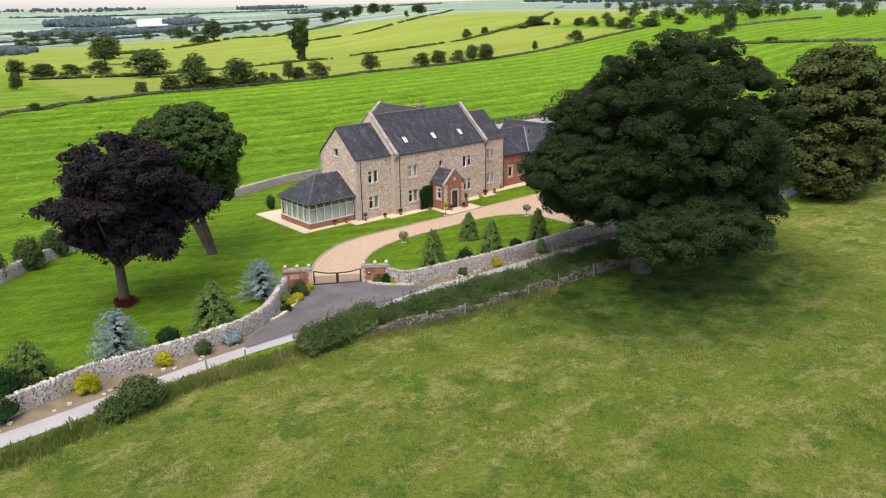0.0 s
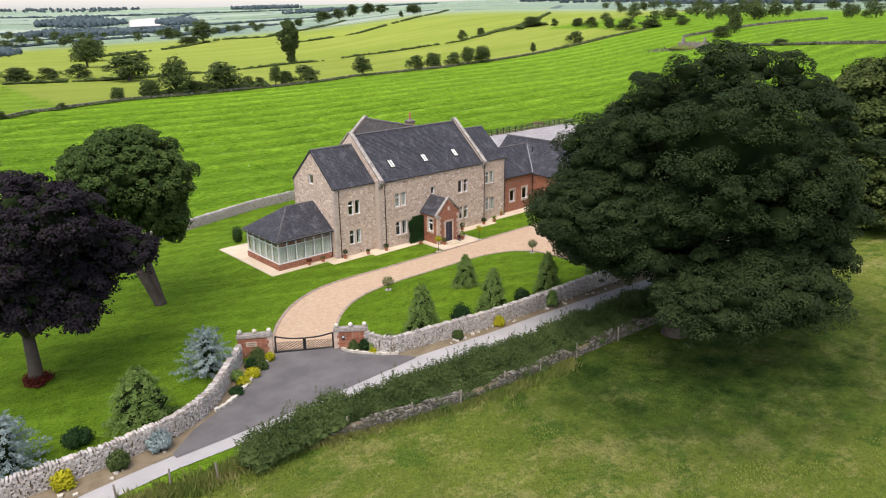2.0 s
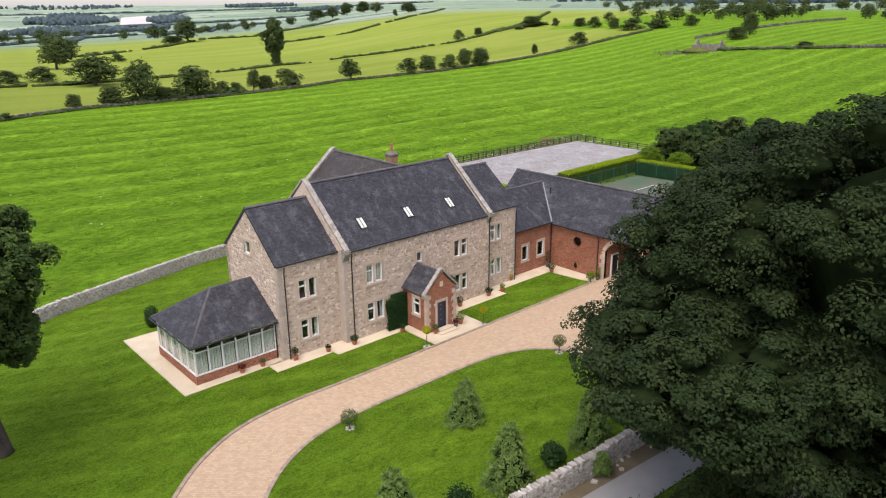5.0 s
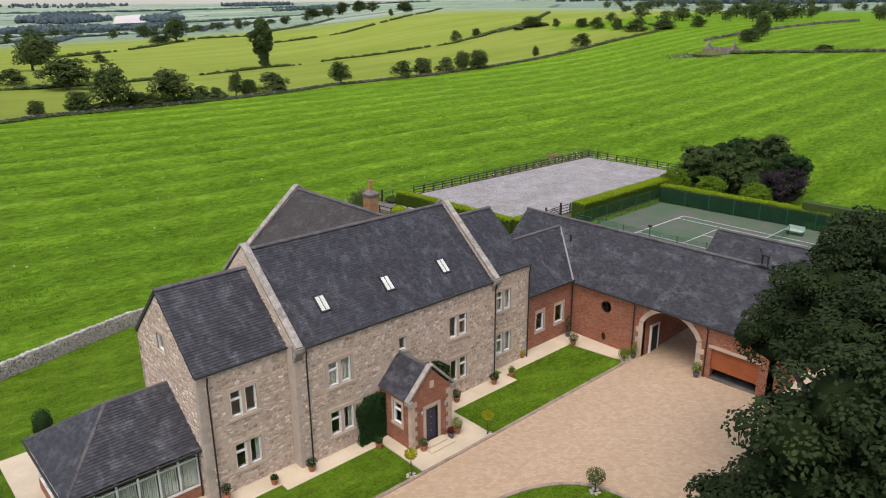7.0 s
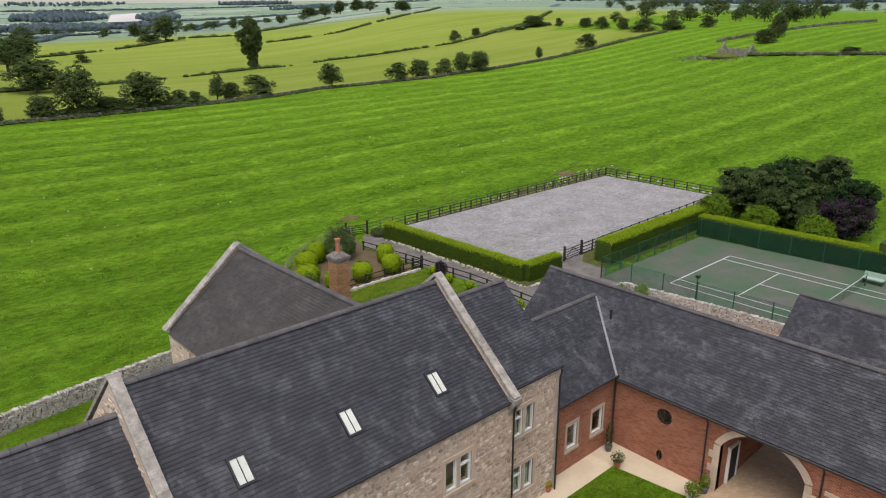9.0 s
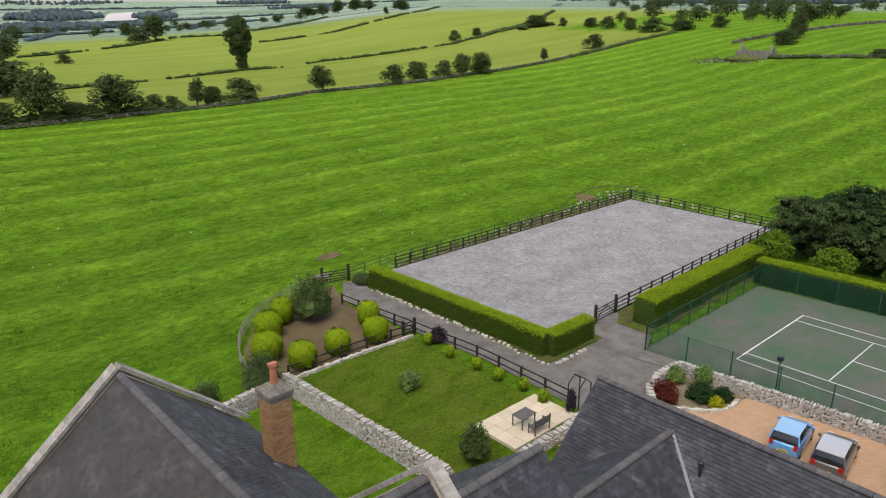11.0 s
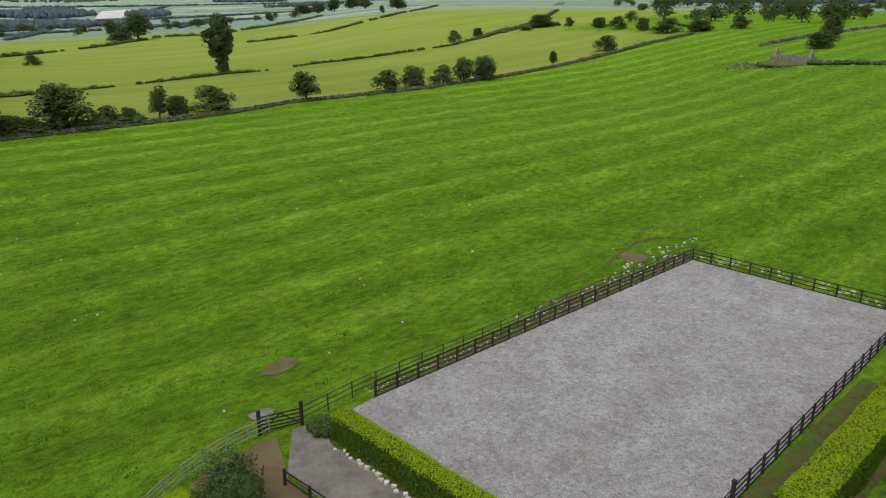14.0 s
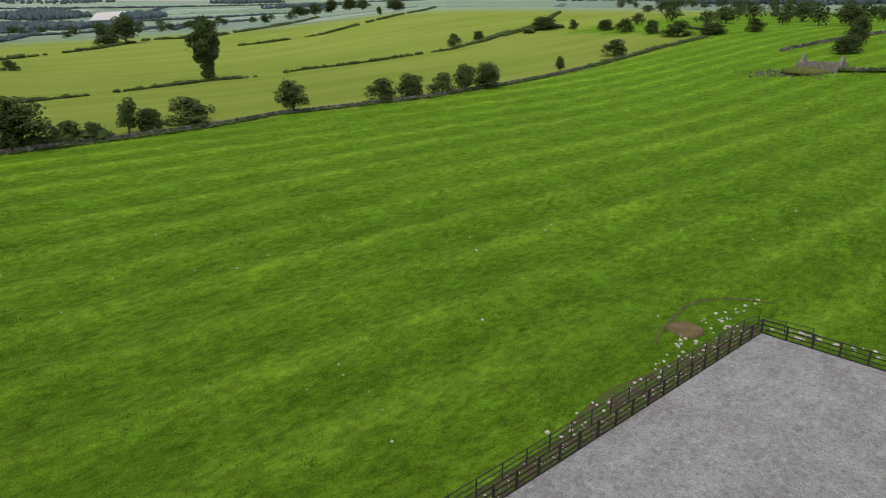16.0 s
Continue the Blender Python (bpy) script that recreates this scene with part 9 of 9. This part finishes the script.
hedge_line("low dark field hedge across the slope", [(117.6, 287.2), (143.9, 294.9), (164.2, 303.3), (183.7, 309.9), (202, 306.5), (217.9, 309.9), (233.9, 303.6), (247.3, 301), (277.9, 297.7), (303.6, 305), (352.1, 322.7)], 1.0, 1.4, 1, 0.55)
hedge_line("low dark field hedge across the slope", [(60, 285), (90, 282), (117.6, 287.2)], 1.3, 1.6, 2, 0.2)
hedge_line("dark hedge on the far field edge", [(140.3, 449.6), (207.5, 489.4), (252.8, 529.9), (276.2, 503.7), (343.1, 559.8), (420, 640), (520, 760)], 1.6, 2.4, 3, 0.5)
hedge_line("broken hedge over the hill", [(258.6, 435), (304.4, 426.8), (371.5, 455.4), (440, 500), (528.2, 581.6)], 1.2, 2.0, 4, 0.5)
hedge_line("overgrown wall line up to the hill", [(264.3, 221.3), (308.5, 224.3), (335.9, 222.8), (352, 226), (372, 250)], 1.0, 1.3, 5, 0.35)
hedge_line("hedge along the upper pasture", [(303.6, 305), (330, 318), (352.1, 322.7), (400, 350), (452.9, 384.4)], 1.3, 1.6, 6, 0.3)
hedge_line("hedge along the east pasture", [(262.8, 150), (264, 130), (262.8, 113.7), (262, 90)], 0.9, 1.2, 7, 0.3)
hedge_line("scrub on the field corner", [(338, 310), (346, 316), (358, 318), (366, 312)], 2.2, 1.6, 8, -0.5)
hedge_line("thorn hedge at the edge of the hay field", [(84, 223.4), (122, 223)], 1.9, 1.3, 9, -0.3)


hedge_line("rough grass and brambles along the field wall", [(30, 195), (42, 202.2), (58, 211.2), (77.3, 219), (119.8, 220), (140.9, 220.5), (157.9, 224), (171.7, 221), (193.4, 216.2), (221.6, 217), (264.3, 220.3), (308.5, 223), (336, 221.8)], 0.55, 1.1, 10, -0.6, WILD)


def far_wall(label, pts, h, seed, gap=0.55):
    g = np.random.default_rng(seed)
    m = Mesh()
    x, y, a = along(pts, gap)
    for lay in range(2):
        k = len(x)
        hh = h / 2
        stones(m, np.stack([x + g.normal(0, .1, k), y + g.normal(0, .1, k), heights(x, y) + hh * (lay + .5)], 1), np.stack([np.full(k, gap * .5), np.full(k, .25), hh * g.uniform(.4, .7, k)], 1), a + g.normal(0, .1, k), .25, g)
    return solid("field_wall", m, OLDSTONE, label, "wall", "field walls", "structure")


far_wall("mossy grey dry-stone wall at the edge of the hay field", [(30, 196), (42, 203), (58, 212), (77.3, 220), (119.8, 221), (140.9, 221.5), (157.9, 225), (171.7, 222), (193.4, 217.2), (221.6, 218), (264.3, 221.3), (308.5, 224), (336, 222.8)], 0.75, 21)
far_wall("mossy grey dry-stone wall running from the ruin", [(264, 148.6), (264, 130), (262.8, 113.7), (258, 80)], 0.9, 22)
far_wall("mossy grey dry-stone wall up the east hill", [(300, 180), (340, 172), (400, 160)], 1.0, 23, 0.9)
RUINSTONE = plain("ruined_rubble", (0.14, 0.12, 0.10), (0.24, 0.215, 0.18), 1.2, 6, 0.95, c=(0.10, 0.10, 0.07), relief=0.8)
ruin = thing("barn_ruin", "roofless ruined grey stone field barn", "ruin", (267, 157, land(267, 157)))
zr = land(267, 157)
for nm, x0, x1, y0, y1, h in (("wall_front", 262.6, 263.2, 150.5, 160.0, 2.0), ("wall_back", 268.4, 269.0, 150.5, 160.0, 2.0), ("wall_end", 263.2, 268.4, 150.5, 151.1, 3.6), ("wall_end", 263.2, 268.4, 159.4, 160.0, 3.8)):
    m = Mesh()
    n = max(3, int(max(x1 - x0, y1 - y0) / .5))
    edge = [(0.0, -1.5)]
    for i in range(n + 1):
        hh = h * (0.92 + 0.08 * math.sin(i * 1.7)) if "end" not in nm else h * (0.35 + 0.65 * max(0, 1 - abs(2 * i / n - 1) * 1.6))
        edge.append((i / n, hh * (0.45 if nm == "wall_front" and i in (6, 7, 12, 13) else 1.0)))
    edge.append((1.0, -1.5))
    wide = x1 - x0 > y1 - y0
    m.prism([(x0 + (x1 - x0) * f, y0, zr + q) if wide else (x0, y0 + (y1 - y0) * f, zr + q) for f, q in edge], (0, y1 - y0, 0) if wide else (x1 - x0, 0, 0))
    part(nm, m, RUINSTONE, ruin, "crumbling grey rubble wall")
part("rubble_bank", Mesh().lathe([(6.0, -0.6), (5.0, 0.2), (3.4, 0.6), (1.2, 0.8)], 263.5, 157.5, zr, 16), TRODDEN, ruin, "grassed bank of fallen rubble", soft=True)
m = Mesh()
k = 160
px, py = rng.normal(261, 3.0, k), rng.normal(161, 5, k)
stones(m, np.stack([px, py, heights(px, py) + .15], 1), rng.uniform(.1, .28, (k, 3)), rng.uniform(0, 3, k), .3)
solid("fallen_stones", m, OLDSTONE, "fallen stones scattered beside the ruin", "rubble", kind="stuff")

# bare patches, mound and stones along the arena
drape("bare_patch", [(89.4, 115.5), (90.6, 116.4), (92.0, 116.6), (92.5, 115.3), (91.6, 114.6), (90.2, 114.5)], BARE, "bare trodden earth patch in the field", "bare patch", 0.04)
drape("bare_patch_2", [(86.1, 110.8), (87.2, 111.0), (87.7, 110.2), (86.9, 109.6), (86.1, 110.0)], PATH, "bare gravelly patch by the gate", "bare patch", 0.04)
drape("bare_strip", [(93.2, 107.3), (131.6, 107.3), (131.9, 107.9), (131.2, 109.2), (126, 109.0), (120, 109.4), (115.5, 110.1), (112.4, 109.7), (108, 108.7), (100, 108.5), (93.2, 108.4)], TRODDEN, "bare trodden soil along the field fence", "bare patch", 0.03)
RIM = rounded([(123.4, 111.6), (125.6, 112.5), (127.5, 112.8), (129.8, 113.3), (132.0, 113.4), (134.2, 112.7), (136.0, 111.4), (137.4, 108.7)], 2)
drape("worn_track", [(x, y + 0.16) for x, y in RIM] + [(x - 0.1, y - 0.2) for x, y in RIM[::-1]], TRODDEN, "thin worn earth track round the arena corner", "track", 0.05)
m = Mesh()
m.lathe([(1.5, 0), (1.3, 0.2), (0.9, 0.36), (0.3, 0.42)], 127.2, 111.4, land(127.2, 111.4) - .1, 18)
solid("earth_mound", m, BARE, "low mound of bare brown earth by the arena", "mound", soft=True)
for lo, hi, fy, n in ((93, 131, 107.9, 260), (108, 131, 109.0, 60), (124, 137, 110.6, 40)):
    px = rng.uniform(lo, hi, n)
    py = fy + rng.normal(0, .5 if n < 100 else .28, n)
    m = Mesh()
    r = rng.uniform(.04, .12, n) if n < 100 else rng.uniform(.02, .06, n)
    stones(m, np.stack([px, py, heights(px, py) + r * .4], 1), np.stack([r, r * .8, r * .6], 1), rng.uniform(0, 3, n), .3)
    solid("rubble_stones", m, WHITE_STONE, "pale rubble stones lying along the arena fence", "stone", kind="stuff")
px = np.concatenate([rng.uniform(131.8, 134, 50)])
py = rng.uniform(89, 108, 50)
m = Mesh()
r = rng.uniform(.06, .17, 50)
stones(m, np.stack([px, py, heights(px, py) + r * .4], 1), np.stack([r, r * .8, r * .6], 1), rng.uniform(0, 3, 50), .3)
solid("rubble_stones", m, WHITE_STONE, "pale rubble stones lying behind the arena", "stone", kind="stuff")
b, r = np.radians(41.4 + rng.uniform(-36, 20, 150)), rng.uniform(110, 200, 150)
px, py = r * np.sin(b), r * np.cos(b)
ok = (py > 112) & (py < 215)
px, py = px[ok], py[ok]
m = Mesh()
k = len(px)
rr = rng.uniform(.035, .085, k)
stones(m, np.stack([px, py, heights(px, py) + rr * .6], 1), np.stack([rr, rr * .8, rr * .7], 1), rng.uniform(0, 3, k), .3)
solid("field_stones", m, WHITE_STONE, "white limestone lumps scattered over the field", "stone", kind="stuff")


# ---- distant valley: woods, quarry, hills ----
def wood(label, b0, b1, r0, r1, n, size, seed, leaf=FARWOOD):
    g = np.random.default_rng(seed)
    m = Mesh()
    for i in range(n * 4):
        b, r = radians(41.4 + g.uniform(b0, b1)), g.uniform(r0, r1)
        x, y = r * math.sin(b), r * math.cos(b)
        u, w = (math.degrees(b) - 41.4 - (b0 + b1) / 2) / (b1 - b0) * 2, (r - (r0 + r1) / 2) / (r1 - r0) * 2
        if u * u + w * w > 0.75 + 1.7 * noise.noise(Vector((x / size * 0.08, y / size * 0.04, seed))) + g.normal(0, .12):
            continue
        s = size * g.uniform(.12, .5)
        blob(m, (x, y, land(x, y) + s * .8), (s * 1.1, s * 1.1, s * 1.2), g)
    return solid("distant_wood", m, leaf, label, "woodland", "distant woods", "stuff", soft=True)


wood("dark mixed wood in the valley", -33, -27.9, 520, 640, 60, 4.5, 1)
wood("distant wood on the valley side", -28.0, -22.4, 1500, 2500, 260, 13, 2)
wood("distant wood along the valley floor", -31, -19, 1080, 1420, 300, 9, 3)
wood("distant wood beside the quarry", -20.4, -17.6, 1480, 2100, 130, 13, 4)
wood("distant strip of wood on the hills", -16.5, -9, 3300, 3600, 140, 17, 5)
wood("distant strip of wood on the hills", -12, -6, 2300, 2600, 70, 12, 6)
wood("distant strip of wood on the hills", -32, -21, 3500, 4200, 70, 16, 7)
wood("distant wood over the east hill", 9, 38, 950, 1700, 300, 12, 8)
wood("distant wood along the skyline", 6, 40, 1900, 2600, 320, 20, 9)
def at_bearing(b, r):
    t_ = radians(41.4 + b)
    return (r * math.sin(t_), r * math.cos(t_))


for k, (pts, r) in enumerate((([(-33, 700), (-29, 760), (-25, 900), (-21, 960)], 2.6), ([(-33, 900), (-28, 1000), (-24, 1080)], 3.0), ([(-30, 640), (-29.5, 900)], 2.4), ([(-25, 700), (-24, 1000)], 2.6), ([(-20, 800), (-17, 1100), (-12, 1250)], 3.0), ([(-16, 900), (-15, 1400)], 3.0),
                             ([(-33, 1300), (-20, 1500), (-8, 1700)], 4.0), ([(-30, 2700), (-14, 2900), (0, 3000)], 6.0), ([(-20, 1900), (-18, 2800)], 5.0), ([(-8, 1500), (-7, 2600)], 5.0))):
    hedge_line("distant valley hedge with haze in its leaf colour", [at_bearing(*q) for q in pts], r, r * 1.6, 40 + k, 0.0, FARWOOD)
QUARRY = plain("quarry_face", (0.50, 0.46, 0.43), (0.60, 0.56, 0.52), 0.01, 0.2, 0.95, relief=0.0)


drape("quarry", [at_bearing(-22.2, 1560), at_bearing(-20.2, 1600), at_bearing(-19.9, 2250), at_bearing(-20.8, 2330), at_bearing(-22.2, 2200)], QUARRY, "pale distant quarry face cut into the hillside", "quarry", 2.0, 120)
drape("quarry_road", [at_bearing(-26.2, 1820), at_bearing(-25.0, 1650), at_bearing(-24.9, 1760), at_bearing(-26.0, 1950)], QUARRY, "pale distant quarry bench", "quarry", 2.0, 120)
